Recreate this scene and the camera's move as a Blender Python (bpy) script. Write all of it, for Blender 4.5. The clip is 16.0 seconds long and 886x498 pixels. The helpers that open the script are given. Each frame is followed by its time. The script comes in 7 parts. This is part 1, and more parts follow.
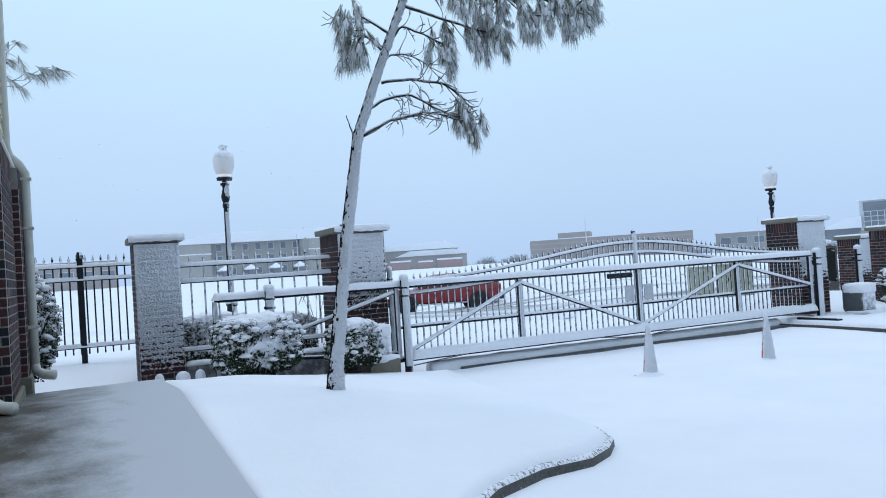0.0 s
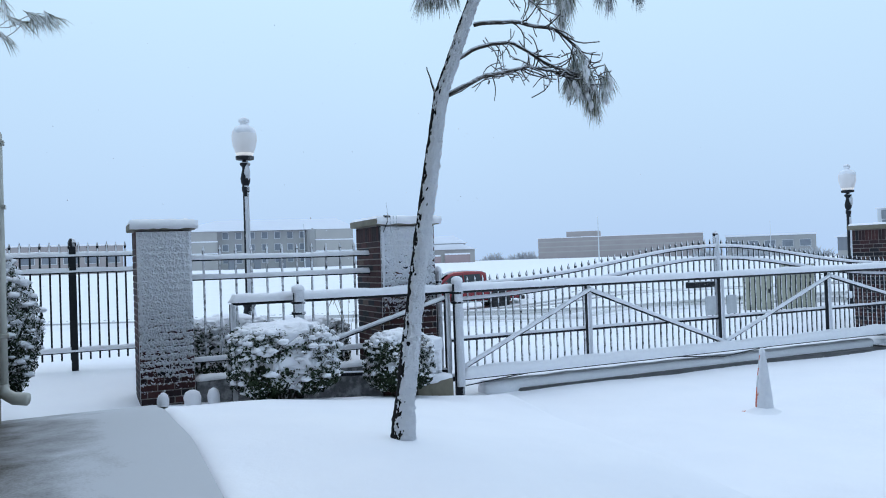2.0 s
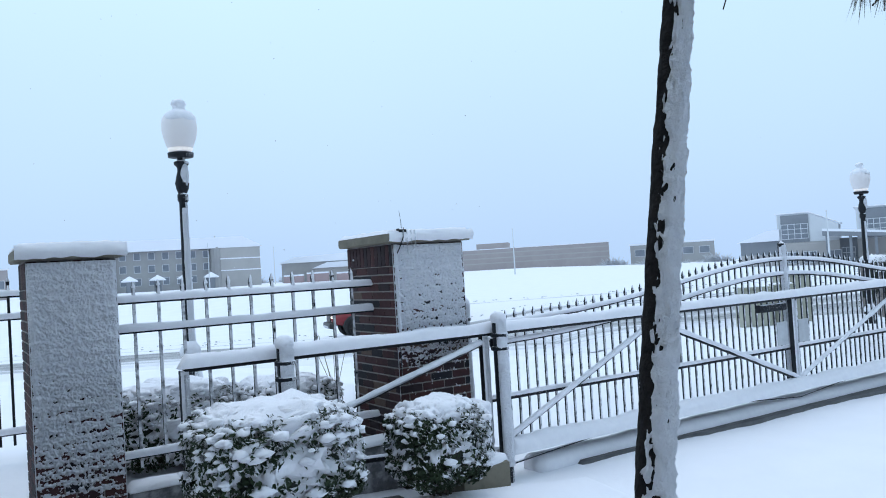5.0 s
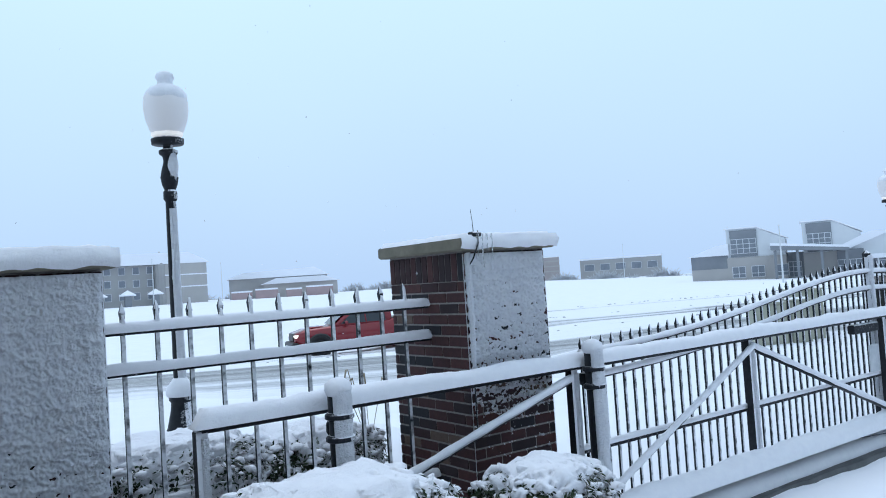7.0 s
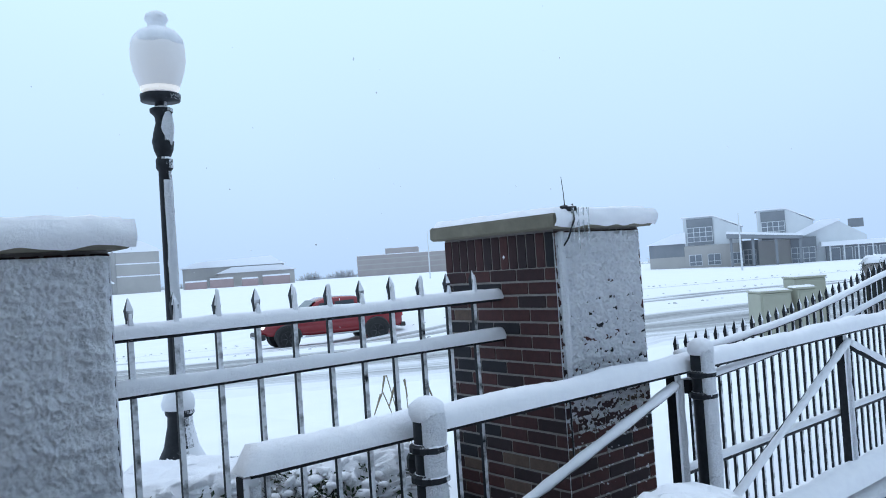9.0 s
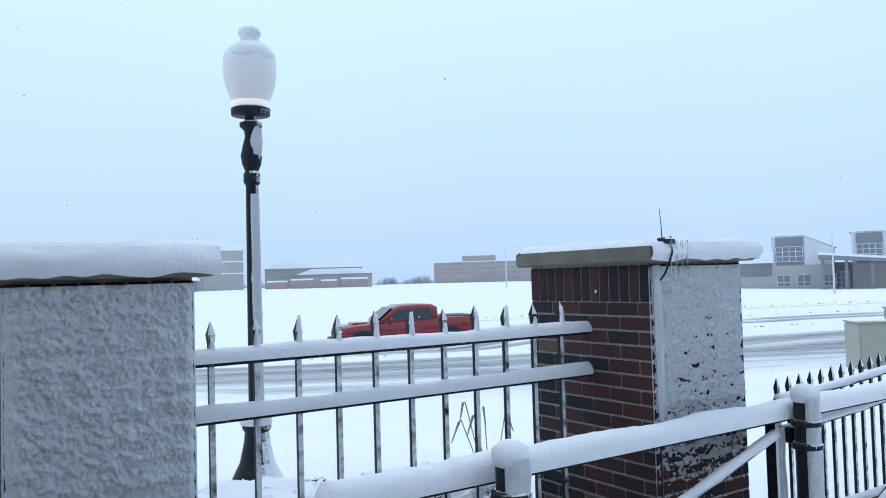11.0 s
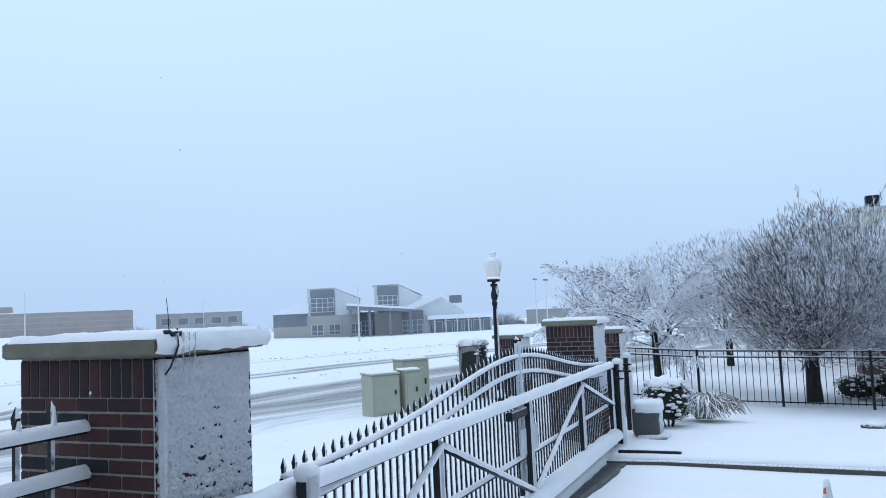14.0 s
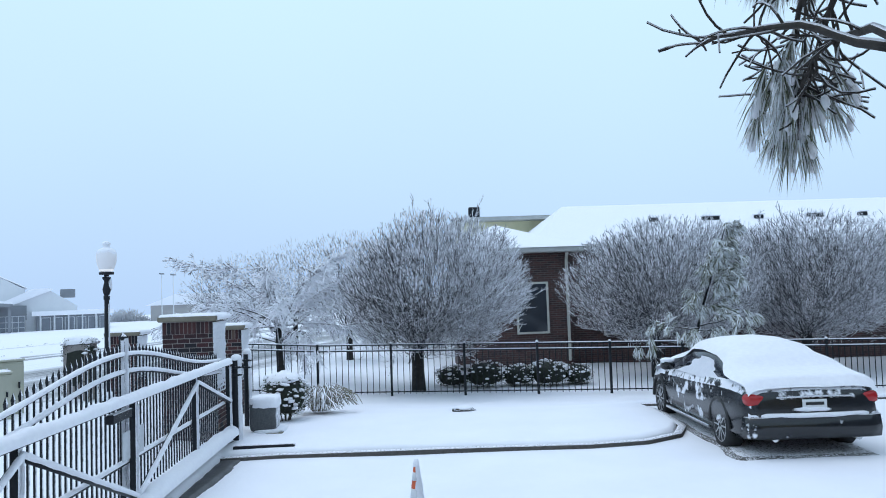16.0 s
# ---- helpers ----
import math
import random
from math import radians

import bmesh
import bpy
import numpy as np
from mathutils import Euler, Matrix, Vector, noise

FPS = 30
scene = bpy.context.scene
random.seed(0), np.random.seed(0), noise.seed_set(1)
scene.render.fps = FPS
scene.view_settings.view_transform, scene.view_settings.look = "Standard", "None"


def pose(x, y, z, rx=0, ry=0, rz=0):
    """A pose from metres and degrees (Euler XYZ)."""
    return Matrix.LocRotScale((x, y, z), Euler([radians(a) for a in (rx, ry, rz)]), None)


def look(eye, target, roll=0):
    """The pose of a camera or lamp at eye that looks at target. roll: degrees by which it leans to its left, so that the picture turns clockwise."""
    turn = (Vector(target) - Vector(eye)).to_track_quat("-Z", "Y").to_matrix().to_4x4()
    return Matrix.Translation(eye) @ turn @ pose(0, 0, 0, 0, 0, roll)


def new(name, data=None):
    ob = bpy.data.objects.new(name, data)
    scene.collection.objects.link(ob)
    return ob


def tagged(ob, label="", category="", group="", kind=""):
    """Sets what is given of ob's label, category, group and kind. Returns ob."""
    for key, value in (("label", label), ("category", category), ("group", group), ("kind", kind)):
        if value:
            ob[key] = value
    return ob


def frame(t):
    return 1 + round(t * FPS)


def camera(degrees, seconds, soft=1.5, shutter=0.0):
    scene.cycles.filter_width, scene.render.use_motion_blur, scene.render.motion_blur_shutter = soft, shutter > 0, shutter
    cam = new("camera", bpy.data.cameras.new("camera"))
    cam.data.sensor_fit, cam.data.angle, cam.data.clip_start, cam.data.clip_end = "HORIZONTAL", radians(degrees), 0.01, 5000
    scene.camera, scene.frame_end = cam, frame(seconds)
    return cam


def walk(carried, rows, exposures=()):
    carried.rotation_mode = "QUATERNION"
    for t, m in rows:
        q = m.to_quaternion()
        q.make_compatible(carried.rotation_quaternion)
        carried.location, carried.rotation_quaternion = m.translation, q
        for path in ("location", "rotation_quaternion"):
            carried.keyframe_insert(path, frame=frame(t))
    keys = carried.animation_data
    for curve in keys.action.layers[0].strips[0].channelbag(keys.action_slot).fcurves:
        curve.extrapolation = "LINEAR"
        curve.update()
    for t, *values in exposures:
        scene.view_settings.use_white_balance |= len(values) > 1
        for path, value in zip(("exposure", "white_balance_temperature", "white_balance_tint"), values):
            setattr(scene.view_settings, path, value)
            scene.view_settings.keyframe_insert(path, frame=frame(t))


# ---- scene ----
cam = camera(59.1, 16.0, soft=1.0)
METRES, EYE, TILT, LEAN, TURN = 9.0, 1.745, -0.8, 0.0, -25.8
ROWS = [
    (0.0, 0.0, 0.0, 0.0, 0.12, 1.88, 3.72),
    (0.5, -0.0135, 0.0459, 0.0004, 0.42, 1.41, 2.56),
    (1.0, -0.0339, 0.1002, 0.0015, 3.39, -1.24, 2.51),
    (1.5, -0.0518, 0.1511, 0.0078, 5.16, -0.21, 2.04),
    (2.0, -0.0783, 0.2086, 0.0155, 0.43, 1.51, 1.94),
    (2.5, -0.0999, 0.2567, 0.0169, -2.08, 1.28, 3.55),
    (3.0, -0.1264, 0.3079, 0.0224, -2.63, 0.59, 3.85),
    (5.5, -0.2254, 0.571, 0.0428, -7.39, 2.9, 3.27),
    (6.0, -0.2465, 0.6165, 0.0448, -8.19, 3.45, 2.88),
    (6.5, -0.2647, 0.6694, 0.0525, -9.07, 3.59, 3.14),
    (7.0, -0.2862, 0.7114, 0.0502, -10.19, 3.12, 3.94),
    (7.5, -0.2989, 0.7552, 0.0497, -11.66, 2.58, 4.43),
    (8.0, -0.3202, 0.795, 0.0498, -13.61, 2.0, 4.32),
    (10.5, -0.3379, 0.8604, 0.0665, -10.96, 2.9, 1.81),
    (11.0, -0.3403, 0.8605, 0.0677, -7.88, 2.94, 1.76),
    (11.5, -0.3406, 0.8607, 0.078, -6.92, 3.3, 1.85),
    (12.0, -0.3407, 0.8581, 0.0916, -8.72, 4.09, 2.06),
    (12.5, -0.3358, 0.8581, 0.0906, -15.42, 5.04, 2.46),
    (13.0, -0.3272, 0.8575, 0.0906, -25.83, 5.3, 2.75),
    (13.5, -0.3229, 0.8553, 0.0902, -34.53, 5.45, 3.0),
    (14.0, -0.3222, 0.8542, 0.0894, -40.47, 5.21, 3.08),
    (14.5, -0.3206, 0.8534, 0.0892, -46.13, 4.69, 2.99),
    (15.0, -0.3186, 0.8503, 0.0888, -52.12, 4.21, 2.9),
    (15.5, -0.3166, 0.8454, 0.0883, -59.05, 3.82, 2.79),
    (16.0, -0.314, 0.8394, 0.0872, -66.99, 3.61, 2.73),
]
walk(cam, [(t, pose(0, 0, EYE, TILT, LEAN, TURN) @ pose(METRES * x, METRES * y, METRES * z, 90 + pitch, roll, yaw)) for t, x, y, z, yaw, pitch, roll in ROWS],
     [(0.0, -0.05), (1.5, 0.07), (2.0, -0.05), (2.5, -0.08), (3.0, -0.08), (5.5, 0.07), (6.5, 0.01), (8.0, 0.08), (11.0, 0.10), (11.5, 0.08), (12.5, -0.09), (13.5, -0.03), (15.0, -0.03), (16.0, 0.05)])

# world and light
wd = bpy.data.worlds.new("overcast_sky")
scene.world = wd
wd.use_nodes = True
wn, wl = wd.node_tree.nodes, wd.node_tree.links
wn.clear()
w_out, w_bg = wn.new("ShaderNodeOutputWorld"), wn.new("ShaderNodeBackground")
w_sky = wn.new("ShaderNodeTexSky")
w_sky.sky_type, w_sky.sun_disc = "NISHITA", False
w_sky.sun_elevation, w_sky.sun_rotation = radians(75), radians(20)
w_sky.dust_density = 6.0
w_co, w_sep, w_ramp = wn.new("ShaderNodeTexCoord"), wn.new("ShaderNodeSeparateXYZ"), wn.new("ShaderNodeValToRGB")
w_ramp.color_ramp.elements[0].position, w_ramp.color_ramp.elements[0].color = 0.0, (0.475, 0.66, 0.945, 1)
w_ramp.color_ramp.elements[1].position, w_ramp.color_ramp.elements[1].color = 0.45, (0.635, 0.885, 1.06, 1)
e_ = w_ramp.color_ramp.elements.new(0.85)
e_.color = (0.615, 0.81, 1.09, 1)
w_noise = wn.new("ShaderNodeTexNoise")
w_noise.inputs["Scale"].default_value, w_noise.inputs["Detail"].default_value = 1.3, 2.0
w_cloud = wn.new("ShaderNodeMapRange")
w_cloud.inputs["To Min"].default_value, w_cloud.inputs["To Max"].default_value = 0.92, 1.08
w_mul = wn.new("ShaderNodeMix")
w_mul.data_type, w_mul.blend_type = "RGBA", "MULTIPLY"
w_mul.inputs[0].default_value = 1.0
w_gain = wn.new("ShaderNodeMix")
w_gain.data_type, w_gain.blend_type = "RGBA", "MULTIPLY"
w_gain.inputs[0].default_value = 1.0
w_gain.inputs[7].default_value = (0.1, 0.1, 0.1, 1)
w_mix = wn.new("ShaderNodeMix")
w_mix.data_type = "RGBA"
w_mix.inputs[0].default_value = 0.92
wl.new(w_co.outputs["Generated"], w_sep.inputs[0])
wl.new(w_sep.outputs["Z"], w_ramp.inputs[0])
wl.new(w_co.outputs["Generated"], w_noise.inputs["Vector"])
wl.new(w_noise.outputs["Fac"], w_cloud.inputs["Value"])
wl.new(w_ramp.outputs["Color"], w_mul.inputs[6])
wl.new(w_cloud.outputs["Result"], w_mul.inputs[7])
wl.new(w_sky.outputs["Color"], w_gain.inputs[6])
wl.new(w_gain.outputs[2], w_mix.inputs[6])
wl.new(w_mul.outputs[2], w_mix.inputs[7])
wl.new(w_mix.outputs[2], w_bg.inputs["Color"])
w_bg.inputs["Strength"].default_value = 1.08
wl.new(w_bg.outputs[0], w_out.inputs[0])

sun_data = bpy.data.lights.new("sun", "SUN")
sun_data.energy, sun_data.angle, sun_data.color = 0.5, radians(40), (0.93, 0.97, 1.0)
sun = new("sun", sun_data)
sun.matrix_world = look((0, 0, 40), (-4, -10, 0))


# materials
def material(name, rough=0.6, metal=0.0):
    m = bpy.data.materials.new(name)
    m.use_nodes = True
    b = m.node_tree.nodes["Principled BSDF"]
    b.inputs["Roughness"].default_value, b.inputs["Metallic"].default_value = rough, metal
    return m, m.node_tree.nodes, m.node_tree.links, b


def noise_fac(n, l, scale, detail=4.0, rough=0.6, stretch=None):
    co = n.new("ShaderNodeTexCoord")
    t = n.new("ShaderNodeTexNoise")
    t.inputs["Scale"].default_value, t.inputs["Detail"].default_value, t.inputs["Roughness"].default_value = scale, detail, rough
    if stretch:
        mp = n.new("ShaderNodeMapping")
        mp.inputs["Rotation"].default_value = (0, 0, stretch[3])
        mp.inputs["Scale"].default_value = stretch[:3]
        l.new(co.outputs["Object"], mp.inputs["Vector"])
        l.new(mp.outputs[0], t.inputs["Vector"])
    else:
        l.new(co.outputs["Object"], t.inputs["Vector"])
    return t.outputs["Fac"]


def ramp(n, l, fac, stops, constant=False):
    r = n.new("ShaderNodeValToRGB")
    if constant:
        r.color_ramp.interpolation = "CONSTANT"
    e = r.color_ramp.elements
    while len(e) < len(stops):
        e.new(0.5)
    for i, (p, c) in enumerate(stops):
        e[i].position, e[i].color = p, (*c, 1) if len(c) == 3 else c
    l.new(fac, r.inputs[0])
    return r.outputs["Color"]


def bump(n, l, b, fac, strength, dist):
    k = n.new("ShaderNodeBump")
    k.inputs["Strength"].default_value, k.inputs["Distance"].default_value = strength, dist
    l.new(fac, k.inputs["Height"])
    l.new(k.outputs[0], b.inputs["Normal"])


def plain(name, c0, c1, scale=8.0, rough=0.6, metal=0.0, bumps=0.2, dist=0.004, stretch=None):
    m, n, l, b = material(name, rough, metal)
    f = noise_fac(n, l, scale, 5.0, 0.65, stretch)
    l.new(ramp(n, l, f, [(0.3, c0), (0.7, c1)]), b.inputs["Base Color"])
    if bumps:
        bump(n, l, b, noise_fac(n, l, scale * 6, 4.0, 0.6, stretch), bumps, dist)
    return m


def wind_mask(n, l, wind, lo, hi, scale, spread):
    """How far a surface that faces the wind or the sky is covered with snow, 0 to 1."""
    g = n.new("ShaderNodeNewGeometry")
    d = n.new("ShaderNodeVectorMath")
    d.operation = "DOT_PRODUCT"
    d.inputs[1].default_value = wind
    l.new(g.outputs["True Normal"], d.inputs[0])
    f = noise_fac(n, l, scale, 3.0, 0.6)
    a = n.new("ShaderNodeMath")
    a.operation = "MULTIPLY_ADD"
    l.new(f, a.inputs[0])
    a.inputs[1].default_value = spread
    l.new(d.outputs["Value"], a.inputs[2])
    r = n.new("ShaderNodeMapRange")
    r.inputs["From Min"].default_value, r.inputs["From Max"].default_value = lo + spread / 2, hi + spread / 2
    l.new(a.outputs[0], r.inputs["Value"])
    return r.outputs["Result"]


SNOW = (0.86, 0.865, 0.915)
WIND = (0.42, -0.52, 0.74)


def snowed(name, c0, c1, lo=0.15, hi=0.35, scale=25.0, spread=0.5, wind=WIND, rough=0.55, metal=0.0, grain=30.0, bumps=0.3, dist=0.004):
    """A material with wind-blown snow stuck on the faces that point to the wind and the sky."""
    m, n, l, b = material(name, rough, metal)
    base = ramp(n, l, noise_fac(n, l, grain, 4.0), [(0.3, c0), (0.7, c1)])
    k = wind_mask(n, l, wind, lo, hi, scale, spread)
    x = n.new("ShaderNodeMix")
    x.data_type = "RGBA"
    l.new(k, x.inputs[0])
    l.new(base, x.inputs[6])
    x.inputs[7].default_value = (*SNOW, 1)
    l.new(x.outputs[2], b.inputs["Base Color"])
    r = n.new("ShaderNodeMapRange")
    r.inputs["To Min"].default_value, r.inputs["To Max"].default_value = rough, 0.9
    l.new(k, r.inputs["Value"])
    l.new(r.outputs["Result"], b.inputs["Roughness"])
    if metal:
        r2 = n.new("ShaderNodeMapRange")
        r2.inputs["To Min"].default_value, r2.inputs["To Max"].default_value = metal, 0.0
        l.new(k, r2.inputs["Value"])
        l.new(r2.outputs["Result"], b.inputs["Metallic"])
    if bumps:
        bump(n, l, b, noise_fac(n, l, grain * 3, 4.0), bumps, dist)
    return m


def snow_material(name, low, high, scale, bumps, dist, grain):
    m, n, l, b = material(name, 0.85)
    l.new(ramp(n, l, noise_fac(n, l, scale, 5.0, 0.6), [(0.3, low), (0.7, high)]), b.inputs["Base Color"])
    bump(n, l, b, noise_fac(n, l, grain, 6.0, 0.7), bumps, dist)
    return m


M_SNOW = snow_material("snow", (0.84, 0.85, 0.905), (0.89, 0.895, 0.935), 0.9, 0.35, 0.02, 9.0)
M_CRUST = snow_material("snow_crust", (0.80, 0.815, 0.885), (0.88, 0.89, 0.94), 16.0, 1.0, 0.03, 46.0)
M_CAP = snow_material("snow_cap", (0.83, 0.835, 0.89), (0.89, 0.895, 0.935), 14.0, 0.6, 0.01, 60.0)
M_STEEL = snowed("black_steel", (0.012, 0.014, 0.018), (0.022, 0.024, 0.03), 0.57, 0.75, 60.0, 0.5, rough=0.5)
M_PICKET = snowed("picket_steel", (0.012, 0.014, 0.018), (0.024, 0.026, 0.032), 0.40, 0.54, 14.0, 0.55, rough=0.5)
M_FARFENCE = snowed("plain_black_steel", (0.012, 0.014, 0.018), (0.02, 0.022, 0.026), 0.62, 0.8, 20.0, 0.3, rough=0.45)
M_UPRIGHT = snowed("upright_steel", (0.012, 0.014, 0.018), (0.024, 0.026, 0.032), 0.30, 0.48, 30.0, 0.5, rough=0.5)
for m_ in (M_STEEL, M_PICKET, M_FARFENCE, M_UPRIGHT):
    m_.node_tree.nodes["Principled BSDF"].inputs["Specular IOR Level"].default_value = 0.2
M_MORTAR = plain("mortar", (0.21, 0.19, 0.185), (0.29, 0.265, 0.255), 20.0, 0.9, 0, 0.5)
M_STONE = plain("cast_stone", (0.155, 0.14, 0.105), (0.22, 0.20, 0.155), 9.0, 0.85, 0, 0.4)


def brick_material():
    m, n, l, b = material("brick", 0.85)
    o = n.new("ShaderNodeObjectInfo")
    tone = ramp(n, l, o.outputs["Random"], [(0.0, (0.056, 0.018, 0.020)), (0.2, (0.036, 0.013, 0.016)), (0.38, (0.070, 0.023, 0.023)),
                                            (0.55, (0.026, 0.013, 0.017)), (0.68, (0.012, 0.011, 0.017)), (0.86, (0.115, 0.076, 0.060)), (0.91, (0.062, 0.021, 0.021))], True)
    x = n.new("ShaderNodeMix")
    x.data_type, x.blend_type = "RGBA", "MULTIPLY"
    x.inputs[0].default_value = 1.0
    l.new(tone, x.inputs[6])
    l.new(ramp(n, l, noise_fac(n, l, 26.0, 6.0, 0.7), [(0.25, (0.62, 0.62, 0.66)), (0.75, (1.25, 1.2, 1.15))]), x.inputs[7])
    l.new(x.outputs[2], b.inputs["Base Color"])
    bump(n, l, b, noise_fac(n, l, 90.0, 5.0, 0.7), 0.5, 0.004)
    return m


M_BRICK = brick_material()


# mesh helpers
class Shape:
    def __init__(self):
        self.v, self.f = [], []

    def box(self, x0, x1, y0, y1, z0, z1, bevel=0.0):
        k = len(self.v)
        if bevel:
            c = bevel
            for z, i in ((z0, c), (z0 + c, 0), (z1 - c, 0), (z1, c)):
                self.v += [(x0 + i, y0 + i, z), (x1 - i, y0 + i, z), (x1 - i, y1 - i, z), (x0 + i, y1 - i, z)]
            self.f.append((k + 3, k + 2, k + 1, k))
            for r in range(3):
                a = k + 4 * r
                self.f += [(a + j, a + (j + 1) % 4, a + 4 + (j + 1) % 4, a + 4 + j) for j in range(4)]
            self.f.append((k + 12, k + 13, k + 14, k + 15))
        else:
            self.v += [(x0, y0, z0), (x1, y0, z0), (x1, y1, z0), (x0, y1, z0), (x0, y0, z1), (x1, y0, z1), (x1, y1, z1), (x0, y1, z1)]
            self.f += [(k + 3, k + 2, k + 1, k), (k + 4, k + 5, k + 6, k + 7)] + [(k + j, k + (j + 1) % 4, k + 4 + (j + 1) % 4, k + 4 + j) for j in range(4)]
        return self

    def tube(self, pts, radii, n=8, caps=True, flat=1.0):
        """A tube along points; flat squashes it across the upright direction."""
        k = len(self.v)
        pts = [Vector(p) for p in pts]
        if not isinstance(radii, (list, tuple)):
            radii = [radii] * len(pts)
        last = None
        for i, p in enumerate(pts):
            d = (pts[min(i + 1, len(pts) - 1)] - pts[max(i - 1, 0)]).normalized()
            if last is None:
                u = d.orthogonal() if abs(d.z) > 0.9 else d.cross(Vector((0, 0, 1)))
            else:
                u = last - d * last.dot(d)
            u.normalize()
            last = u
            w = u.cross(d)
            for j in range(n):
                a = 2 * math.pi * (j + 0.5) / n
                self.v.append(tuple(p + (u * math.cos(a) + w * math.sin(a) * flat) * radii[i]))
        for i in range(len(pts) - 1):
            for j in range(n):
                a, b = k + i * n + j, k + i * n + (j + 1) % n
                self.f.append((a, b, b + n, a + n))
        if caps:
            self.f.append(tuple(k + j for j in range(n - 1, -1, -1)))
            e = k + (len(pts) - 1) * n
            self.f.append(tuple(e + j for j in range(n)))
        return self

    def lathe(self, profile, x=0.0, y=0.0, n=20, lump=0.0, seed=0.0):
        k = len(self.v)
        for r, z in profile:
            for j in range(n):
                a = 2 * math.pi * j / n
                q = r * (1 + lump * noise.noise((math.cos(a) * 1.5 + seed, math.sin(a) * 1.5, z * 6)))
                self.v.append((x + q * math.cos(a), y + q * math.sin(a), z))
        for i in range(len(profile) - 1):
            for j in range(n):
                a, b = k + i * n + j, k + i * n + (j + 1) % n
                self.f.append((a, b, b + n, a + n))
        self.f.append(tuple(k + j for j in range(n - 1, -1, -1)))
        e = k + (len(profile) - 1) * n
        self.f.append(tuple(e + j for j in range(n)))
        return self

    def sheet(self, nu, nv, place):
        k = len(self.v)
        self.v += [place(i / nu, j / nv) for j in range(nv + 1) for i in range(nu + 1)]
        for j in range(nv):
            for i in range(nu):
                a = k + j * (nu + 1) + i
                self.f.append((a, a + 1, a + nu + 2, a + nu + 1))
        return self

    def prism(self, poly, y0, y1):
        """A polygon in x and z, drawn out from y0 to y1."""
        k, m = len(self.v), len(poly)
        self.v += [(x, y0, z) for x, z in poly] + [(x, y1, z) for x, z in poly]
        self.f.append(tuple(range(k, k + m)))
        self.f.append(tuple(range(k + 2 * m - 1, k + m - 1, -1)))
        self.f += [(k + i, k + m + i, k + m + (i + 1) % m, k + (i + 1) % m) for i in range(m)]
        return self

    def blob(self, c, r, seed=0.0, nu=14, nv=9, lump=0.25, freq=2.2, power=1.0):
        """A lumpy mound; power below one makes it boxy."""
        def pw(a):
            return math.copysign(abs(a) ** power, a)

        def place(u, v):
            a, e = 2 * math.pi * u, math.pi * (v - 0.5)
            d = Vector((pw(math.cos(e)) * pw(math.cos(a)), pw(math.cos(e)) * pw(math.sin(a)), pw(math.sin(e))))
            q = 1 + lump * noise.noise(d * freq + Vector((seed, seed * 0.7, 0)))
            return (c[0] + r[0] * d.x * q, c[1] + r[1] * d.y * q, c[2] + r[2] * d.z * q)
        return self.sheet(nu, nv, place)

    def mesh(self, name, mat, smooth=False):
        me = bpy.data.meshes.new(name)
        me.from_pydata(self.v, [], self.f)
        me.materials.append(mat)
        if smooth:
            me.polygons.foreach_set("use_smooth", [True] * len(me.polygons))
        me.update()
        return me


def part(name, shape, mat, parent, label="", smooth=False):
    ob = new(name, shape.mesh(name, mat, smooth))
    ob.parent = parent
    if label:
        ob["label"] = label
    return ob


def thing(name, label, category, group="", at=(0, 0, 0), turn=0.0):
    ob = new(name)
    ob.empty_display_size = 0.2
    ob.matrix_basis = pose(*at, 0, 0, turn)
    return tagged(ob, label, category, group)


def solid(name, shape, mat, label, category, kind="", smooth=False, group=""):
    return tagged(new(name, shape.mesh(name, mat, smooth)), label, category, group, kind)


def lerp(table, x):
    return float(np.interp(x, [a for a, b in table], [b for a, b in table]))


def ease(a, b, x):
    t = min(1.0, max(0.0, (x - a) / (b - a)))
    return t * t * (3 - 2 * t)


# the lie of the land
WALK_RISE = [(-6, 0.1), (0, 0.32), (3, 0.52), (6.8, 0.80), (8.4, 0.72), (9.4, 0.60), (10.4, 0.36), (12, 0.45), (14, 0.6)]
FAR_LEVEL = [(-180, 0.3), (0, 0.0), (20, -1.2), (32, -1.4), (45, -0.4), (51, 0.6), (75, 1.0), (90, 1.2), (140, 1.5), (180, 0.3)]


def land(x, y):
    left = lerp(WALK_RISE, y)
    right = 0.12 - (0.20 + 0.024 * min(15.0, max(0.0, 10 - y))) * ease(14.5, 19.5, x)
    inner = left + (right - left) * min(1.0, max(0.0, (x - 0.8) / 3.7))
    outer = max(-1.2, 0.88 - 0.03 * max(-20, x - 2.5) - 0.055 * max(0, y - 13.5))
    outer -= 0.45 * ease(4.2, 5.4, x) * (1 - ease(12.0, 13.4, x)) * (1 - ease(14, 24, y))
    outer -= 0.32 * (1 - ease(0.9, 1.9, x)) * (1 - ease(13.5, 20, y))
    z = inner + (outer - inner) * ease(11.2, 13.4, y) * (1 - ease(17, 24, x))
    r = math.hypot(x, y)
    if r > 48:
        z += (lerp(FAR_LEVEL, math.degrees(math.atan2(y, x))) - z) * ease(48, 165, r) - 0.02 * max(0.0, r - 300)
    return z


def axis(near, step, far):
    out, a, s = [], 0.0, step
    while a < far:
        out.append(a)
        if a >= near:
            s *= 1.32
        a += s
    out.append(far)
    return out


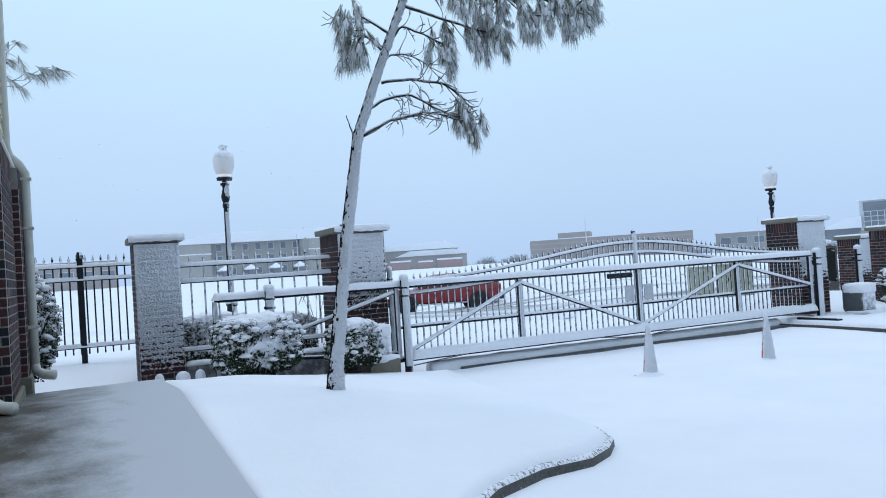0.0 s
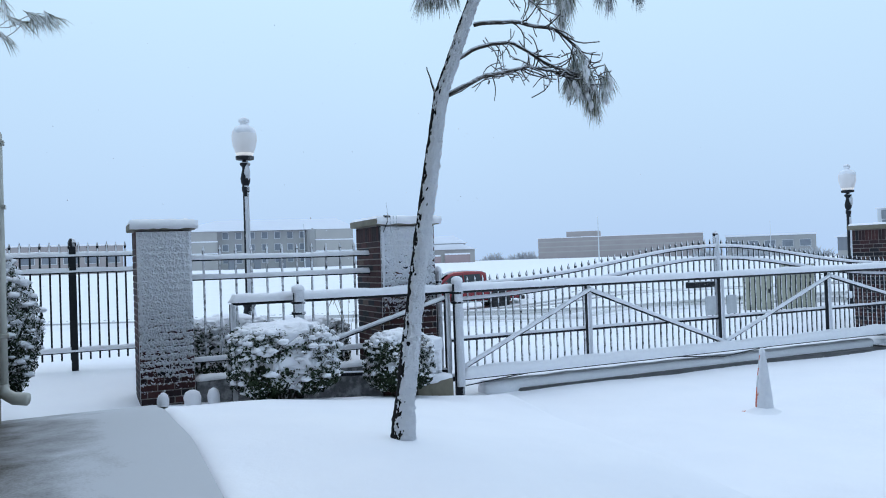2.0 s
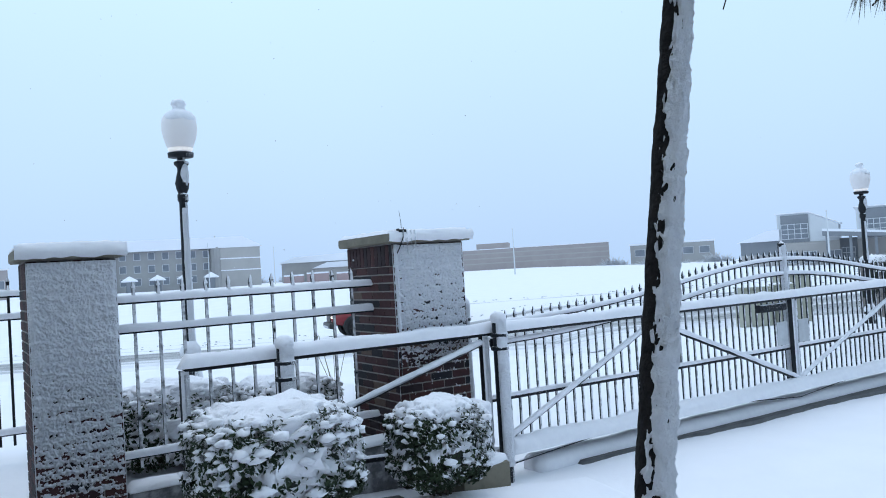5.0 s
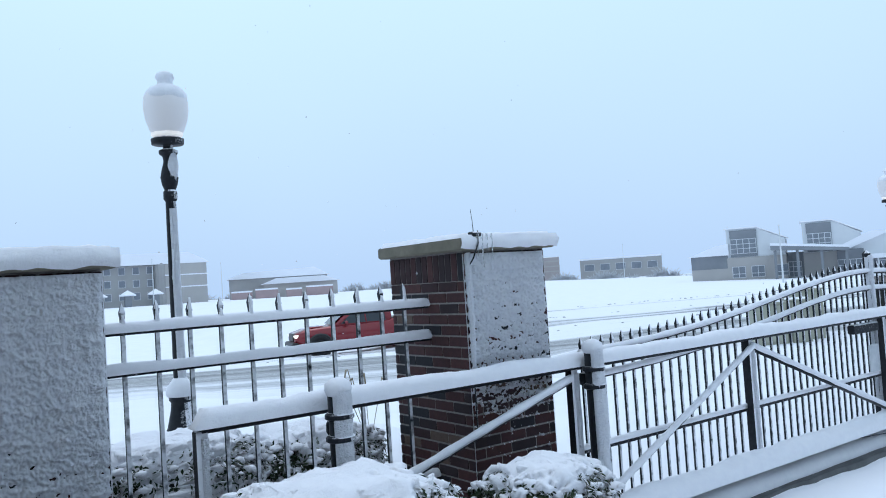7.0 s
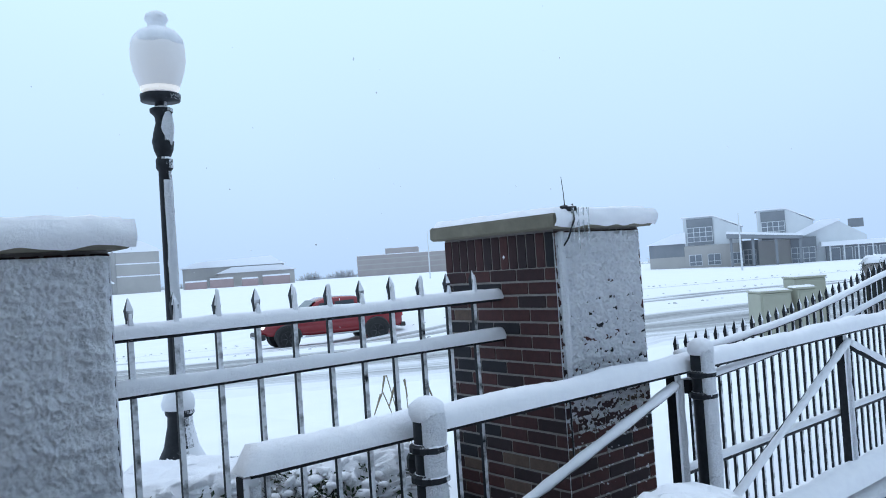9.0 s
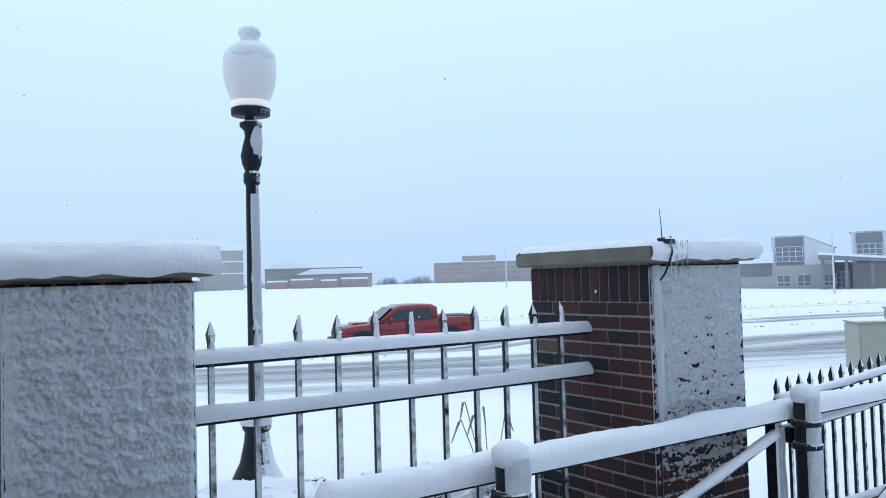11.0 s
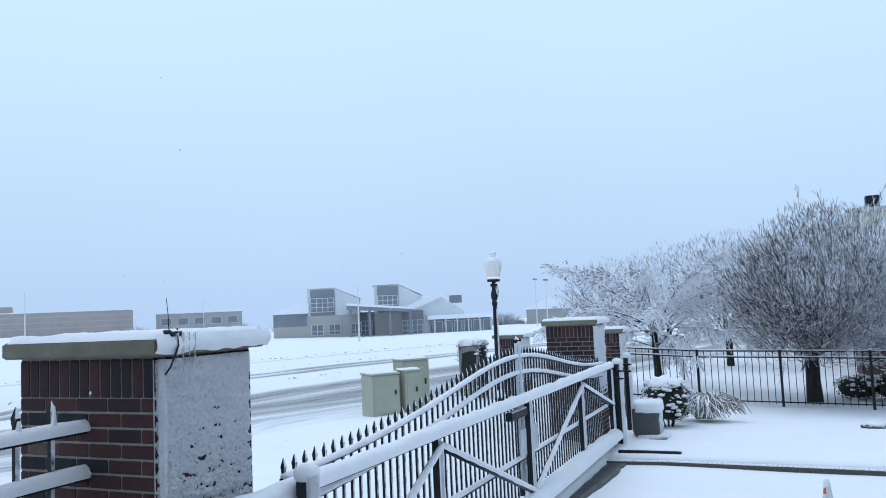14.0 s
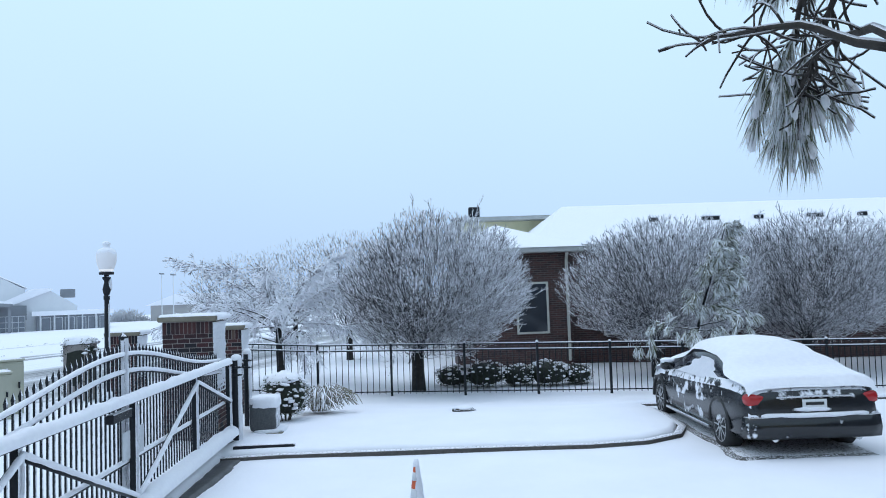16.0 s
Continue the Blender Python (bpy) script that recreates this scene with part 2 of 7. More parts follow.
gx = [5 - a for a in reversed(axis(14, 0.45, 2400)[1:])] + [5 + a for a in axis(16, 0.45, 2400)]
gy = [6 - a for a in reversed(axis(9, 0.45, 2400)[1:])] + [6 + a for a in axis(14, 0.45, 2400)]
g = Shape()
for yy in gy:
    for xx in gx:
        r = math.hypot(xx, yy)
        soft = 0.02 * noise.noise((xx * 0.7, yy * 0.7, 0)) + (0.10 * noise.noise((xx * 0.12, yy * 0.12, 3)) if r > 20 else 0)
        g.v.append((xx, yy, land(xx, yy) + soft))
w_ = len(gx)
g.f = [(j * w_ + i, j * w_ + i + 1, (j + 1) * w_ + i + 1, (j + 1) * w_ + i) for j in range(len(gy) - 1) for i in range(w_ - 1)]
ground = solid("ground", g, M_SNOW, "open ground under fresh smooth snow", "ground", "structure", True)


# brick pillars with snow-plastered windward faces
def brick_mesh(lx, ly, lz):
    return Shape().box(-lx / 2, lx / 2, -ly / 2, ly / 2, -lz / 2, lz / 2, 0.004).mesh("brick", M_BRICK)


COURSE, JOINT = 0.0735, 0.011
BRICKS = {}


def lay(parent, x, y, z, lx, ly, lz):
    key = (round(lx, 3), round(ly, 3), round(lz, 3))
    if key not in BRICKS:
        BRICKS[key] = brick_mesh(*key)
    ob = new("brick", BRICKS[key])
    ob.parent = parent
    ob.matrix_basis = pose(x, y, z)


def brick_pillar(name, x0, x1, y0, y1, base, top, label, crust, bare, seed, group="brick gate pillars", fine_grid=(150, 330)):
    p = thing(name, label, "pillar", group, ((x0 + x1) / 2, (y0 + y1) / 2, base))
    hx, hy, h = (x1 - x0) / 2, (y1 - y0) / 2, top - base
    part("core", Shape().box(-hx + 0.005, hx - 0.005, -hy + 0.005, hy - 0.005, -0.3, h), M_MORTAR, p)
    # the stone cap with its drip edge, and the snow that lies on it
    o = 0.058
    part("cap", Shape().box(-hx - o, hx + o, -hy - o, hy + o, h, h + 0.085, 0.012), M_STONE, p, "taupe cast stone cap")

    def pile(u, v):
        a, b = 2 * u - 1, 2 * v - 1
        e = max(abs(a), abs(b))
        k = math.sqrt(max(0.0, 1 - max(0.0, (e - 0.9) / 0.1) ** 2))
        n = noise.noise((a * 2.5 + seed, b * 2.5, seed))
        return (a * (hx + o - 0.002), b * (hy + o - 0.002), h + 0.080 + k * (0.036 + 0.010 * n + 0.006 * noise.noise((a * 11, b * 11, seed))))
    part("cap_snow", Shape().sheet(30, 30, pile), M_CAP, p, "deep rounded snow", True)

    # snow hanging over the front edge of the cap
    def lip(u, v):
        a = 2 * u - 1
        n = noise.noise((a * 4 + seed, v * 3, 1.7))
        return (a * (hx + o + 0.01), -hy - o - 0.012 - 0.022 * math.sin(math.pi * v) - 0.01 * n, h + 0.008 + 0.014 * n * (1 - v) + 0.092 * v)
    part("cap_snow", Shape().sheet(40, 5, lip), M_CAP, p, "snow stuck to the cap's edge", True)
    # soldier course, then running bond all round
    sol = 0.195
    for side in range(4):
        half, deep = (hx, hy) if side % 2 == 0 else (hy, hx)
        n = max(8, round(2 * half / 0.068))
        for i in range(n):
            c = -half + (i + 0.5) * 2 * half / n
            w = 2 * half / n - JOINT
            if side == 0:
                lay(p, c, -deep + 0.045, h - sol / 2 - 0.006, w, 0.09, sol - JOINT)
            elif side == 2:
                lay(p, c, deep - 0.045, h - sol / 2 - 0.006, w, 0.09, sol - JOINT)
            elif side == 1:
                lay(p, deep - 0.045, c, h - sol / 2 - 0.006, 0.09, w, sol - JOINT)
            else:
                lay(p, -deep + 0.045, c, h - sol / 2 - 0.006, 0.09, w, sol - JOINT)
    rows = int((h - sol + 0.1) / COURSE)
    for r in range(rows):
        z = h - sol - (r + 0.5) * COURSE
        for side in range(4):
            half, deep = (hx, hy) if side % 2 == 0 else (hy, hx)
            step = 2 * half / (max(2, round(2 * half / 0.215)) + 0.25)
            # each course turns the corner, so the ends alternate
            cuts = [-half] + [c for c in (-half + step * ((0.4 if (r + side) % 2 else 1.0) + k) for k in range(6)) if c < half - 0.05] + [half]
            for a, b in zip(cuts, cuts[1:]):
                w, c = b - a - JOINT, (a + b) / 2
                if w < 0.02:
                    continue
                if side == 0:
                    lay(p, c, -deep + 0.045, z, w, 0.09, COURSE - JOINT)
                elif side == 2 and r < 12:
                    lay(p, c, deep - 0.045, z, w, 0.09, COURSE - JOINT)
                elif side == 1:
                    lay(p, deep - 0.045, c, z, 0.09, w, COURSE - JOINT)
                elif side == 3:
                    lay(p, -deep + 0.045, c, z, 0.09, w, COURSE - JOINT)

    # wind-driven snow, thick at the top and worn through lower down
    def plaster(u, v):
        a, z = 2 * u - 1, h - 0.02 - v * (h - 0.02)
        t = lerp([(0, crust + 0.006), (bare * 0.5, crust * 0.8), (bare * 0.9, 0.010), (min(0.97, bare + 0.06), -0.002), (min(0.98, bare + 0.15), -0.018), (1, -0.026)], v)
        x = a * hx
        big = noise.noise((x * 5 + seed, z * 3, seed))
        warp = noise.noise((x * 12, z * 9, 3.0 + seed)) * 0.6
        mid = noise.noise((x * 15 + seed + warp, z * 20, 4.0))
        fine = noise.noise((x * 40 + warp, z * 55 + seed, 8.0)) + 0.7 * noise.noise((x * 85, z * 105 + seed, 2.0))
        band = math.cos((h - sol - z) / COURSE * 2 * math.pi)
        groove = max(0.0, math.cos((h - sol - z) / COURSE * 2 * math.pi + 1.6 * noise.noise((x * 4, z * 5, seed)) + math.pi)) ** 6
        t += 0.006 * big + 0.014 * mid + (0.014 + 0.010 * ease(bare * 0.3, bare * 0.9, v)) * fine + 0.004 * band - 0.009 * groove * ease(0.3, 0.75, v) * max(0.0, 0.75 + 1.6 * noise.noise((x * 3.5, z * 11, 6.0 + seed)))
        e = 1 - ease(0.88, 1.0, abs(a))
        return (x * 1.004, -hy - t * e + 0.004 * (1 - e), z)
    part("snow_crust", Shape().sheet(*fine_grid, plaster), M_CRUST, p, "wind-driven snow crust", True)
    return p


PILLAR_L = brick_pillar("brick_pillar", 0.81, 1.375, 10.95, 11.60, 0.30, 2.275, "square brick gate pillar with stone cap, front plastered with snow", 0.028, 0.74, 1.0)
PILLAR_R = brick_pillar("brick_pillar", 3.595, 4.32, 10.95, 11.85, 0.28, 2.295, "square brick gate pillar with stone cap and small antenna", 0.014, 0.44, 5.0)


def far_pillar(name, x0, x1, y0, y1, base, top, seed):
    return brick_pillar(name, x0, x1, y0, y1, base, top, "square brick gate pillar with snowy stone cap beside the open field", 0.016, 0.5, seed, "far brick gate pillars", (40, 80))


far_pillar("brick_pillar", 13.31, 14.12, 11.08, 11.87, 0.1, 2.13, 9.0)


# steel fence with spear-topped pickets
def spear(shape, x, y, z0, z1, w=0.02):
    h = w / 2
    shape.box(x - h, x + h, y - h, y + h, z0, z1 - 0.09)
    k = len(shape.v)
    for r, z in ((h, z1 - 0.09), (h * 1.4, z1 - 0.05), (0.002, z1)):
        shape.v += [(x - r, y - r, z), (x + r, y - r, z), (x + r, y + r, z), (x - r, y + r, z)]
    for i in range(2):
        a = k + 4 * i
        shape.f += [(a + j, a + (j + 1) % 4, a + 4 + (j + 1) % 4, a + 4 + j) for j in range(4)]


def snow_ridge(x0, x1, y, z, half, high, seed, n=None):
    """Snow lying along a level rail from x0 to x1."""
    n = n or max(6, int((x1 - x0) / 0.05))
    def place(u, v):
        a = math.pi * v
        k = 1 + 0.22 * noise.noise((u * (x1 - x0) * 3 + seed, 0.5, seed)) + 0.1 * noise.noise((u * (x1 - x0) * 11, 1.5, seed))
        end = min(1.0, min(u, 1 - u) * n / 1.5 + 0.55)
        if u in (0.0, 1.0):
            return (x0 + (x1 - x0) * u, y - half * math.cos(a) * 0.9, z - 0.004)
        return (x0 + (x1 - x0) * u, y - half * math.cos(a) * (0.95 + 0.05 * k), z + high * k * end * math.sin(a) ** 0.7 if 0 < v < 1 else z - 0.004)
    return Shape().sheet(n, 8, place)


def picket_fence(x0, x1, y, rails, bottom, top, count, seed, label, posts=(), first=None, pitch=None, steel=None):
    steel = steel or M_PICKET
    pitch = pitch or (x1 - x0) / count
    first = first or x0 + pitch / 2
    f = thing("picket_fence", label, "fence", "", ((x0 + x1) / 2, y, bottom))
    ox, oz = (x0 + x1) / 2, bottom
    for i in range(count):
        x = first + i * pitch - ox
        s = Shape()
        spear(s, x, 0, 0.02, top - oz + 0.01 * math.sin(i * 2.1), 0.022)
        part("picket", s, steel, f)
        part("picket_snow", snow_ridge(x - 0.012, x + 0.012, -0.017, rails[-1] - oz + 0.03, 0.012, 0.11 if i % 3 else 0.05, i * 1.0, 4), M_CAP, f)
    for k, z in enumerate(rails):
        part("rail", Shape().box(x0 - ox, x1 - ox, -0.022, 0.022, z - oz - 0.03, z - oz + 0.012, 0.004), M_STEEL, f)
        part("rail_snow", snow_ridge(x0 - ox, x1 - ox, -0.008, z - oz - 0.012, 0.034, 0.054, seed + k), M_CAP, f, "snow along the rail", True)
    for x in posts:
        part("post", Shape().box(x - ox - 0.04, x - ox + 0.04, -0.04, 0.04, -0.2, top - oz - 0.04, 0.006).lathe([(0.05, top - oz - 0.05), (0.05, top - oz), (0.03, top - oz + 0.05), (0.0, top - oz + 0.06)], x - ox, 0, 8), steel, f)
    return f


picket_fence(1.38, 3.64, 11.40, (0.78, 1.73, 1.955), 0.66, 2.10, 11, 3.0, "black steel picket fence panel between two brick pillars", (), 1.565, 0.184)
picket_fence(-2.2, 1.3, 12.9, (0.86, 1.86, 2.06), 0.72, 2.22, 32, 7.0, "black steel picket fence with square posts under snow", (0.19, -1.6), steel=M_FARFENCE)


# the sliding gate
def gate():
    y = 10.86
    g = thing("sliding_gate", "long black steel sliding gate with arched picket top under snow", "gate", "", (9.0, y, 0.30))
    ox, oz = 9.0, 0.30
    def T(name, a, b, r, mat=M_STEEL, n=8, label=""):
        return part(name, Shape().tube([(a[0] - ox, a[1] - y, a[2] - oz), (b[0] - ox, b[1] - y, b[2] - oz)], r, n), mat, g, label, True)
    T("top_rail", (1.78, y, 1.465), (13.35, y, 1.465), 0.052, n=10)
    part("top_rail_snow", snow_ridge(1.735 - ox, 13.35 - ox, -0.014, 1.450 - oz, 0.064, 0.092, 2.0, 230), M_CAP, g, "deep snow on the top tube", True)
    T("bottom_rail", (4.4, y, 0.36), (13.4, y, 0.36), 0.05, n=10)
    part("bottom_rail_snow", snow_ridge(4.55 - ox, 13.3 - ox, -0.05, 0.355 - oz, 0.12, 0.13, 5.0, 180), M_CAP, g, "snow drifted on the bottom rail", True)
    T("tail_rail", (1.78, y, 0.62), (4.4, y, 0.46), 0.03)
    for x in (1.78, 4.42, 6.57, 9.0, 11.33, 13.3):
        part("upright", Shape().box(x - ox - 0.03, x - ox + 0.03, -0.03, 0.03, 0.36 - oz, 1.43 - oz, 0.004), M_UPRIGHT, g)
        part("upright_snow", Shape().sheet(6, 40, lambda u, v: (x - ox + 0.012 + 0.024 * (2 * u - 1), -0.032 - 0.020 * (1 - (2 * u - 1) ** 4) * (1 + 0.5 * noise.noise((u * 2, v * 14, x))) + (0.03 if u in (0, 1) else 0), 0.46 - oz + 0.94 * v)), M_CRUST, g, "", True)
    for a, b in (((4.36, 1.36), (1.84, 0.64)), ((4.55, 0.45), (6.57, 1.36)), ((6.57, 1.36), (9.0, 0.46)), ((9.0, 0.46), (11.33, 1.36)), ((11.33, 1.36), (13.25, 0.86))):
        T("brace", (a[0], y - 0.035, a[1]), (b[0], y - 0.035, b[1]), 0.028)
        n = 30
        L = math.hypot(b[0] - a[0], b[1] - a[1])
        pts = [(a[0] + (b[0] - a[0]) * i / n - ox, -0.052, a[1] + (b[1] - a[1]) * i / n - oz + 0.016) for i in range(n + 1)]
        part("brace_snow", Shape().tube(pts, [0.027 * (1 + 0.3 * noise.noise((i * 0.6, L, 2))) for i in range(n + 1)], 8), M_CAP, g, "", True)
    # mid rail with snow
    part("mid_rail", Shape().box(4.5 - ox, 13.3 - ox, 0.06, 0.10, 0.80 - oz, 0.84 - oz, 0.004), M_STEEL, g)
    part("mid_rail_snow", snow_ridge(4.5 - ox, 13.3 - ox, 0.07, 0.835 - oz, 0.03, 0.03, 8.0, 160), M_CAP, g, "", True)
    # arched panel of pickets behind the frame
    x0, x1, n = 4.62, 13.2, 76
    def arch(x):
        t = (x - 9.0) / 4.3
        return 0.42 * math.exp(-(t * 1.75) ** 2)
    for i in range(n):
        x = x0 + (i + 0.5) * (x1 - x0) / n
        s = Shape()
        spear(s, x - ox, 0.14, 0.40 - oz, 1.60 + arch(x) - oz, 0.019)
        part("picket", s, M_PICKET, g)
    for k, lift in enumerate((-0.12, -0.30)):
        m = 60
        pts = [(x0 + (x1 - x0) * i / m - ox, 0.115, 1.60 + arch(x0 + (x1 - x0) * i / m) + lift - oz) for i in range(m + 1)]
        part("arched_rail", Shape().tube(pts, 0.018, 6), M_STEEL, g)
        part("arched_rail_snow", Shape().tube([(a, b - 0.012, c + 0.02) for a, b, c in pts], [0.024 * (1 + 0.25 * noise.noise((i * 0.9, k, 5))) for i in range(m + 1)], 8), M_CAP, g, "", True)
    part("centre_post", Shape().box(9.06 - ox - 0.03, 9.06 - ox + 0.03, 0.09, 0.15, 0.4 - oz, 2.06 - oz, 0.004).lathe([(0.04, 2.06 - oz), (0.045, 2.10 - oz), (0.0, 2.14 - oz)], 9.06 - ox, 0.12, 8), M_UPRIGHT, g)
    part("upright_snow", Shape().sheet(6, 60, lambda u, v: (9.06 - ox + 0.038 * (2 * u - 1), 0.088 - 0.022 * (1 - (2 * u - 1) ** 4) * (1 + 0.5 * noise.noise((u * 2, v * 20, 4))) + (0.04 if u in (0, 1) else 0), 0.5 - oz + 1.58 * v)), M_CRUST, g, "", True)
    # the small panels of a lock box and two plates
    part("lock_box", Shape().box(8.35 - ox, 8.85 - ox, -0.04, 0.03, 1.30 - oz, 1.39 - oz, 0.008), M_STEEL, g)
    for x in (8.80, 9.22):
        part("plate", Shape().box(x - ox - 0.10, x - ox + 0.10, 0.0, 0.012, 0.88 - oz, 1.16 - oz, 0.003), M_SIGN, g, "snow-dusted plain plate")
    # slack cable along the bottom
    pts = [(4.6 + (13.2 - 4.6) * i / 40 - ox, -0.10, 0.28 - oz + 0.12 * abs(math.sin(math.pi * i / 20)) - 0.02) for i in range(41)]
    part("cable", Shape().tube(pts, 0.009, 5), M_STEEL, g)
    return g


M_SIGN = plain("grey_plate", (0.42, 0.44, 0.47), (0.58, 0.6, 0.63), 6.0, 0.6)
gate()


def gate_post(x, y, base, top, r, seed):
    p = thing("gate_post", "round black steel gate post with roller bracket and snow", "post", "gate roller posts", (x, y, base))
    h = top - base
    part("tube", Shape().lathe([(r, -0.3), (r, h - 0.02), (r * 0.8, h)], 0, 0, 14), M_STEEL, p, "", True)
    part("post_snow", Shape().lathe([(r + 0.004, h - 0.03), (r + 0.014, h), (r + 0.01, h + 0.035), (r * 0.6, h + 0.06), (0.0, h + 0.068)], 0, 0, 14, 0.12, seed), M_CAP, p, "", True)
    def stuck(u, v):
        a = -math.pi / 2 + (u - 0.5) * 2.1
        q = r + 0.014 + 0.012 * noise.noise((a * 2, v * 9, seed))
        e = 1 - abs(2 * u - 1) ** 6
        return (q * math.cos(a) if e > 0 else r * math.cos(a), (r + (q - r) * e) * math.sin(a), 0.05 + v * (h - 0.05))
    part("post_snow", Shape().sheet(10, 40, stuck), M_CRUST, p, "snow stuck to the windward side", True)
    for z in (h - 0.16, h - 0.28):
        part("clamp", Shape().lathe([(r + 0.006, z), (r + 0.02, z + 0.008), (r + 0.02, z + 0.03), (r + 0.006, z + 0.04)], 0, 0, 14), M_STEEL, p)
    part("roller", Shape().lathe([(0.035, h - 0.26), (0.045, h - 0.24), (0.045, h - 0.2), (0.035, h - 0.18)], 0.02, 0.11, 10), M_STEEL, p)
    return p


gate_post(2.48, 10.68, 0.45, 1.56, 0.06, 1.0)
gate_post(4.50, 10.72, 0.22, 1.57, 0.06, 2.0)
gate_post(4.47, 11.2, 0.25, 1.70, 0.035, 6.0)
gate_post(13.40, 10.75, 0.08, 1.52, 0.07, 3.0)
gate_post(14.75, 10.85, 0.08, 1.52, 0.06, 4.0)


# street lamps
def lamp_globe_material():
    m, n, l, b = material("frosted_globe", 0.5)
    b.inputs["Base Color"].default_value = (0.66, 0.67, 0.71, 1)
    b.inputs["Emission Color"].default_value = (1.0, 0.93, 0.85, 1)
    b.inputs["Emission Strength"].default_value = 0.10
    bump(n, l, b, noise_fac(n, l, 18.0, 4.0), 0.3, 0.006)
    return m


M_GLOBE = lamp_globe_material()
M_BULB, _n, _l, _b = material("lit_bulb", 0.5)
_b.inputs["Emission Color"].default_value, _b.inputs["Emission Strength"].default_value = (1.0, 0.92, 0.82, 1), 0.35


def street_lamp(x, y, base, s):
    p = thing("street_lamp", "black post lamp with a lit acorn globe, snow down one side", "lamp post", "acorn street lamps", (x, y, base))
    part("base", Shape().lathe([(0.19, -0.25), (0.19, 0.02), (0.17, 0.05), (0.115, 0.16), (0.085, 0.30), (0.08, 0.36), (0.095, 0.38), (0.095, 0.42), (0.06, 0.45)], 0, 0, 16), M_STEEL, p, "", True)
    part("base_snow", Shape().lathe([(0.10, 0.41), (0.11, 0.45), (0.10, 0.50), (0.075, 0.53), (0.055, 0.56)], 0, -0.012, 14, 0.2, 3), M_CAP, p, "", True)
    t = s - 0.62
    part("pole", Shape().lathe([(0.052, 0.4), (0.042, t - 0.42), (0.056, t - 0.40), (0.056, t - 0.34), (0.042, t - 0.32)], 0, 0, 14), M_STEEL, p, "", True)
    def stuck(u, v):
        a = -math.pi * 0.42 + (u - 0.5) * 2.0
        e = max(0.0, 1 - abs(2 * u - 1) ** 5)
        q = 0.047 - 0.008 * v + 0.010 * e + 0.005 * noise.noise((a * 3, v * 14, 2))
        return (q * math.cos(a), q * math.sin(a), 0.5 + v * (t - 0.98))
    part("pole_snow", Shape().sheet(10, 50, stuck), M_CRUST, p, "snow stuck along the post", True)
    part("collar", Shape().lathe([(0.042, t - 0.33), (0.062, t - 0.28), (0.072, t - 0.22), (0.058, t - 0.15), (0.042, t - 0.09), (0.046, t - 0.05), (0.075, t - 0.02), (0.075, t + 0.005), (0.04, t + 0.02), (0.04, t + 0.05), (0.128, t + 0.055), (0.132, t + 0.10), (0.10, t + 0.105)], 0, 0, 18), M_STEEL, p, "", True)
    part("collar_snow", Shape().blob((0.02, -0.055, t - 0.13), (0.042, 0.032, 0.11), 2.0, 10, 8, 0.3), M_CRUST, p, "", True)
    part("globe", Shape().lathe([(0.10, t + 0.10), (0.136, t + 0.17), (0.166, t + 0.26), (0.179, t + 0.34), (0.178, t + 0.41), (0.158, t + 0.475), (0.12, t + 0.50), (0.09, t + 0.52), (0.0, t + 0.525)], 0, 0, 24), M_GLOBE, p, "frosted acorn globe", True)
    part("globe_snow", Shape().lathe([(0.160, t + 0.41), (0.172, t + 0.44), (0.160, t + 0.485), (0.13, t + 0.525), (0.085, t + 0.545), (0.06, t + 0.56), (0.062, t + 0.59), (0.078, t + 0.61), (0.07, t + 0.645), (0.035, t + 0.665), (0.0, t + 0.67)], 0, -0.006, 24, 0.10, 7.0), M_CAP, p, "snow cap on the globe", True)
    part("bulb", Shape().lathe([(0.03, t + 0.075), (0.09, t + 0.10), (0.122, t + 0.125), (0.127, t + 0.14), (0.129, t + 0.148), (0.08, t + 0.15)], 0, 0, 16), M_BULB, p, "lit lower lens")
    return p


street_lamp(2.48, 13.40, 0.90, 3.05)
street_lamp(15.4, 13.5, 0.30, 3.26)


# planting bed, kerbs, walkway
M_KERB = snowed("wet_kerb", (0.03, 0.027, 0.025), (0.085, 0.078, 0.072), 0.62, 0.8, 38.0, 1.1, (0.2, -0.3, 0.8), 0.55, 0, 30.0, 0.6, 0.006)
M_WETPAVE = plain("wet_paving", (0.035, 0.036, 0.04), (0.085, 0.086, 0.092), 5.0, 0.45, 0, 0.4, 0.004)


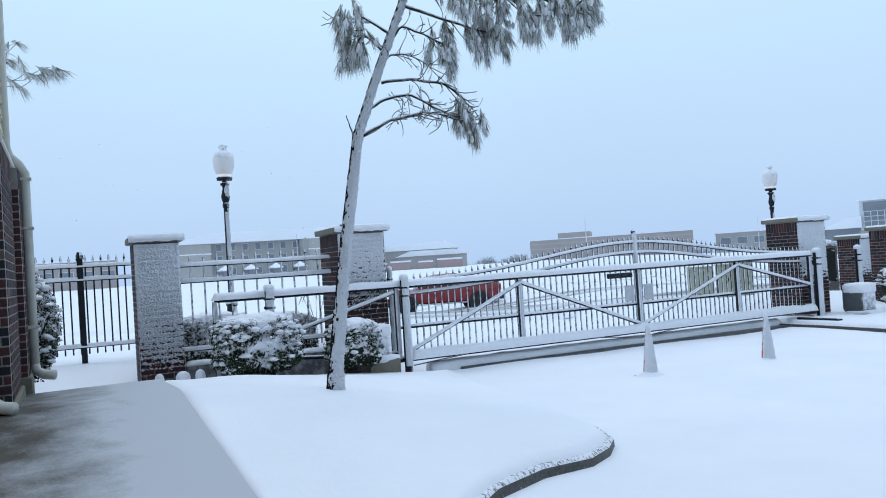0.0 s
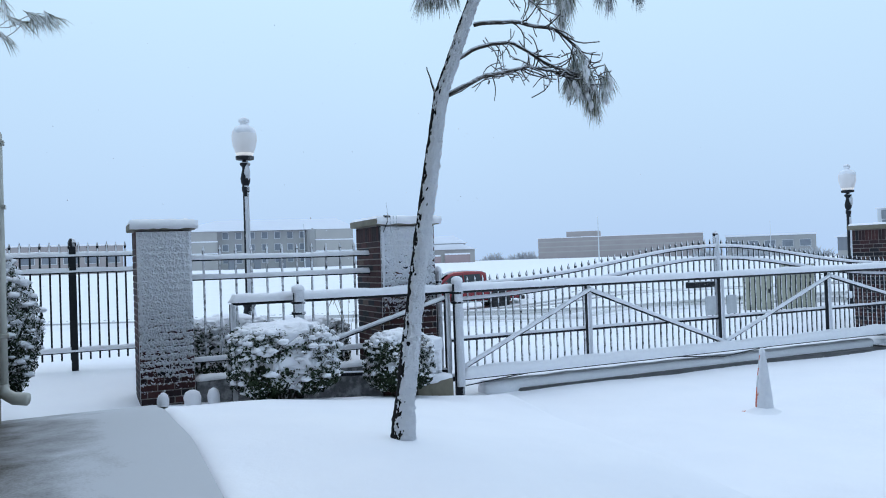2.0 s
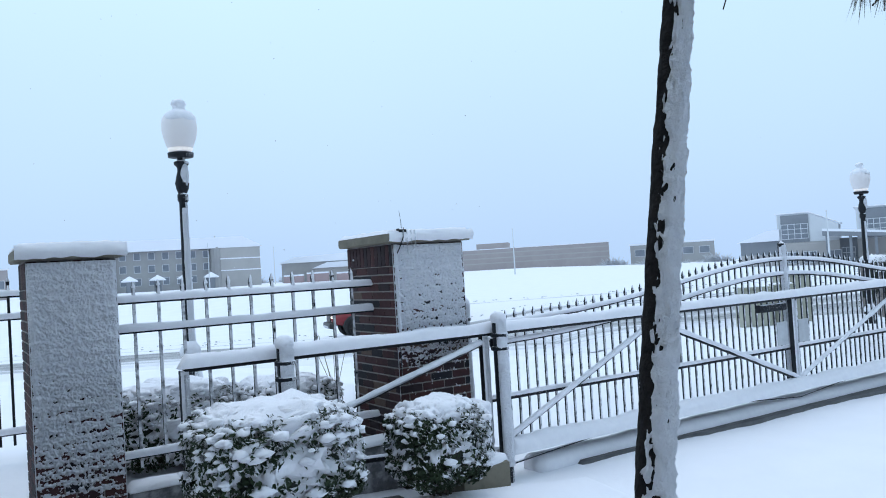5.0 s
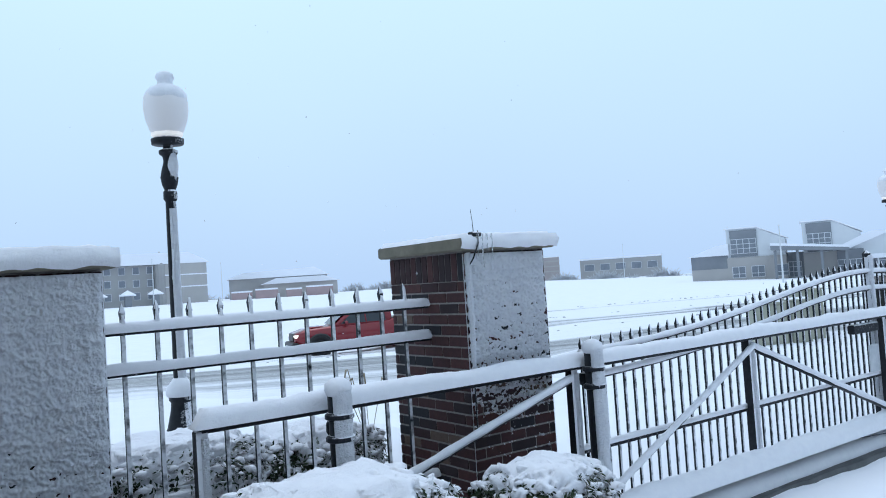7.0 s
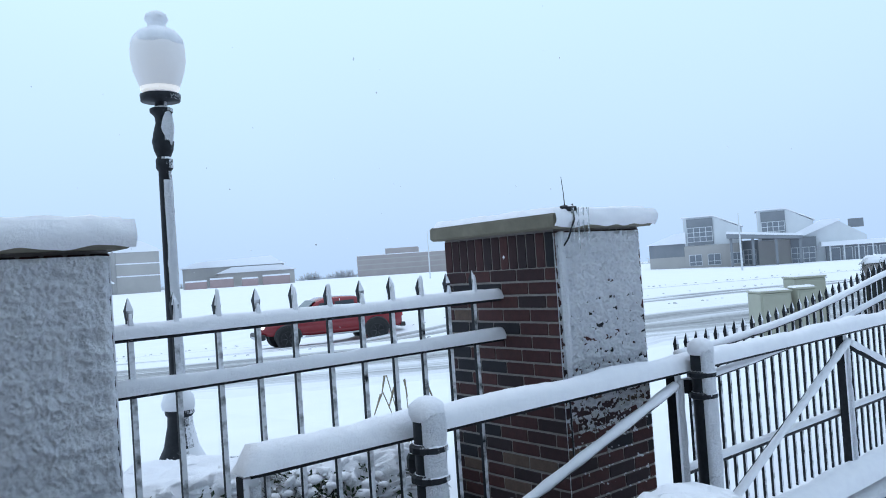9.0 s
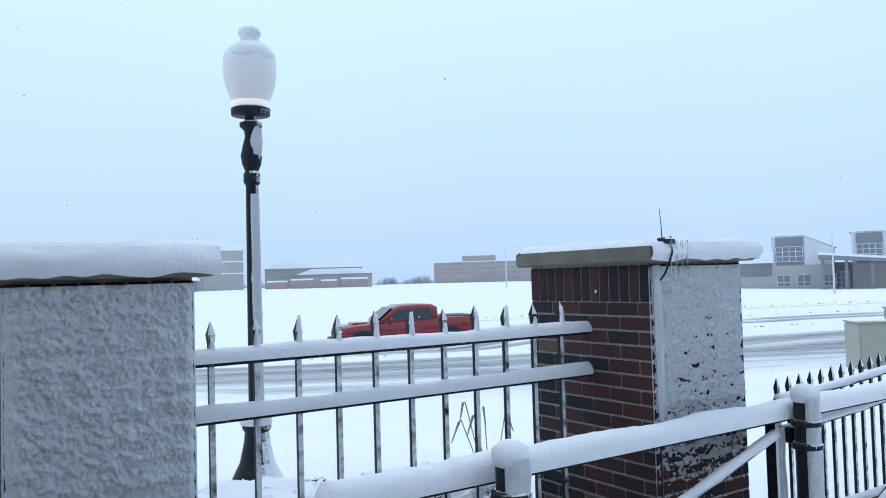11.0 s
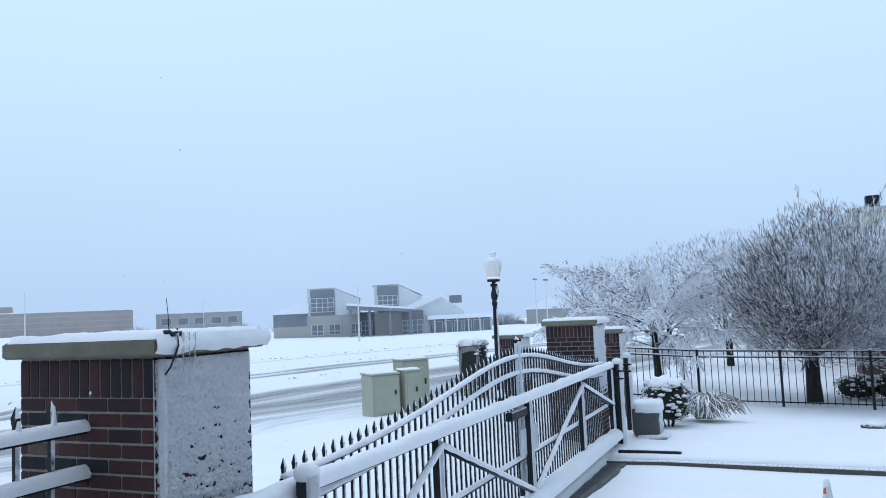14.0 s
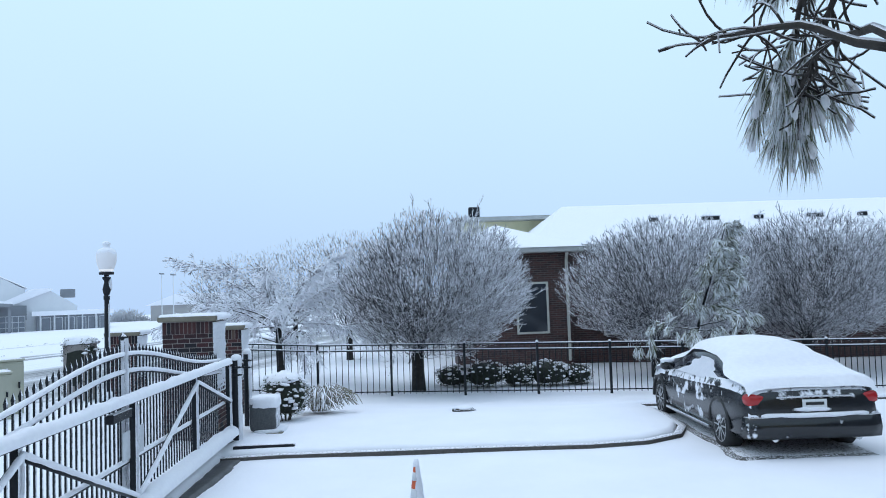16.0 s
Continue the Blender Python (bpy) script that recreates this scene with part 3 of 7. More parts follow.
def walkway_material():
    m, n, l, b = material("walkway", 0.75)
    wet = ramp(n, l, noise_fac(n, l, 7.0, 6.0, 0.7), [(0.3, (0.045, 0.038, 0.030)), (0.7, (0.085, 0.072, 0.058))])
    co, sep = n.new("ShaderNodeTexCoord"), n.new("ShaderNodeSeparateXYZ")
    l.new(co.outputs["Object"], sep.inputs[0])
    drift = n.new("ShaderNodeMapRange")
    drift.inputs["From Min"].default_value, drift.inputs["From Max"].default_value = -0.45, 0.75
    drift.inputs["To Min"].default_value, drift.inputs["To Max"].default_value = -0.31, 0.66
    l.new(sep.outputs["X"], drift.inputs["Value"])
    a = n.new("ShaderNodeMath")
    l.new(drift.outputs["Result"], a.inputs[0])
    l.new(noise_fac(n, l, 2.2, 3.0), a.inputs[1])
    c = n.new("ShaderNodeMath")
    c.operation = "MULTIPLY_ADD"
    l.new(noise_fac(n, l, 55.0, 5.0, 0.8), c.inputs[0])
    c.inputs[1].default_value = 0.5
    l.new(a.outputs[0], c.inputs[2])
    k = n.new("ShaderNodeMapRange")
    k.inputs["From Min"].default_value, k.inputs["From Max"].default_value = 0.45, 1.05
    l.new(c.outputs[0], k.inputs["Value"])
    x = n.new("ShaderNodeMix")
    x.data_type = "RGBA"
    l.new(k.outputs["Result"], x.inputs[0])
    l.new(wet, x.inputs[6])
    x.inputs[7].default_value = (0.50, 0.515, 0.55, 1)
    l.new(x.outputs[2], b.inputs["Base Color"])
    bump(n, l, b, noise_fac(n, l, 60.0, 5.0, 0.7), 0.3, 0.004)
    return m


M_WALK = walkway_material()


def raised(centre, outline, rings, lift, seed, per=6):
    """A raised bed: snow on land inside an outline of kerb points, rounded at the rim."""
    pts = []
    for i, a in enumerate(outline):
        b = outline[(i + 1) % len(outline)]
        m = max(2, int(math.dist(a, b) * per))
        pts += [(a[0] + (b[0] - a[0]) * k / m, a[1] + (b[1] - a[1]) * k / m) for k in range(m)]
    s = Shape()
    n = len(pts)
    for j in range(rings + 1):
        v = j / rings
        v = 1 - (1 - v) ** 2.2
        for x, y in pts:
            px, py = centre[0] + (x - centre[0]) * v, centre[1] + (y - centre[1]) * v
            d = math.dist((px, py), (x, y))
            k = math.sqrt(max(0.0, 1 - max(0.0, 1 - d / 0.16) ** 2))
            s.v.append((px, py, land(px, py) - 0.04 + (lift * (0.3 + 0.7 * ease(0.8, 2.0, px)) + 0.04) * k + 0.018 * noise.noise((px * 1.1, py * 1.1, seed)) * k))
    for j in range(rings):
        for i in range(n):
            a, b = j * n + i, j * n + (i + 1) % n
            s.f.append((a, b, b + n, a + n))
    return s


BED = [(0.78, 2.4), (1.6, 3.35), (2.1, 3.85), (2.62, 4.2), (3.15, 4.42), (3.52, 4.72), (3.8, 5.03), (3.98, 5.42), (4.12, 5.95), (4.35, 6.8), (4.5, 8.0), (4.72, 9.4), (4.85, 10.1), (4.3, 10.32), (3.0, 10.38), (0.95, 10.42), (0.82, 9.0), (0.80, 6.0)]
solid("planting_bed", raised((2.4, 7.0), BED, 34, 0.13, 2.0), M_SNOW, "raised kerbed bed under smooth snow", "bed", "structure", True)
VERGE = [(12.55, 11.6), (12.45, 9.9), (12.35, 7.4), (12.2, 5.4), (12.3, 4.6), (12.7, 4.0), (13.3, 3.72), (14.5, 3.6), (17.2, 3.5), (17.3, -14), (44, -14), (44, 14), (17, 12.6)]
solid("verge", raised((19, 4.6), VERGE, 30, 0.12, 6.0, 3), M_SNOW, "raised grass verge under deep snow", "verge", "structure", True)


def kerb(name, pts, inset, lo, hi):
    s = Shape()
    pts = [Vector((x, y)) for x, y in pts]
    fine = []
    for a, b in zip(pts, pts[1:]):
        m = max(2, int((b - a).length * 5))
        fine += [a + (b - a) * k / m for k in range(m)]
    fine.append(pts[-1])
    k = 0
    for i, p in enumerate(fine):
        d = (fine[min(i + 1, len(fine) - 1)] - fine[max(i - 1, 0)]).normalized()
        o = Vector((d.y, -d.x))
        z = land(p.x, p.y)
        for q, h in ((inset - 0.15, lo - 0.1), (inset - 0.15, hi), (inset - 0.02, hi + 0.002), (inset, hi - 0.02), (inset + 0.015, lo - 0.1)):
            s.v.append((p.x + o.x * q, p.y + o.y * q, z + h))
    for i in range(len(fine) - 1):
        for j in range(4):
            a = i * 5 + j
            s.f.append((a, a + 5, a + 6, a + 1))
    return solid(name, s, M_KERB, "dark wet concrete kerb showing under snow", "kerb", "structure", True)


kerb("kerb_1", BED[1:9], 0.012, 0.0, 0.075)
kerb("kerb_2", [(12.35, 11.2), (12.45, 9.9), (12.35, 7.4), (12.2, 5.4), (12.3, 4.6), (12.7, 4.0), (13.3, 3.72), (14.5, 3.6), (17.2, 3.5), (17.3, 2.0), (17.3, -9)][::-1], 0.008, 0.0, 0.06)


def path_sheet(x0, x1, y0, y1, lift, nx, ny):
    return Shape().sheet(nx, ny, lambda u, v: (x0 + (x1 - x0) * u, y0 + (y1 - y0) * v, land(x0 + (x1 - x0) * u, y0 + (y1 - y0) * v) + lift + 0.006 * noise.noise((u * 9, v * 20, 3)) - (0.12 if v > 0.999 else 0)))


solid("pavement_1", path_sheet(-6.0, 0.80, -4.4, 9.55, 0.05, 30, 70), M_WALK, "concrete walkway thinly covered with blown snow", "walkway", "structure", True)
solid("pavement_2", path_sheet(-0.9, 3.4, 9.2, 10.9, 0.035, 20, 10), M_WETPAVE, "wet dark concrete edging below the gate", "paving", "structure", True)

# driven snow heaped under the gate; dark strip paints its shadow and wet paving
solid("snow_drift", Shape().tube([(4.9 + 7.4 * i / 40, 10.88, land(4.9 + 7.4 * i / 40, 10.8) + 0.03) for i in range(41)], [0.13 + 0.02 * noise.noise((i * 0.5, 1, 1)) for i in range(41)], 12), M_CAP, "long rounded snow drift under the gate", "snow drift", "", True)


def shadow_strip(u, v):
    x = 5.3 + 7.4 * u
    lo = 10.68 - 0.12 * u - 0.16 * ease(0.6, 0.95, u) + 0.05 * noise.noise((x * 1.7, 0, 1)) + 0.03 * noise.noise((x * 6, 0, 2))
    hi = 10.80 + 0.02 * noise.noise((x * 3, 4, 1))
    dip = 0.08 if u in (0.0, 1.0) or v in (0.0, 1.0) else 0.0
    return (x, lo + (hi - lo) * v, land(x, 10.6) + 0.034 - dip)


solid("wet_shadow_strip", Shape().sheet(90, 6, shadow_strip), M_WETPAVE, "bare wet paving strip, dark for the shadow beneath the gate", "paving", "structure", True)
M_CONCRETE = snowed("grey_concrete", (0.13, 0.13, 0.135), (0.22, 0.22, 0.23), 0.5, 0.9, 9.0, 0.9)
solid("kerb_wall", Shape().box(1.40, 4.35, 11.02, 11.26, 0.1, 0.60, 0.015), M_CONCRETE, "low grey concrete kerb wall below the fence", "kerb", "structure")
solid("kerb_wall_snow", snow_ridge(1.40, 4.35, 11.13, 0.595, 0.12, 0.05, 4.0, 60), M_CAP, "snow lying along the low kerb wall", "snow", "structure", True)


# the house wing beside the walkway
M_CREAM = plain("cream_siding", (0.60, 0.53, 0.40), (0.68, 0.61, 0.47), 3.0, 0.6, 0, 0.15)
M_TAN = plain("tan_siding", (0.52, 0.36, 0.16), (0.60, 0.43, 0.21), 3.0, 0.6, 0, 0.15)
M_SPOUT = plain("painted_metal", (0.42, 0.42, 0.38), (0.54, 0.53, 0.48), 5.0, 0.45, 0, 0.1)
M_WHITE = plain("white_frame", (0.68, 0.69, 0.70), (0.78, 0.79, 0.80), 8.0, 0.5)


def wing():
    base, top = 0.62, 2.93
    w = new("wall_west", Shape().box(-6.0, -0.415, 6.805, 8.1, base - 0.4, top).box(-6.0, -0.56, 8.1, 8.5, base - 0.4, top).box(-6.0, -0.375, 8.505, 9.0, base - 0.4, top).mesh("wall_west", M_MORTAR))
    tagged(w, "red brick house wall with pale mortar joints", "wall", "", "structure")
    sol = 0.2
    rows = int((top - sol - base) / COURSE)
    def run(fixed, a0, a1, along, r, z, off):
        step = 0.245
        a = a0 - (step / 2 if (r + off) % 2 else 0)
        while a < a1 - 0.01:
            lo, hi = max(a, a0), min(a + step, a1)
            if hi - lo > 0.04:
                if along == "x":
                    lay(w, (lo + hi) / 2, fixed + 0.045, z, hi - lo - JOINT, 0.09, COURSE - JOINT)
                else:
                    lay(w, fixed - 0.045, (lo + hi) / 2, z, 0.09, hi - lo - JOINT, COURSE - JOINT)
            a += step
    for r in range(rows):
        z = top - sol - (r + 0.5) * COURSE
        run(6.80, -1.45, -0.41, "x", r, z, 0)
        run(-0.41, 6.89, 8.1, "y", r, z, 1)
        run(8.50, -0.56, -0.37, "x", r, z, 0)
        run(-0.37, 8.59, 9.0, "y", r, z, 1)
    for k in range(14):
        lay(w, -1.40 + k * 0.0735, 6.845, top - sol / 2, 0.0625, 0.09, sol - JOINT)
    for k in range(16):
        lay(w, -0.455, 6.92 + k * 0.0735, top - sol / 2, 0.09, 0.0625, sol - JOINT)
    for k in range(6):
        lay(w, -0.415, 8.56 + k * 0.0735, top - sol / 2, 0.09, 0.0625, sol - JOINT)
    part("footing", Shape().box(-6, -0.385, 6.775, 8.1, base - 0.4, base + 0.27, 0.01).box(-0.6, -0.345, 8.47, 9.02, base - 0.4, base + 0.30, 0.01), M_STONE, w, "low concrete footing")
    # lap siding above the brick
    up = tagged(new("wall_upper", Shape().box(-6, -0.52, 6.86, 9.1, top, 7.6).mesh("wall_upper", M_CREAM)), "cream lap siding above brick", "wall", "", "structure")
    z = top + 0.02
    while z < 5.0:
        s = Shape()
        s.v += [(-6, 6.835, z), (-0.5, 6.835, z), (-0.5, 6.858, z + 0.17), (-6, 6.858, z + 0.17), (-6, 6.858, z), (-0.5, 6.858, z)]
        s.f += [(0, 1, 2, 3), (4, 5, 1, 0)]
        part("lap_board", s, M_TAN, up, "tan lap board")
        s = Shape()
        s.v += [(-0.49, 6.84, z), (-0.49, 9.1, z), (-0.515, 9.1, z + 0.17), (-0.515, 6.84, z + 0.17), (-0.515, 6.84, z), (-0.515, 9.1, z)]
        s.f += [(0, 1, 2, 3), (4, 5, 1, 0)]
        part("lap_board", s, M_CREAM, up)
        z += 0.17
    part("corner_trim", Shape().box(-0.56, -0.478, 6.82, 6.91, top, 7.6, 0.004), M_CREAM, up)
    part("corner_trim", Shape().box(-0.56, -0.478, 9.0, 9.12, top, 7.6, 0.004), M_TAN, up)
    solid("trim", Shape().box(-6, -0.42, 6.76, 6.86, top - 0.004, top + 0.05, 0.01).box(-0.52, -0.40, 6.86, 9.24, top - 0.002, top + 0.048, 0.01), M_SPOUT, "pale ledge between brick and siding", "trim", "structure")


def downspout(x, y, z0, z1, dx, dy, set_back=0.0):
    p = thing("downspout", "cream painted metal rain pipe with elbow fixed to the wall", "rain pipe", "rain pipes", (x, y, z0))
    def pipe(pts):
        return Shape().tube(pts, 0.05, 8)
    part("pipe", pipe([(0, 0, 0.12), (0, 0, 1.0), (0, 0, 2.08), (-set_back * 0.3, 0, 2.16), (-set_back * 0.8, 0, 2.24), (-set_back, 0, 2.34), (-set_back, 0, z1 - z0)]), M_SPOUT, p, "", True)
    part("elbow", pipe([(0, 0, 0.14), (dx * 0.02, dy * 0.02, 0.07), (dx * 0.09, dy * 0.09, 0.03), (dx * 0.2, dy * 0.2, 0.02)]), M_SPOUT, p, "", True)
    for z in (0.5, 1.5, 2.0):
        part("strap", Shape().box(-0.06, 0.06, -0.053, 0.053, z, z + 0.03, 0.003), M_SPOUT, p)
    return p


wing()
downspout(-0.55, 6.72, 0.86, 7.4, 0.8, -0.6)
downspout(-0.33, 8.95, 0.86, 7.4, 0.9, -0.4, 0.16)

board = thing("notice_board", "white framed notice board with a dark green and red poster", "notice board", "", (-0.93, 6.79, 1.52))
part("frame", Shape().box(-0.22, 0.16, -0.045, 0.0, 0, 0.03).box(-0.22, 0.16, -0.045, 0.0, 0.57, 0.60).box(-0.22, -0.19, -0.045, 0, 0.03, 0.57).box(0.13, 0.16, -0.045, 0, 0.03, 0.57), M_WHITE, board)
M_POSTER = plain("poster_green", (0.03, 0.06, 0.045), (0.06, 0.10, 0.07), 4.0, 0.3)
M_POSTER2 = plain("poster_red", (0.10, 0.02, 0.03), (0.16, 0.03, 0.04), 4.0, 0.3)
part("poster", Shape().box(-0.19, 0.13, -0.03, -0.02, 0.22, 0.57), M_POSTER, board, "dark green upper poster")
part("poster", Shape().box(-0.19, 0.13, -0.03, -0.02, 0.03, 0.22), M_POSTER2, board, "dark red lower poster")

# plain unseen walls added behind the camera, keeping sky light off the fronts
M_GREYWALL = plain("grey_wall", (0.12, 0.12, 0.14), (0.17, 0.17, 0.195), 2.0, 0.9)
south = solid("shade_wall_south", Shape().box(-14, 14, -5.4, -4.8, -0.5, 6.4), M_GREYWALL, "plain unseen grey wall added to shade the pillar fronts", "wall", "structure")
solid("unseen_wall_left", Shape().box(-6.6, -6.0, -4.8, 6.8, -0.5, 6.4), M_TAN, "plain unseen tan wall added beside the walkway", "wall", "structure")


# leaves and snow clumps
M_LEAF = snowed("evergreen_leaf", (0.012, 0.022, 0.012), (0.032, 0.048, 0.022), 0.80, 0.95, 12.0, 0.3, rough=0.5, grain=10.0, bumps=0)
M_LEAF.node_tree.nodes["Principled BSDF"].inputs["Specular IOR Level"].default_value = 0.15
M_TWIG = plain("bare_twig", (0.05, 0.04, 0.035), (0.10, 0.085, 0.07), 20.0, 0.8)
rng = random.Random(11)


def leaf(s, p, nrm, size):
    u = nrm.orthogonal().normalized()
    u.rotate(Matrix.Rotation(rng.uniform(0, 6.28), 3, nrm))
    w = nrm.cross(u)
    k = len(s.v)
    s.v += [tuple(p - u * size), tuple(p + w * size * 0.5 + nrm * size * 0.2), tuple(p + u * size), tuple(p - w * size * 0.5 + nrm * size * 0.2)]
    s.f.append((k, k + 1, k + 2, k + 3))


def clump(s, p, r, seed):
    """One small rounded lump of snow."""
    k = len(s.v)
    for j, (rr, zz) in enumerate(((0.75, -0.30), (1.0, 0.05), (0.72, 0.42))):
        for i in range(7):
            a = 2 * math.pi * i / 7 + j * 0.4
            q = rr * (1 + 0.75 * noise.noise((p[0] * 20 + math.cos(a), p[1] * 20 + math.sin(a), p[2] * 20 + j)))
            s.v.append((p[0] + r * q * math.cos(a), p[1] + r * q * math.sin(a), p[2] + r * zz))
    s.v.append((p[0], p[1], p[2] + r * 0.62))
    for j in range(2):
        for i in range(7):
            a, b = k + 7 * j + i, k + 7 * j + (i + 1) % 7
            s.f.append((a, b, b + 7, a + 7))
    s.f += [(k + 14 + i, k + 14 + (i + 1) % 7, k + 21) for i in range(7)]
    s.f.append(tuple(k + i for i in range(6, -1, -1)))


def shrub(name, x, y, base, rx, ry, h, power, label, leaves, clumps, top_snow=True, cone=False, stems=True, lump=1.0):
    b = thing(name, label, "shrub", "", (x, y, base))
    c = Vector((0, 0, h * 0.56))
    def pw(a, q):
        return math.copysign(abs(a) ** q, a)
    def surf(a, e, q=1.0):
        d = Vector((pw(math.cos(e), power) * pw(math.cos(a), power), pw(math.cos(e), power) * pw(math.sin(a), power), pw(math.sin(e), power)))
        n = 1 + 0.09 * noise.noise(d * 3 + Vector((x, y, 0))) + 0.05 * noise.noise(d * 8)
        k = 1.0
        if cone:
            k = 1.0 - 0.62 * max(0.0, d.z) - 0.10 * max(0.0, -d.z)
        return Vector((rx * d.x * q * n * k, ry * d.y * q * n * k, c.z + h * 0.44 * d.z * q * n)), Vector((d.x / rx, d.y / ry, d.z / (h * 0.5))).normalized()
    # inner core, its near-black colour painting the shade between the leaves
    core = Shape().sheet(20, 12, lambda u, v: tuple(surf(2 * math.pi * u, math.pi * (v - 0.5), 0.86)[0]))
    part("core", core, M_CORESHADE, b, "", True)
    ls, cs = Shape(), Shape()
    for i in range(leaves):
        a, e = rng.uniform(0, 6.283), math.asin(rng.uniform(-0.95, 1.0))
        p, n = surf(a, e, rng.uniform(0.93, 1.07))
        n = (n + Vector((rng.uniform(-1, 1), rng.uniform(-1, 1), rng.uniform(-0.4, 1))) * 0.7).normalized()
        leaf(ls, p, n, rng.uniform(0.014, 0.027))
    if clumps >= 400:
        # wind-packed snow over the leaves, broken by leafy hollows
        def shell(u, v):
            a, e = 2 * math.pi * u, math.pi * (0.96 * v - 0.46)
            p, n = surf(a, e, 1.0)
            w = p + Vector((x, y, 0))
            warp = noise.noise(w * 9) * 0.8
            f = 0.9 * noise.noise(w * 8 + Vector((warp, 0, warp))) + noise.noise(w * 19 + Vector((0, warp, 3))) + 0.6 * noise.noise(w * 42)
            f += 1.1 * max(0.0, math.sin(e)) ** 2 - 0.70 - 0.22 * math.sin(a) * math.cos(e) + 0.25 * min(0.0, math.sin(e))
            q = 0.11 * max(-0.9, min(0.42, f)) + 0.005
            return tuple(p + n * q)
        cs.sheet(150, 90, shell)
    for i in range(clumps // 2 if clumps >= 400 else clumps):
        a, e = rng.uniform(0, 6.283), math.asin(rng.uniform(-0.85, 0.9) if i % 3 else rng.uniform(0.1, 1.0))
        if (math.sin(a) > 0.35 and i % 3) or (top_snow and e > 1.05):
            continue
        p, n = surf(a, e, rng.uniform(0.97, 1.05))
        clump(cs, p + Vector((0, 0, 0.01)), lump * (0.016 + 0.05 * rng.random() ** 1.6), i)
    tagged(part("foliage", ls, M_LEAF, b, "dark evergreen leaves"), kind="stuff")
    tagged(part("snow", cs, M_CAP, b, "clumps of snow", True), kind="stuff")
    if top_snow:
        def lid(u, v):
            a, e = 2 * math.pi * u, 0.5 * math.pi * (1 - (1 - v) * 0.46)
            p, n = surf(a, e, 1.0)
            return (p.x, p.y, p.z + 0.060 * math.sqrt(v) + 0.03 * noise.noise((p.x * 8, p.y * 8, x)) + 0.012 * noise.noise((p.x * 24, p.y * 24, x)) - (0.05 if v == 0 else 0))
        part("snow_cap", Shape().sheet(36, 10, lid), M_CAP, b, "thick snow on top", True)
    if stems:
        st = Shape()
        for i in range(9):
            a = i * 0.7
            st.tube([(0.05 * math.cos(a), 0.05 * math.sin(a), -0.1), (rx * 0.3 * math.cos(a), ry * 0.3 * math.sin(a), h * 0.15), (rx * 0.6 * math.cos(a), ry * 0.6 * math.sin(a), h * 0.4)], [0.014, 0.011, 0.007], 5)
        part("stems", st, M_TWIG, b)
    return b


# leaf colour darkened to stand in for shade deep inside the shrubs
M_CORESHADE = plain("leaf_core_shade", (0.006, 0.009, 0.006), (0.015, 0.02, 0.012), 14.0, 0.7, 0, 0.8, 0.02)
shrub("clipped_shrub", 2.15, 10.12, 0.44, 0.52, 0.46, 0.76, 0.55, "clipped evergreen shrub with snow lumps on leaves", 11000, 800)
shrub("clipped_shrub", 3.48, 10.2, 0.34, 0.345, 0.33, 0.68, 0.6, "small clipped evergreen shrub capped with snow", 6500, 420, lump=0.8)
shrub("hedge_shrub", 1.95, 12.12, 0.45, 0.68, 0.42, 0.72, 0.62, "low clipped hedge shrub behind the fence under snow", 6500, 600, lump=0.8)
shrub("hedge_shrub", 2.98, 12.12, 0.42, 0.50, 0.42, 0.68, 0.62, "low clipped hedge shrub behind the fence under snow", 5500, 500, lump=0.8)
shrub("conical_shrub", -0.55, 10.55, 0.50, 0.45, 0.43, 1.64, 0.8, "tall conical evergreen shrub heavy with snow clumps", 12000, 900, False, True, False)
shrub("rounded_shrub", 15.3, 10.3, 0.2, 0.45, 0.42, 0.85, 0.8, "rounded evergreen shrub with snow beside the gate motor", 1200, 260)
for k, (hx_, hy_, hr) in enumerate(((22.9, 6.2, 0.55), (22.6, 5.4, 0.6), (22.9, 4.5, 0.55), (22.7, 3.7, 0.6), (23.0, 2.9, 0.5))):
    shrub("low_shrub", hx_ - 1.2, hy_ + 0.6, land(hx_, hy_) + 0.06, hr, hr * 0.9, 0.62 + 0.12 * (k % 2), 0.9, "low evergreen shrub under snow beside the far house", 700, 170, False, False, False)

# snow-laden grass tuft
grass = Shape()
for i in range(260):
    a, q, hh = rng.uniform(0, 6.283), rng.uniform(0.2, 0.75), rng.uniform(0.15, 0.5)
    p0 = Vector((rng.uniform(-0.15, 0.15), rng.uniform(-0.15, 0.15), 0))
    d = Vector((math.cos(a), math.sin(a), 0))
    grass.tube([p0, p0 + d * q * 0.45 + Vector((0, 0, hh)), p0 + d * q * 0.85 + Vector((0, 0, hh * 0.75)), p0 + d * q + Vector((0, 0, hh * 0.3))], [0.010, 0.012, 0.012, 0.006], 4)
M_GRASS = snowed("frosted_grass", (0.10, 0.085, 0.05), (0.2, 0.17, 0.1), -0.35, 0.05, 10.0, 0.6, rough=0.8, bumps=0)
gt = thing("grass_tuft", "frosted clump of ornamental grass bent under snow", "grass", "", (16.3, 9.75, 0.24))
tagged(part("blade_mass", grass, M_GRASS, gt), kind="stuff")


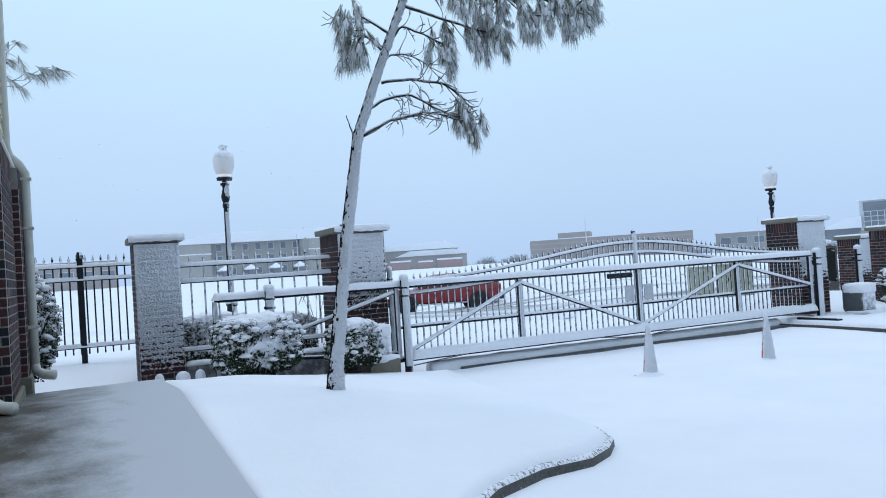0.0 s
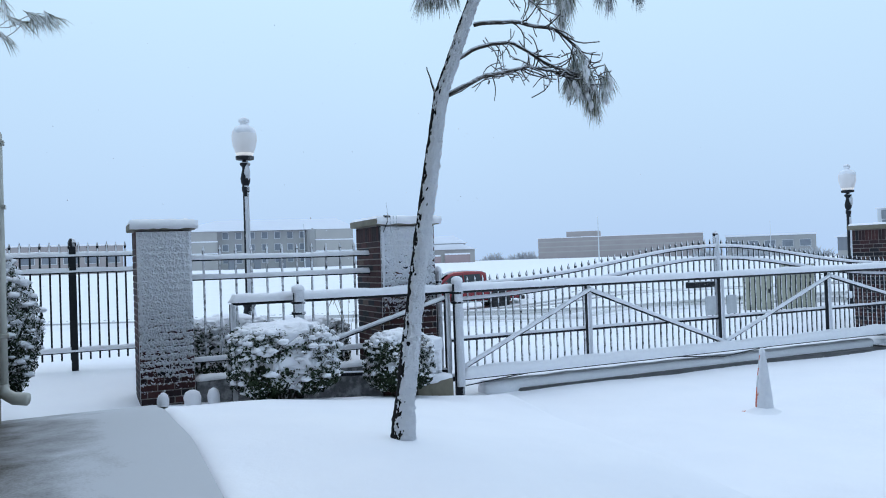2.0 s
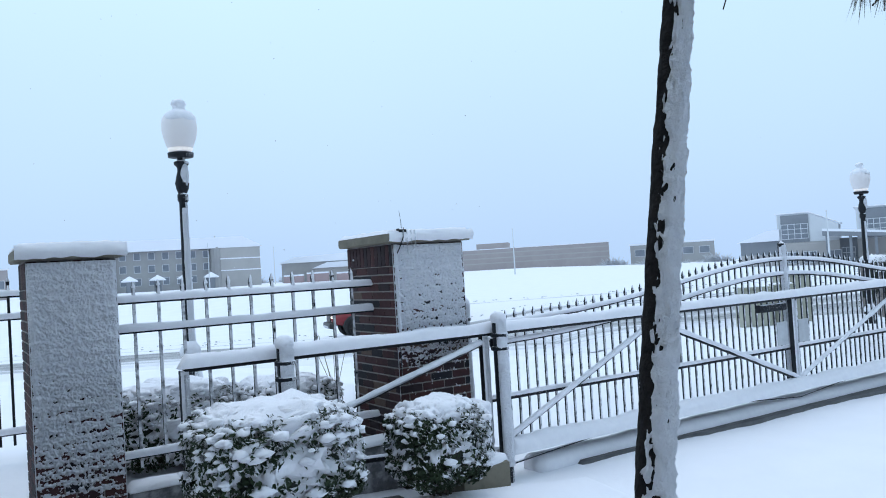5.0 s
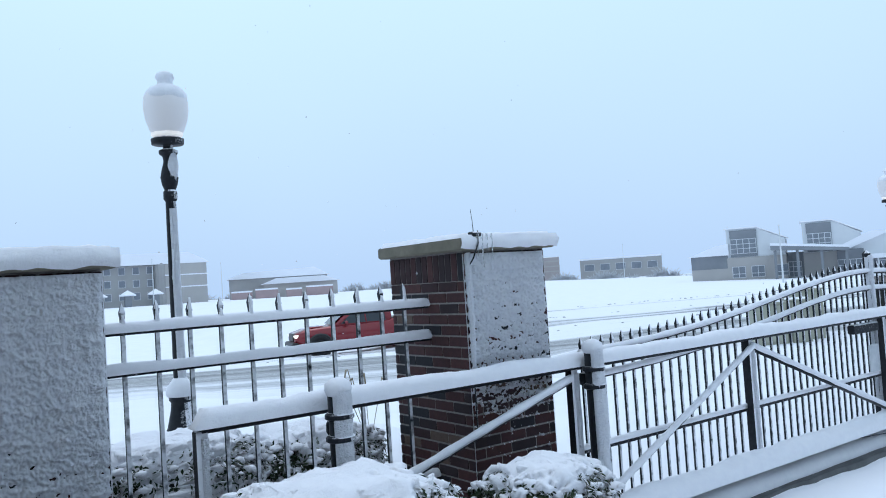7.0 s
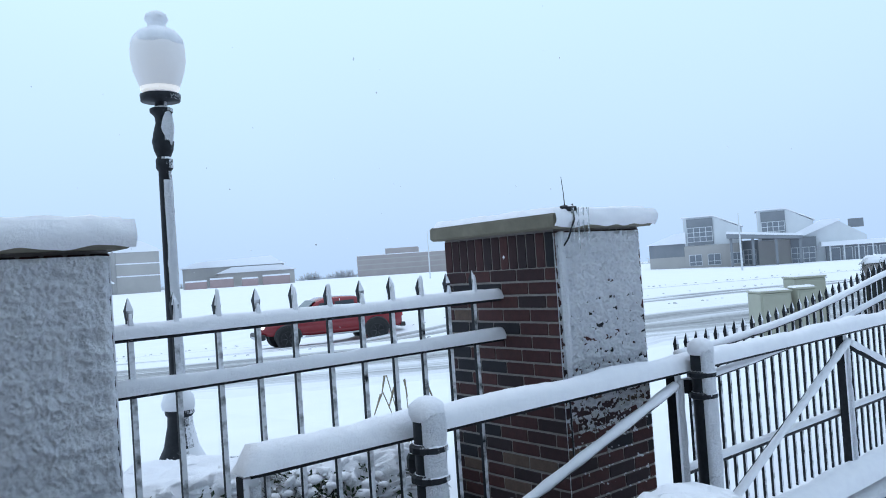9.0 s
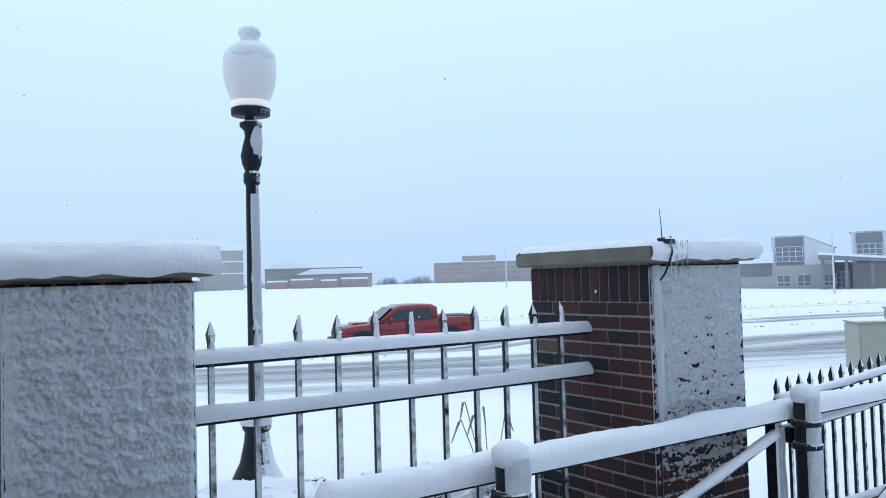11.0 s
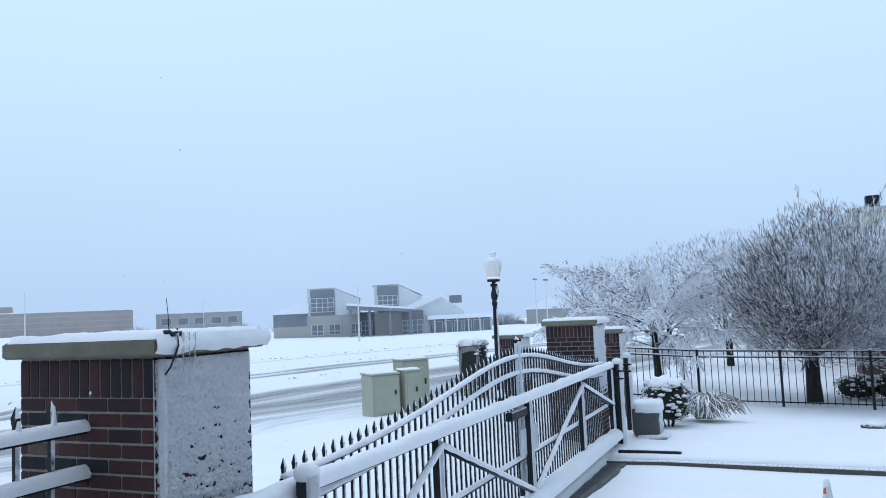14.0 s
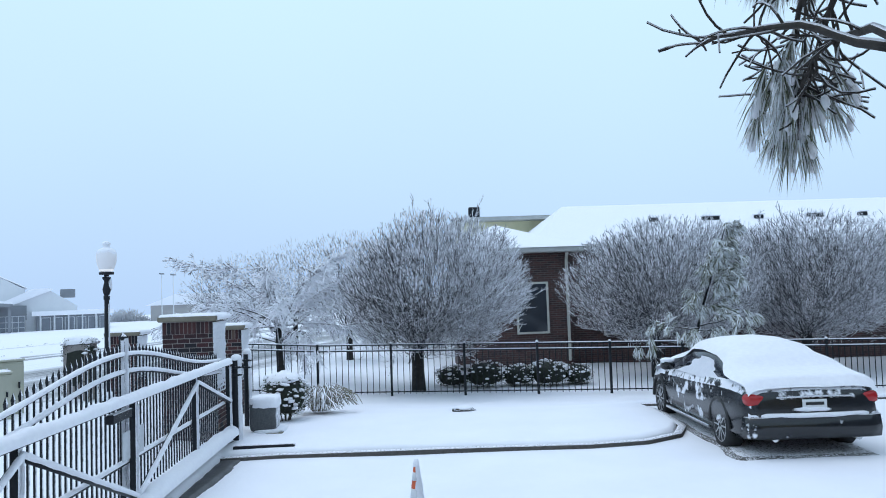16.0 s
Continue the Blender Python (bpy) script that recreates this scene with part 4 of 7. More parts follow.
# gate motors and small stubs
def motor(x, y, base, w, d, h, label):
    p = thing("gate_motor", label, "gate motor", "gate motors", (x, y, base))
    part("plinth", Shape().box(-w * 0.75, w * 0.75, -d * 0.75, d * 0.75, -0.25, 0.12, 0.015), M_STONE, p, "concrete plinth")
    part("housing", Shape().blob((0, 0, 0.12 + h / 2), (w / 2, d / 2, h / 2), 1.0, 24, 14, 0.03, 2.0, 0.35), M_MOTOR, p, "", True)
    part("snow", Shape().blob((0, -0.02, 0.12 + h * 0.86), (w * 0.53, d * 0.52, h * 0.2), 3.0, 24, 12, 0.08, 3.0, 0.45), M_CAP, p, "snow on the housing", True)
    part("plinth_snow", Shape().blob((w * 0.1, -d * 0.2, 0.12), (w * 0.7, d * 0.55, 0.06), 4.0, 20, 8, 0.15, 3.0, 0.5), M_CAP, p, "", True)
    return p


M_MOTOR = snowed("motor_housing", (0.05, 0.055, 0.06), (0.09, 0.095, 0.10), 0.25, 0.6, 9.0, 0.7, rough=0.6)
motor(14.15, 10.45, 0.12, 0.48, 0.46, 0.56, "dark gate motor housing on a plinth under snow")
motor(3.95, 10.48, 0.34, 0.30, 0.32, 0.46, "small gate motor housing plastered with snow")
for k, (bx, bw) in enumerate(((0.98, 0.055), (1.26, 0.085), (1.47, 0.06))):
    q = thing("path_light", "short path light stub buried under rounded snow", "path light", "path lights", (bx, 10.34, 0.47))
    part("stem", Shape().lathe([(bw * 0.7, -0.2), (bw * 0.7, 0.05)], 0, 0, 10), M_STEEL, q)
    part("snow", Shape().lathe([(bw, -0.1), (bw * 1.05, 0.0), (bw * 1.1, 0.06), (bw * 0.85, 0.11), (bw * 0.35, 0.135), (0, 0.14)], 0, 0, 14, 0.15, k * 3.0), M_CAP, q, "", True)


def traffic_cone(x, y, base):
    p = thing("traffic_cone", "orange traffic cone with pale bands, crusted with snow", "traffic cone", "traffic cones", (x, y, base))
    part("base_plate", Shape().box(-0.17, 0.17, -0.17, 0.17, -0.06, -0.02, 0.01), M_CONE, p)
    prof = [(0.092, 0.0), (0.083, 0.12), (0.070, 0.25), (0.057, 0.37), (0.043, 0.48), (0.028, 0.59), (0.022, 0.63), (0.0, 0.635)]
    part("body", Shape().lathe(prof, 0, 0, 20), M_CONE, p, "", True)
    for z0, z1, r0, r1 in ((0.25, 0.37, 0.0715, 0.0585), (0.45, 0.53, 0.0485, 0.038)):
        part("band", Shape().lathe([(r0, z0), (r1, z1)], 0, 0, 20), M_BAND, p, "pale reflective band", True)
    def stuck(u, v):
        a = -math.pi * 0.5 + (u - 0.5) * 4.3 + 0.1
        e = max(0.0, 1 - abs(2 * u - 1) ** 4)
        z = 0.01 + v * 0.62
        r = lerp([(z_, r_) for r_, z_ in prof], z) + 0.010 * e + 0.004 * noise.noise((a * 3, v * 9, x)) - 0.004
        return (r * math.cos(a), r * math.sin(a), z)
    part("snow_crust", Shape().sheet(16, 30, stuck), M_CRUST, p, "", True)
    part("snow", Shape().lathe([(0.030, 0.58), (0.032, 0.62), (0.02, 0.66), (0, 0.665)], 0, 0, 12, 0.1, 1), M_CAP, p, "", True)
    part("snow", Shape().lathe([(0.27, -0.06), (0.17, -0.012), (0.12, 0.012), (0.09, 0.035), (0.0, 0.04)], 0, 0, 24, 0.2, 4), M_SNOW, p, "", True)
    return p


M_CONE = plain("cone_orange", (0.50, 0.085, 0.03), (0.62, 0.12, 0.04), 6.0, 0.5)
M_BAND = plain("reflective_band", (0.55, 0.57, 0.6), (0.65, 0.67, 0.7), 6.0, 0.4)
traffic_cone(6.81, 8.1, 0.13)
traffic_cone(8.82, 7.98, 0.10)

# antenna and its cable on the pillar, with icicles
an = thing("antenna", "thin whip antenna with cable clipped to the pillar", "antenna", "", (3.64, 10.90, 2.40))
part("whip", Shape().tube([(0.06, 0.05, 0.0), (0.055, 0.05, 0.09), (0.045, 0.05, 0.17)], [0.003, 0.002, 0.0015], 5), M_STEEL, an)
part("bracket", Shape().box(-0.01, 0.06, -0.03, 0.03, -0.02, 0.015, 0.008), M_STEEL, an)
part("cable", Shape().tube([(0.04, -0.02, 0.02), (0.02, -0.045, -0.06), (-0.02, -0.03, -0.16), (-0.03, 0.02, -0.22), (-0.03, 0.03, -0.6), (-0.03, 0.03, -1.3)], 0.005, 5), M_STEEL, an)
part("cable_snow", Shape().tube([(-0.03, 0.015, -0.12), (-0.03, 0.012, -0.4), (-0.03, 0.015, -0.75), (-0.03, 0.02, -1.0)], [0.018, 0.02, 0.017, 0.008], 7), M_CRUST, an, "", True)
M_ICE, _n, _l, _b = material("ice", 0.08)
_b.inputs["Transmission Weight"].default_value, _b.inputs["IOR"].default_value = 0.8, 1.31
_b.inputs["Base Color"].default_value = (0.9, 0.94, 0.97, 1)
for k, (ix, iz) in enumerate(((0.02, 0.16), (0.06, 0.22), (0.10, 0.14), (0.14, 0.18))):
    part("icicle", Shape().tube([(ix, -0.035, 0.0), (ix, -0.035, -iz * 0.5), (ix + 0.004, -0.035, -iz)], [0.007, 0.005, 0.001], 6), M_ICE, an)


# pines
M_BARK = snowed("pine_bark", (0.006, 0.006, 0.007), (0.022, 0.019, 0.019), 0.66, 0.80, 22.0, 0.9, (0.40, -0.85, 0.34), 0.9, 0, 18.0, 0.9, 0.02)
M_BARK.node_tree.nodes["Principled BSDF"].inputs["Specular IOR Level"].default_value = 0.15
M_LIMB = snowed("pine_limb", (0.02, 0.017, 0.015), (0.05, 0.042, 0.036), 0.25, 0.5, 25.0, 0.5, (0.15, -0.3, 0.94), 0.9, 0, 30.0, 0.4)


def needle_material():
    m, n, l, b = material("pine_needles", 0.6)
    g = n.new("ShaderNodeNewGeometry")
    l.new(ramp(n, l, g.outputs["Random Per Island"], [(0.0, (0.05, 0.06, 0.03)), (0.2, (0.12, 0.125, 0.07)), (0.34, (0.36, 0.37, 0.33)), (0.5, (0.72, 0.75, 0.78)), (1.0, (0.85, 0.87, 0.9))]), b.inputs["Base Color"])
    return m


M_NEEDLE = needle_material()


def tuft(s, p, d, count, length, rnd, spread=0.5, droop=0.6, thick=0.0028):
    """A brush of long needles round the twig end p, pointing along d and hanging down."""
    d = Vector(d).normalized()
    for i in range(count):
        r = Vector((rnd.gauss(0, 1), rnd.gauss(0, 1), rnd.gauss(0, 0.7))).normalized()
        a = (d + r * spread * rnd.uniform(0.3, 1.3)).normalized()
        q = Vector(p) - d * rnd.uniform(0, 0.12)
        ln = length * rnd.uniform(0.7, 1.15)
        mid = q + a * ln * 0.5 + Vector((0, 0, -droop * ln * 0.12))
        tip = q + a * ln * 0.9 + Vector((0, 0, -droop * ln * 0.5))
        w = a.cross(Vector((rnd.uniform(-1, 1), rnd.uniform(-1, 1), rnd.uniform(-1, 1)))).normalized() * thick
        k = len(s.v)
        s.v += [tuple(q - w), tuple(q + w), tuple(mid + w * 1.2), tuple(mid - w * 1.2), tuple(tip)]
        s.f += [(k, k + 1, k + 2, k + 3), (k + 3, k + 2, k + 4)]


def grow(twigs, tips, p, d, length, r, level, rnd, bend, droop, kids, pull=0.0):
    """One limb with side shoots."""
    pts, rad = [Vector(p)], [r]
    d = Vector(d).normalized()
    n = 6 if level == 0 else 4
    for i in range(n):
        d = (d + Vector((rnd.gauss(0, bend), rnd.gauss(0, bend), rnd.gauss(0, bend) - droop * (i / n)))).normalized()
        pts.append(pts[-1] + d * length / n)
        rad.append(max(0.0035, r * (1 - 0.75 * (i + 1) / n)))
    twigs.tube(pts, rad, 6 if level == 0 else 4)
    tips.append((pts[-1], d, level))
    if level < 2:
        for k in range(kids):
            i = rnd.randint(1, n)
            side = Vector((rnd.gauss(0, 1), rnd.gauss(0, 1) - pull, rnd.gauss(0.1, 0.5))).normalized()
            grow(twigs, tips, pts[i], (d + side * 0.9).normalized(), length * rnd.uniform(0.3, 0.55), max(0.004, rad[i] * 0.6), level + 1, rnd, bend, droop, max(2, kids - 2), pull)


def bough(twigs, lumps, tips, way, r, shoots, first, rnd, reach=0.26):
    """A limb along the points of way, with curling side shoots from the share `first` outward."""
    fine = []
    for a, b in zip(way, way[1:]):
        fine += [Vector(a).lerp(Vector(b), k / 5) + Vector((rnd.gauss(0, 0.006), rnd.gauss(0, 0.006), rnd.gauss(0, 0.006))) for k in range(5)]
    fine.append(Vector(way[-1]))
    for k in range(1, len(fine) - 1):
        fine[k] = (fine[k - 1] + fine[k] * 2 + fine[k + 1]) / 4
    n = len(fine)
    twigs.tube(fine, [r * (1 - 0.72 * k / n) for k in range(n)], 7)
    lumps.tube([q + Vector((0, -0.2, 0.72)) * r * (1 - 0.72 * k / n) for k, q in enumerate(fine)], [r * 0.55 * (1 - 0.6 * k / n) for k in range(n)], 5)
    tips.append((fine[-1], (fine[-1] - fine[-3]).normalized()))
    for i in range(shoots):
        k = min(n - 2, int(n * rnd.uniform(first, 1.0)))
        d = (fine[k + 1] - fine[k]).normalized()
        d = (d + Vector((rnd.gauss(0, 0.5), rnd.gauss(0, 0.7), rnd.gauss(-0.1, 0.55)))).normalized()
        p, ln = fine[k].copy(), reach * rnd.uniform(0.5, 1.2)
        pts = [p.copy()]
        turn = Vector((rnd.gauss(0, 0.22), rnd.gauss(0, 0.22), rnd.gauss(-0.03, 0.25)))
        for z in range(5):
            d = (d + turn + Vector((rnd.gauss(0, 0.12), rnd.gauss(0, 0.12), rnd.gauss(0, 0.12)))).normalized()
            p = p + d * ln / 5
            pts.append(p.copy())
        q = max(0.0042, r * 0.33)
        twigs.tube(pts, [q * (1 - 0.08 * z) for z in range(6)], 5)
        lumps.tube([v + Vector((0, -0.2, 0.7)) * q for v in pts], q * 0.62, 4)
        tips.append((pts[-1], d))
        if rnd.random() < 0.6:
            d2 = (d + Vector((rnd.gauss(0, 0.7), rnd.gauss(0, 0.7), rnd.gauss(0, 0.6)))).normalized()
            e = [pts[3], pts[3] + d2 * ln * 0.22, pts[3] + d2 * ln * 0.4 + Vector((0, 0, rnd.gauss(0, 0.02)))]
            twigs.tube(e, q * 0.75, 4)
            tips.append((e[-1], d2))


def pine(name, label, trunk, radii, limbs, boughs, seed, needle, count, at, thick=0.003):
    rnd = random.Random(seed)
    t = thing(name, label, "tree", "", at)
    o = Vector(at)
    # rough trunk with knots
    s = Shape()
    pts = [Vector(p) - o for p in trunk]
    fine, fr = [], []
    for i in range(len(pts) - 1):
        for k in range(14):
            f = k / 14
            fine.append(pts[i].lerp(pts[i + 1], f))
            fr.append((radii[i] + (radii[i + 1] - radii[i]) * f) * (1 + 0.10 * noise.noise((i * 3.1 + f * 9, seed, 0))))
    fine.append(pts[-1]); fr.append(radii[-1])
    nn = len(fine)

    def along(v):
        f = v * (nn - 1)
        k = min(nn - 2, int(f))
        return fine[k].lerp(fine[k + 1], f - k), fr[k] + (fr[k + 1] - fr[k]) * (f - k)

    def bark(u, v):
        c0, q = along(v)
        a = 2 * math.pi * u
        flake = noise.noise((math.cos(a) * 2.2, math.sin(a) * 2.2, c0.z * 9)) + 0.8 * noise.noise((math.cos(a) * 4, math.sin(a) * 4, c0.z * 28 + seed))
        q *= 1 + 0.10 * max(-0.5, flake)
        return (c0.x + q * math.cos(a), c0.y + q * math.sin(a), c0.z)
    part("trunk", s.sheet(26, 300, bark), M_BARK, t, "dark flaking bark with snow on the windward side", True)
    crust = Shape()

    def side(u, v):
        c0, q = along(v)
        a = math.radians(-77) + (u - 0.5) * 3.5
        z = c0.z
        edge = 1.48 - 1.55 * abs(2 * u - 1) ** 2.2 + 0.8 * noise.noise((a * 1.2, z * 7, 7)) + 0.9 * noise.noise((a * 3, z * 24, 9)) + 0.6 * noise.noise((a * 6, z * 60, 4))
        e = max(0.0, min(1.0, edge))
        lump = 0.6 * noise.noise((a * 2, z * 8, seed)) + noise.noise((a * 4, z * 26, 2)) + 0.7 * noise.noise((a * 7, z * 55, 5))
        q += (0.010 + 0.011 * lump) * e - 0.018 * (1 - e)
        return (c0.x + q * math.cos(a), c0.y + q * math.sin(a), c0.z)
    part("trunk_snow", crust.sheet(30, 560, side), M_CRUST, t, "snow plastered on the bark", True)
    twigs, tips, needles = Shape(), [], Shape()
    for p, d, ln, r in limbs:
        grow(twigs, tips, Vector(p) - o, d, ln, r, 0, rnd, 0.16, 0.10, 5, 0.7)
    for p, d, lv in tips:
        if lv >= 1 or rnd.random() < 0.6:
            tuft(needles, p, d * 0.8 + Vector((0, 0, -0.6)), count, needle, rnd, 0.55, 0.6, thick)
    lumps, clots = Shape(), Shape()
    for way, k, r, shoots, first, leafy in boughs:
        ends = []
        bough(twigs, lumps, ends, [Vector((x, 6.8 - k * (x - 2.47), z)) - o for x, z in way], r, shoots, first, rnd)
        tip = Vector((way[-1][0], 6.8 - k * (way[-1][0] - 2.47), way[-1][1])) - o
        for p, d in ends:
            if (p - tip).length > leafy - 0.001:
                continue
            hang = (d * 0.45 + Vector((0.05, 0, -0.85))).normalized()
            tuft(needles, p, hang, count, needle, rnd, 0.42, 0.5, thick)
            for z in range(3):
                q = p + hang * rnd.uniform(0.0, 0.10) + Vector((rnd.gauss(0, 0.014), rnd.gauss(0, 0.014) - 0.012, 0.012))
                clots.blob(q, (0.016, 0.016, rnd.uniform(0.02, 0.045)), z + len(clots.v) * 0.1, 7, 5, 0.5)
    tagged(part("branchwork", twigs, M_LIMB, t, "", True), kind="stuff")
    if boughs:
        tagged(part("branch_snow", lumps, M_CRUST, t, "snow lying along the limbs", True), kind="stuff")
        tagged(part("needle_snow", clots, M_CAP, t, "clots of snow in the needles", True), kind="stuff")
    tagged(part("needle_crown", needles, M_NEEDLE, t, "long drooping needles coated in rime"), kind="stuff")
    return t


T0 = (2.115, 6.80, 0.62)
pine("pine_tree", "leaning young pine with bare lower limbs and frosted needles",
     [T0, (2.155, 6.80, 1.0), (2.305, 6.80, 2.0), (2.485, 6.80, 2.98), (2.72, 6.76, 3.6), (2.98, 6.68, 4.25), (3.3, 6.6, 5.2), (3.5, 6.5, 6.2)],
     [0.084, 0.060, 0.050, 0.045, 0.040, 0.036, 0.03, 0.018],
     [((3.1, 6.64, 4.75), (0.5, -0.6, 0.5), 1.2, 0.024), ((3.2, 6.62, 5.0), (-0.8, -0.2, 0.3), 0.8, 0.022), ((3.3, 6.6, 5.3), (1.0, 0.0, 0.4), 1.2, 0.02), ((3.3, 6.6, 5.3), (-0.4, 0.7, 0.4), 0.9, 0.02)],
     [([(2.54, 2.98), (2.8, 3.12), (3.13, 3.19), (3.33, 3.15), (3.48, 3.08)], 0.20, 0.015, 26, 0.25, 0.03),
      ([(2.55, 2.97), (2.85, 3.14), (3.08, 3.21), (3.27, 3.22)], -0.30, 0.014, 12, 0.35, 0.0),
      ([(2.53, 3.17), (2.75, 3.32), (3.01, 3.35), (3.28, 3.2), (3.42, 3.14), (3.52, 3.1)], 0.21, 0.015, 30, 0.25, 0.09),
      ([(2.72, 3.46), (3.0, 3.5), (3.3, 3.46), (3.48, 3.34), (3.56, 3.2), (3.57, 3.1)], 0.21, 0.015, 34, 0.2, 0.18),
      ([(2.82, 3.84), (2.95, 4.0), (3.14, 3.92), (3.37, 3.80)], 0.25, 0.015, 18, 0.3, 0.26),
      ([(2.70, 3.56), (2.84, 3.74), (3.05, 3.74), (3.24, 3.62)], 0.15, 0.011, 16, 0.3, 0.0),
      ([(3.0, 4.18), (3.35, 4.05), (3.66, 3.96), (3.78, 3.92)], 0.25, 0.015, 22, 0.3, 0.55),
      ([(3.0, 4.3), (3.3, 4.36), (3.6, 4.30), (3.80, 4.16)], 0.40, 0.016, 22, 0.25, 0.7),
      ([(3.0, 4.35), (3.5, 4.4), (3.86, 4.22), (4.06, 4.02)], 0.40, 0.022, 24, 0.35, 0.5),
      ([(3.05, 4.45), (3.6, 4.45), (4.12, 4.20), (4.35, 4.08), (4.47, 4.02)], 0.40, 0.024, 28, 0.5, 0.5),
      ([(2.86, 3.96), (2.6, 4.10), (2.44, 4.04)], 0.0, 0.014, 12, 0.3, 0.2),
      ([(2.78, 3.80), (2.6, 3.94), (2.5, 3.78)], 0.0, 0.014, 12, 0.3, 0.26),
      ([(2.46, 2.96), (2.42, 3.06), (2.39, 3.16)], 0.0, 0.010, 0, 0.3, 0.0)],
     5, 0.17, 70, T0, 0.0022)
T1 = (-1.9, 11.6, 0.5)
pine("pine_tree", "pine behind the house wing with frosted drooping needles", [T1, (-1.9, 11.6, 3.0), (-1.8, 11.6, 6.0)], [0.1, 0.07, 0.03],
     [((-1.88, 11.6, 4.3), (0.9, -0.1, 0.10), 1.55, 0.02), ((-1.85, 11.6, 4.9), (0.5, 0.6, 0.3), 1.2, 0.02), ((-1.85, 11.6, 5.2), (-0.8, 0.2, 0.2), 1.2, 0.02)], [], 8, 0.24, 40, T1)
T2 = (18.35, 1.45, -0.05)
SAPLING = [T2, (18.35, 1.45, 1.2), (18.35, 1.23, 1.97), (18.3, 0.95, 2.8), (18.25, 0.67, 3.72)]
sprays = [((18.3, 1.4, 1.45), (-0.2, 1.0, 0.05), 1.15, 0.02), ((18.3, 1.36, 1.5), (-0.2, -1.0, 0.1), 1.15, 0.02), ((18.3, 1.4, 1.35), (-0.8, 0.6, 0.1), 0.8, 0.014), ((18.3, 1.4, 1.4), (-0.8, -0.5, 0.1), 0.8, 0.014)]
for k in range(15):
    z = 1.75 + 0.135 * k
    side = -1 if k % 3 else 1
    sprays.append(((18.3, lerp([(q[2], q[1]) for q in SAPLING], z), z), (-0.35 + 0.3 * (k % 2), side * (0.9 - 0.03 * k), 0.35), (0.62 if side < 0 else 0.45) - 0.018 * k, 0.010))
pine("pine_sapling", "thin young pine sapling bent and frosted by the fence", SAPLING, [0.05, 0.042, 0.036, 0.026, 0.012], sprays, [], 21, 0.20, 34, T2, 0.008)


# leafless trees coated with rime
M_RIME = snowed("rimed_twig", (0.022, 0.02, 0.023), (0.05, 0.045, 0.046), -0.40, 0.08, 14.0, 1.0, (0.0, -0.25, 0.97), 0.9, 0, 9.0, 0)
M_TRUNK = snowed("dark_trunk", (0.012, 0.011, 0.012), (0.03, 0.027, 0.025), 0.6, 0.8, 8.0, 0.5, WIND, 0.9, 0, 14.0, 0.6, 0.015)


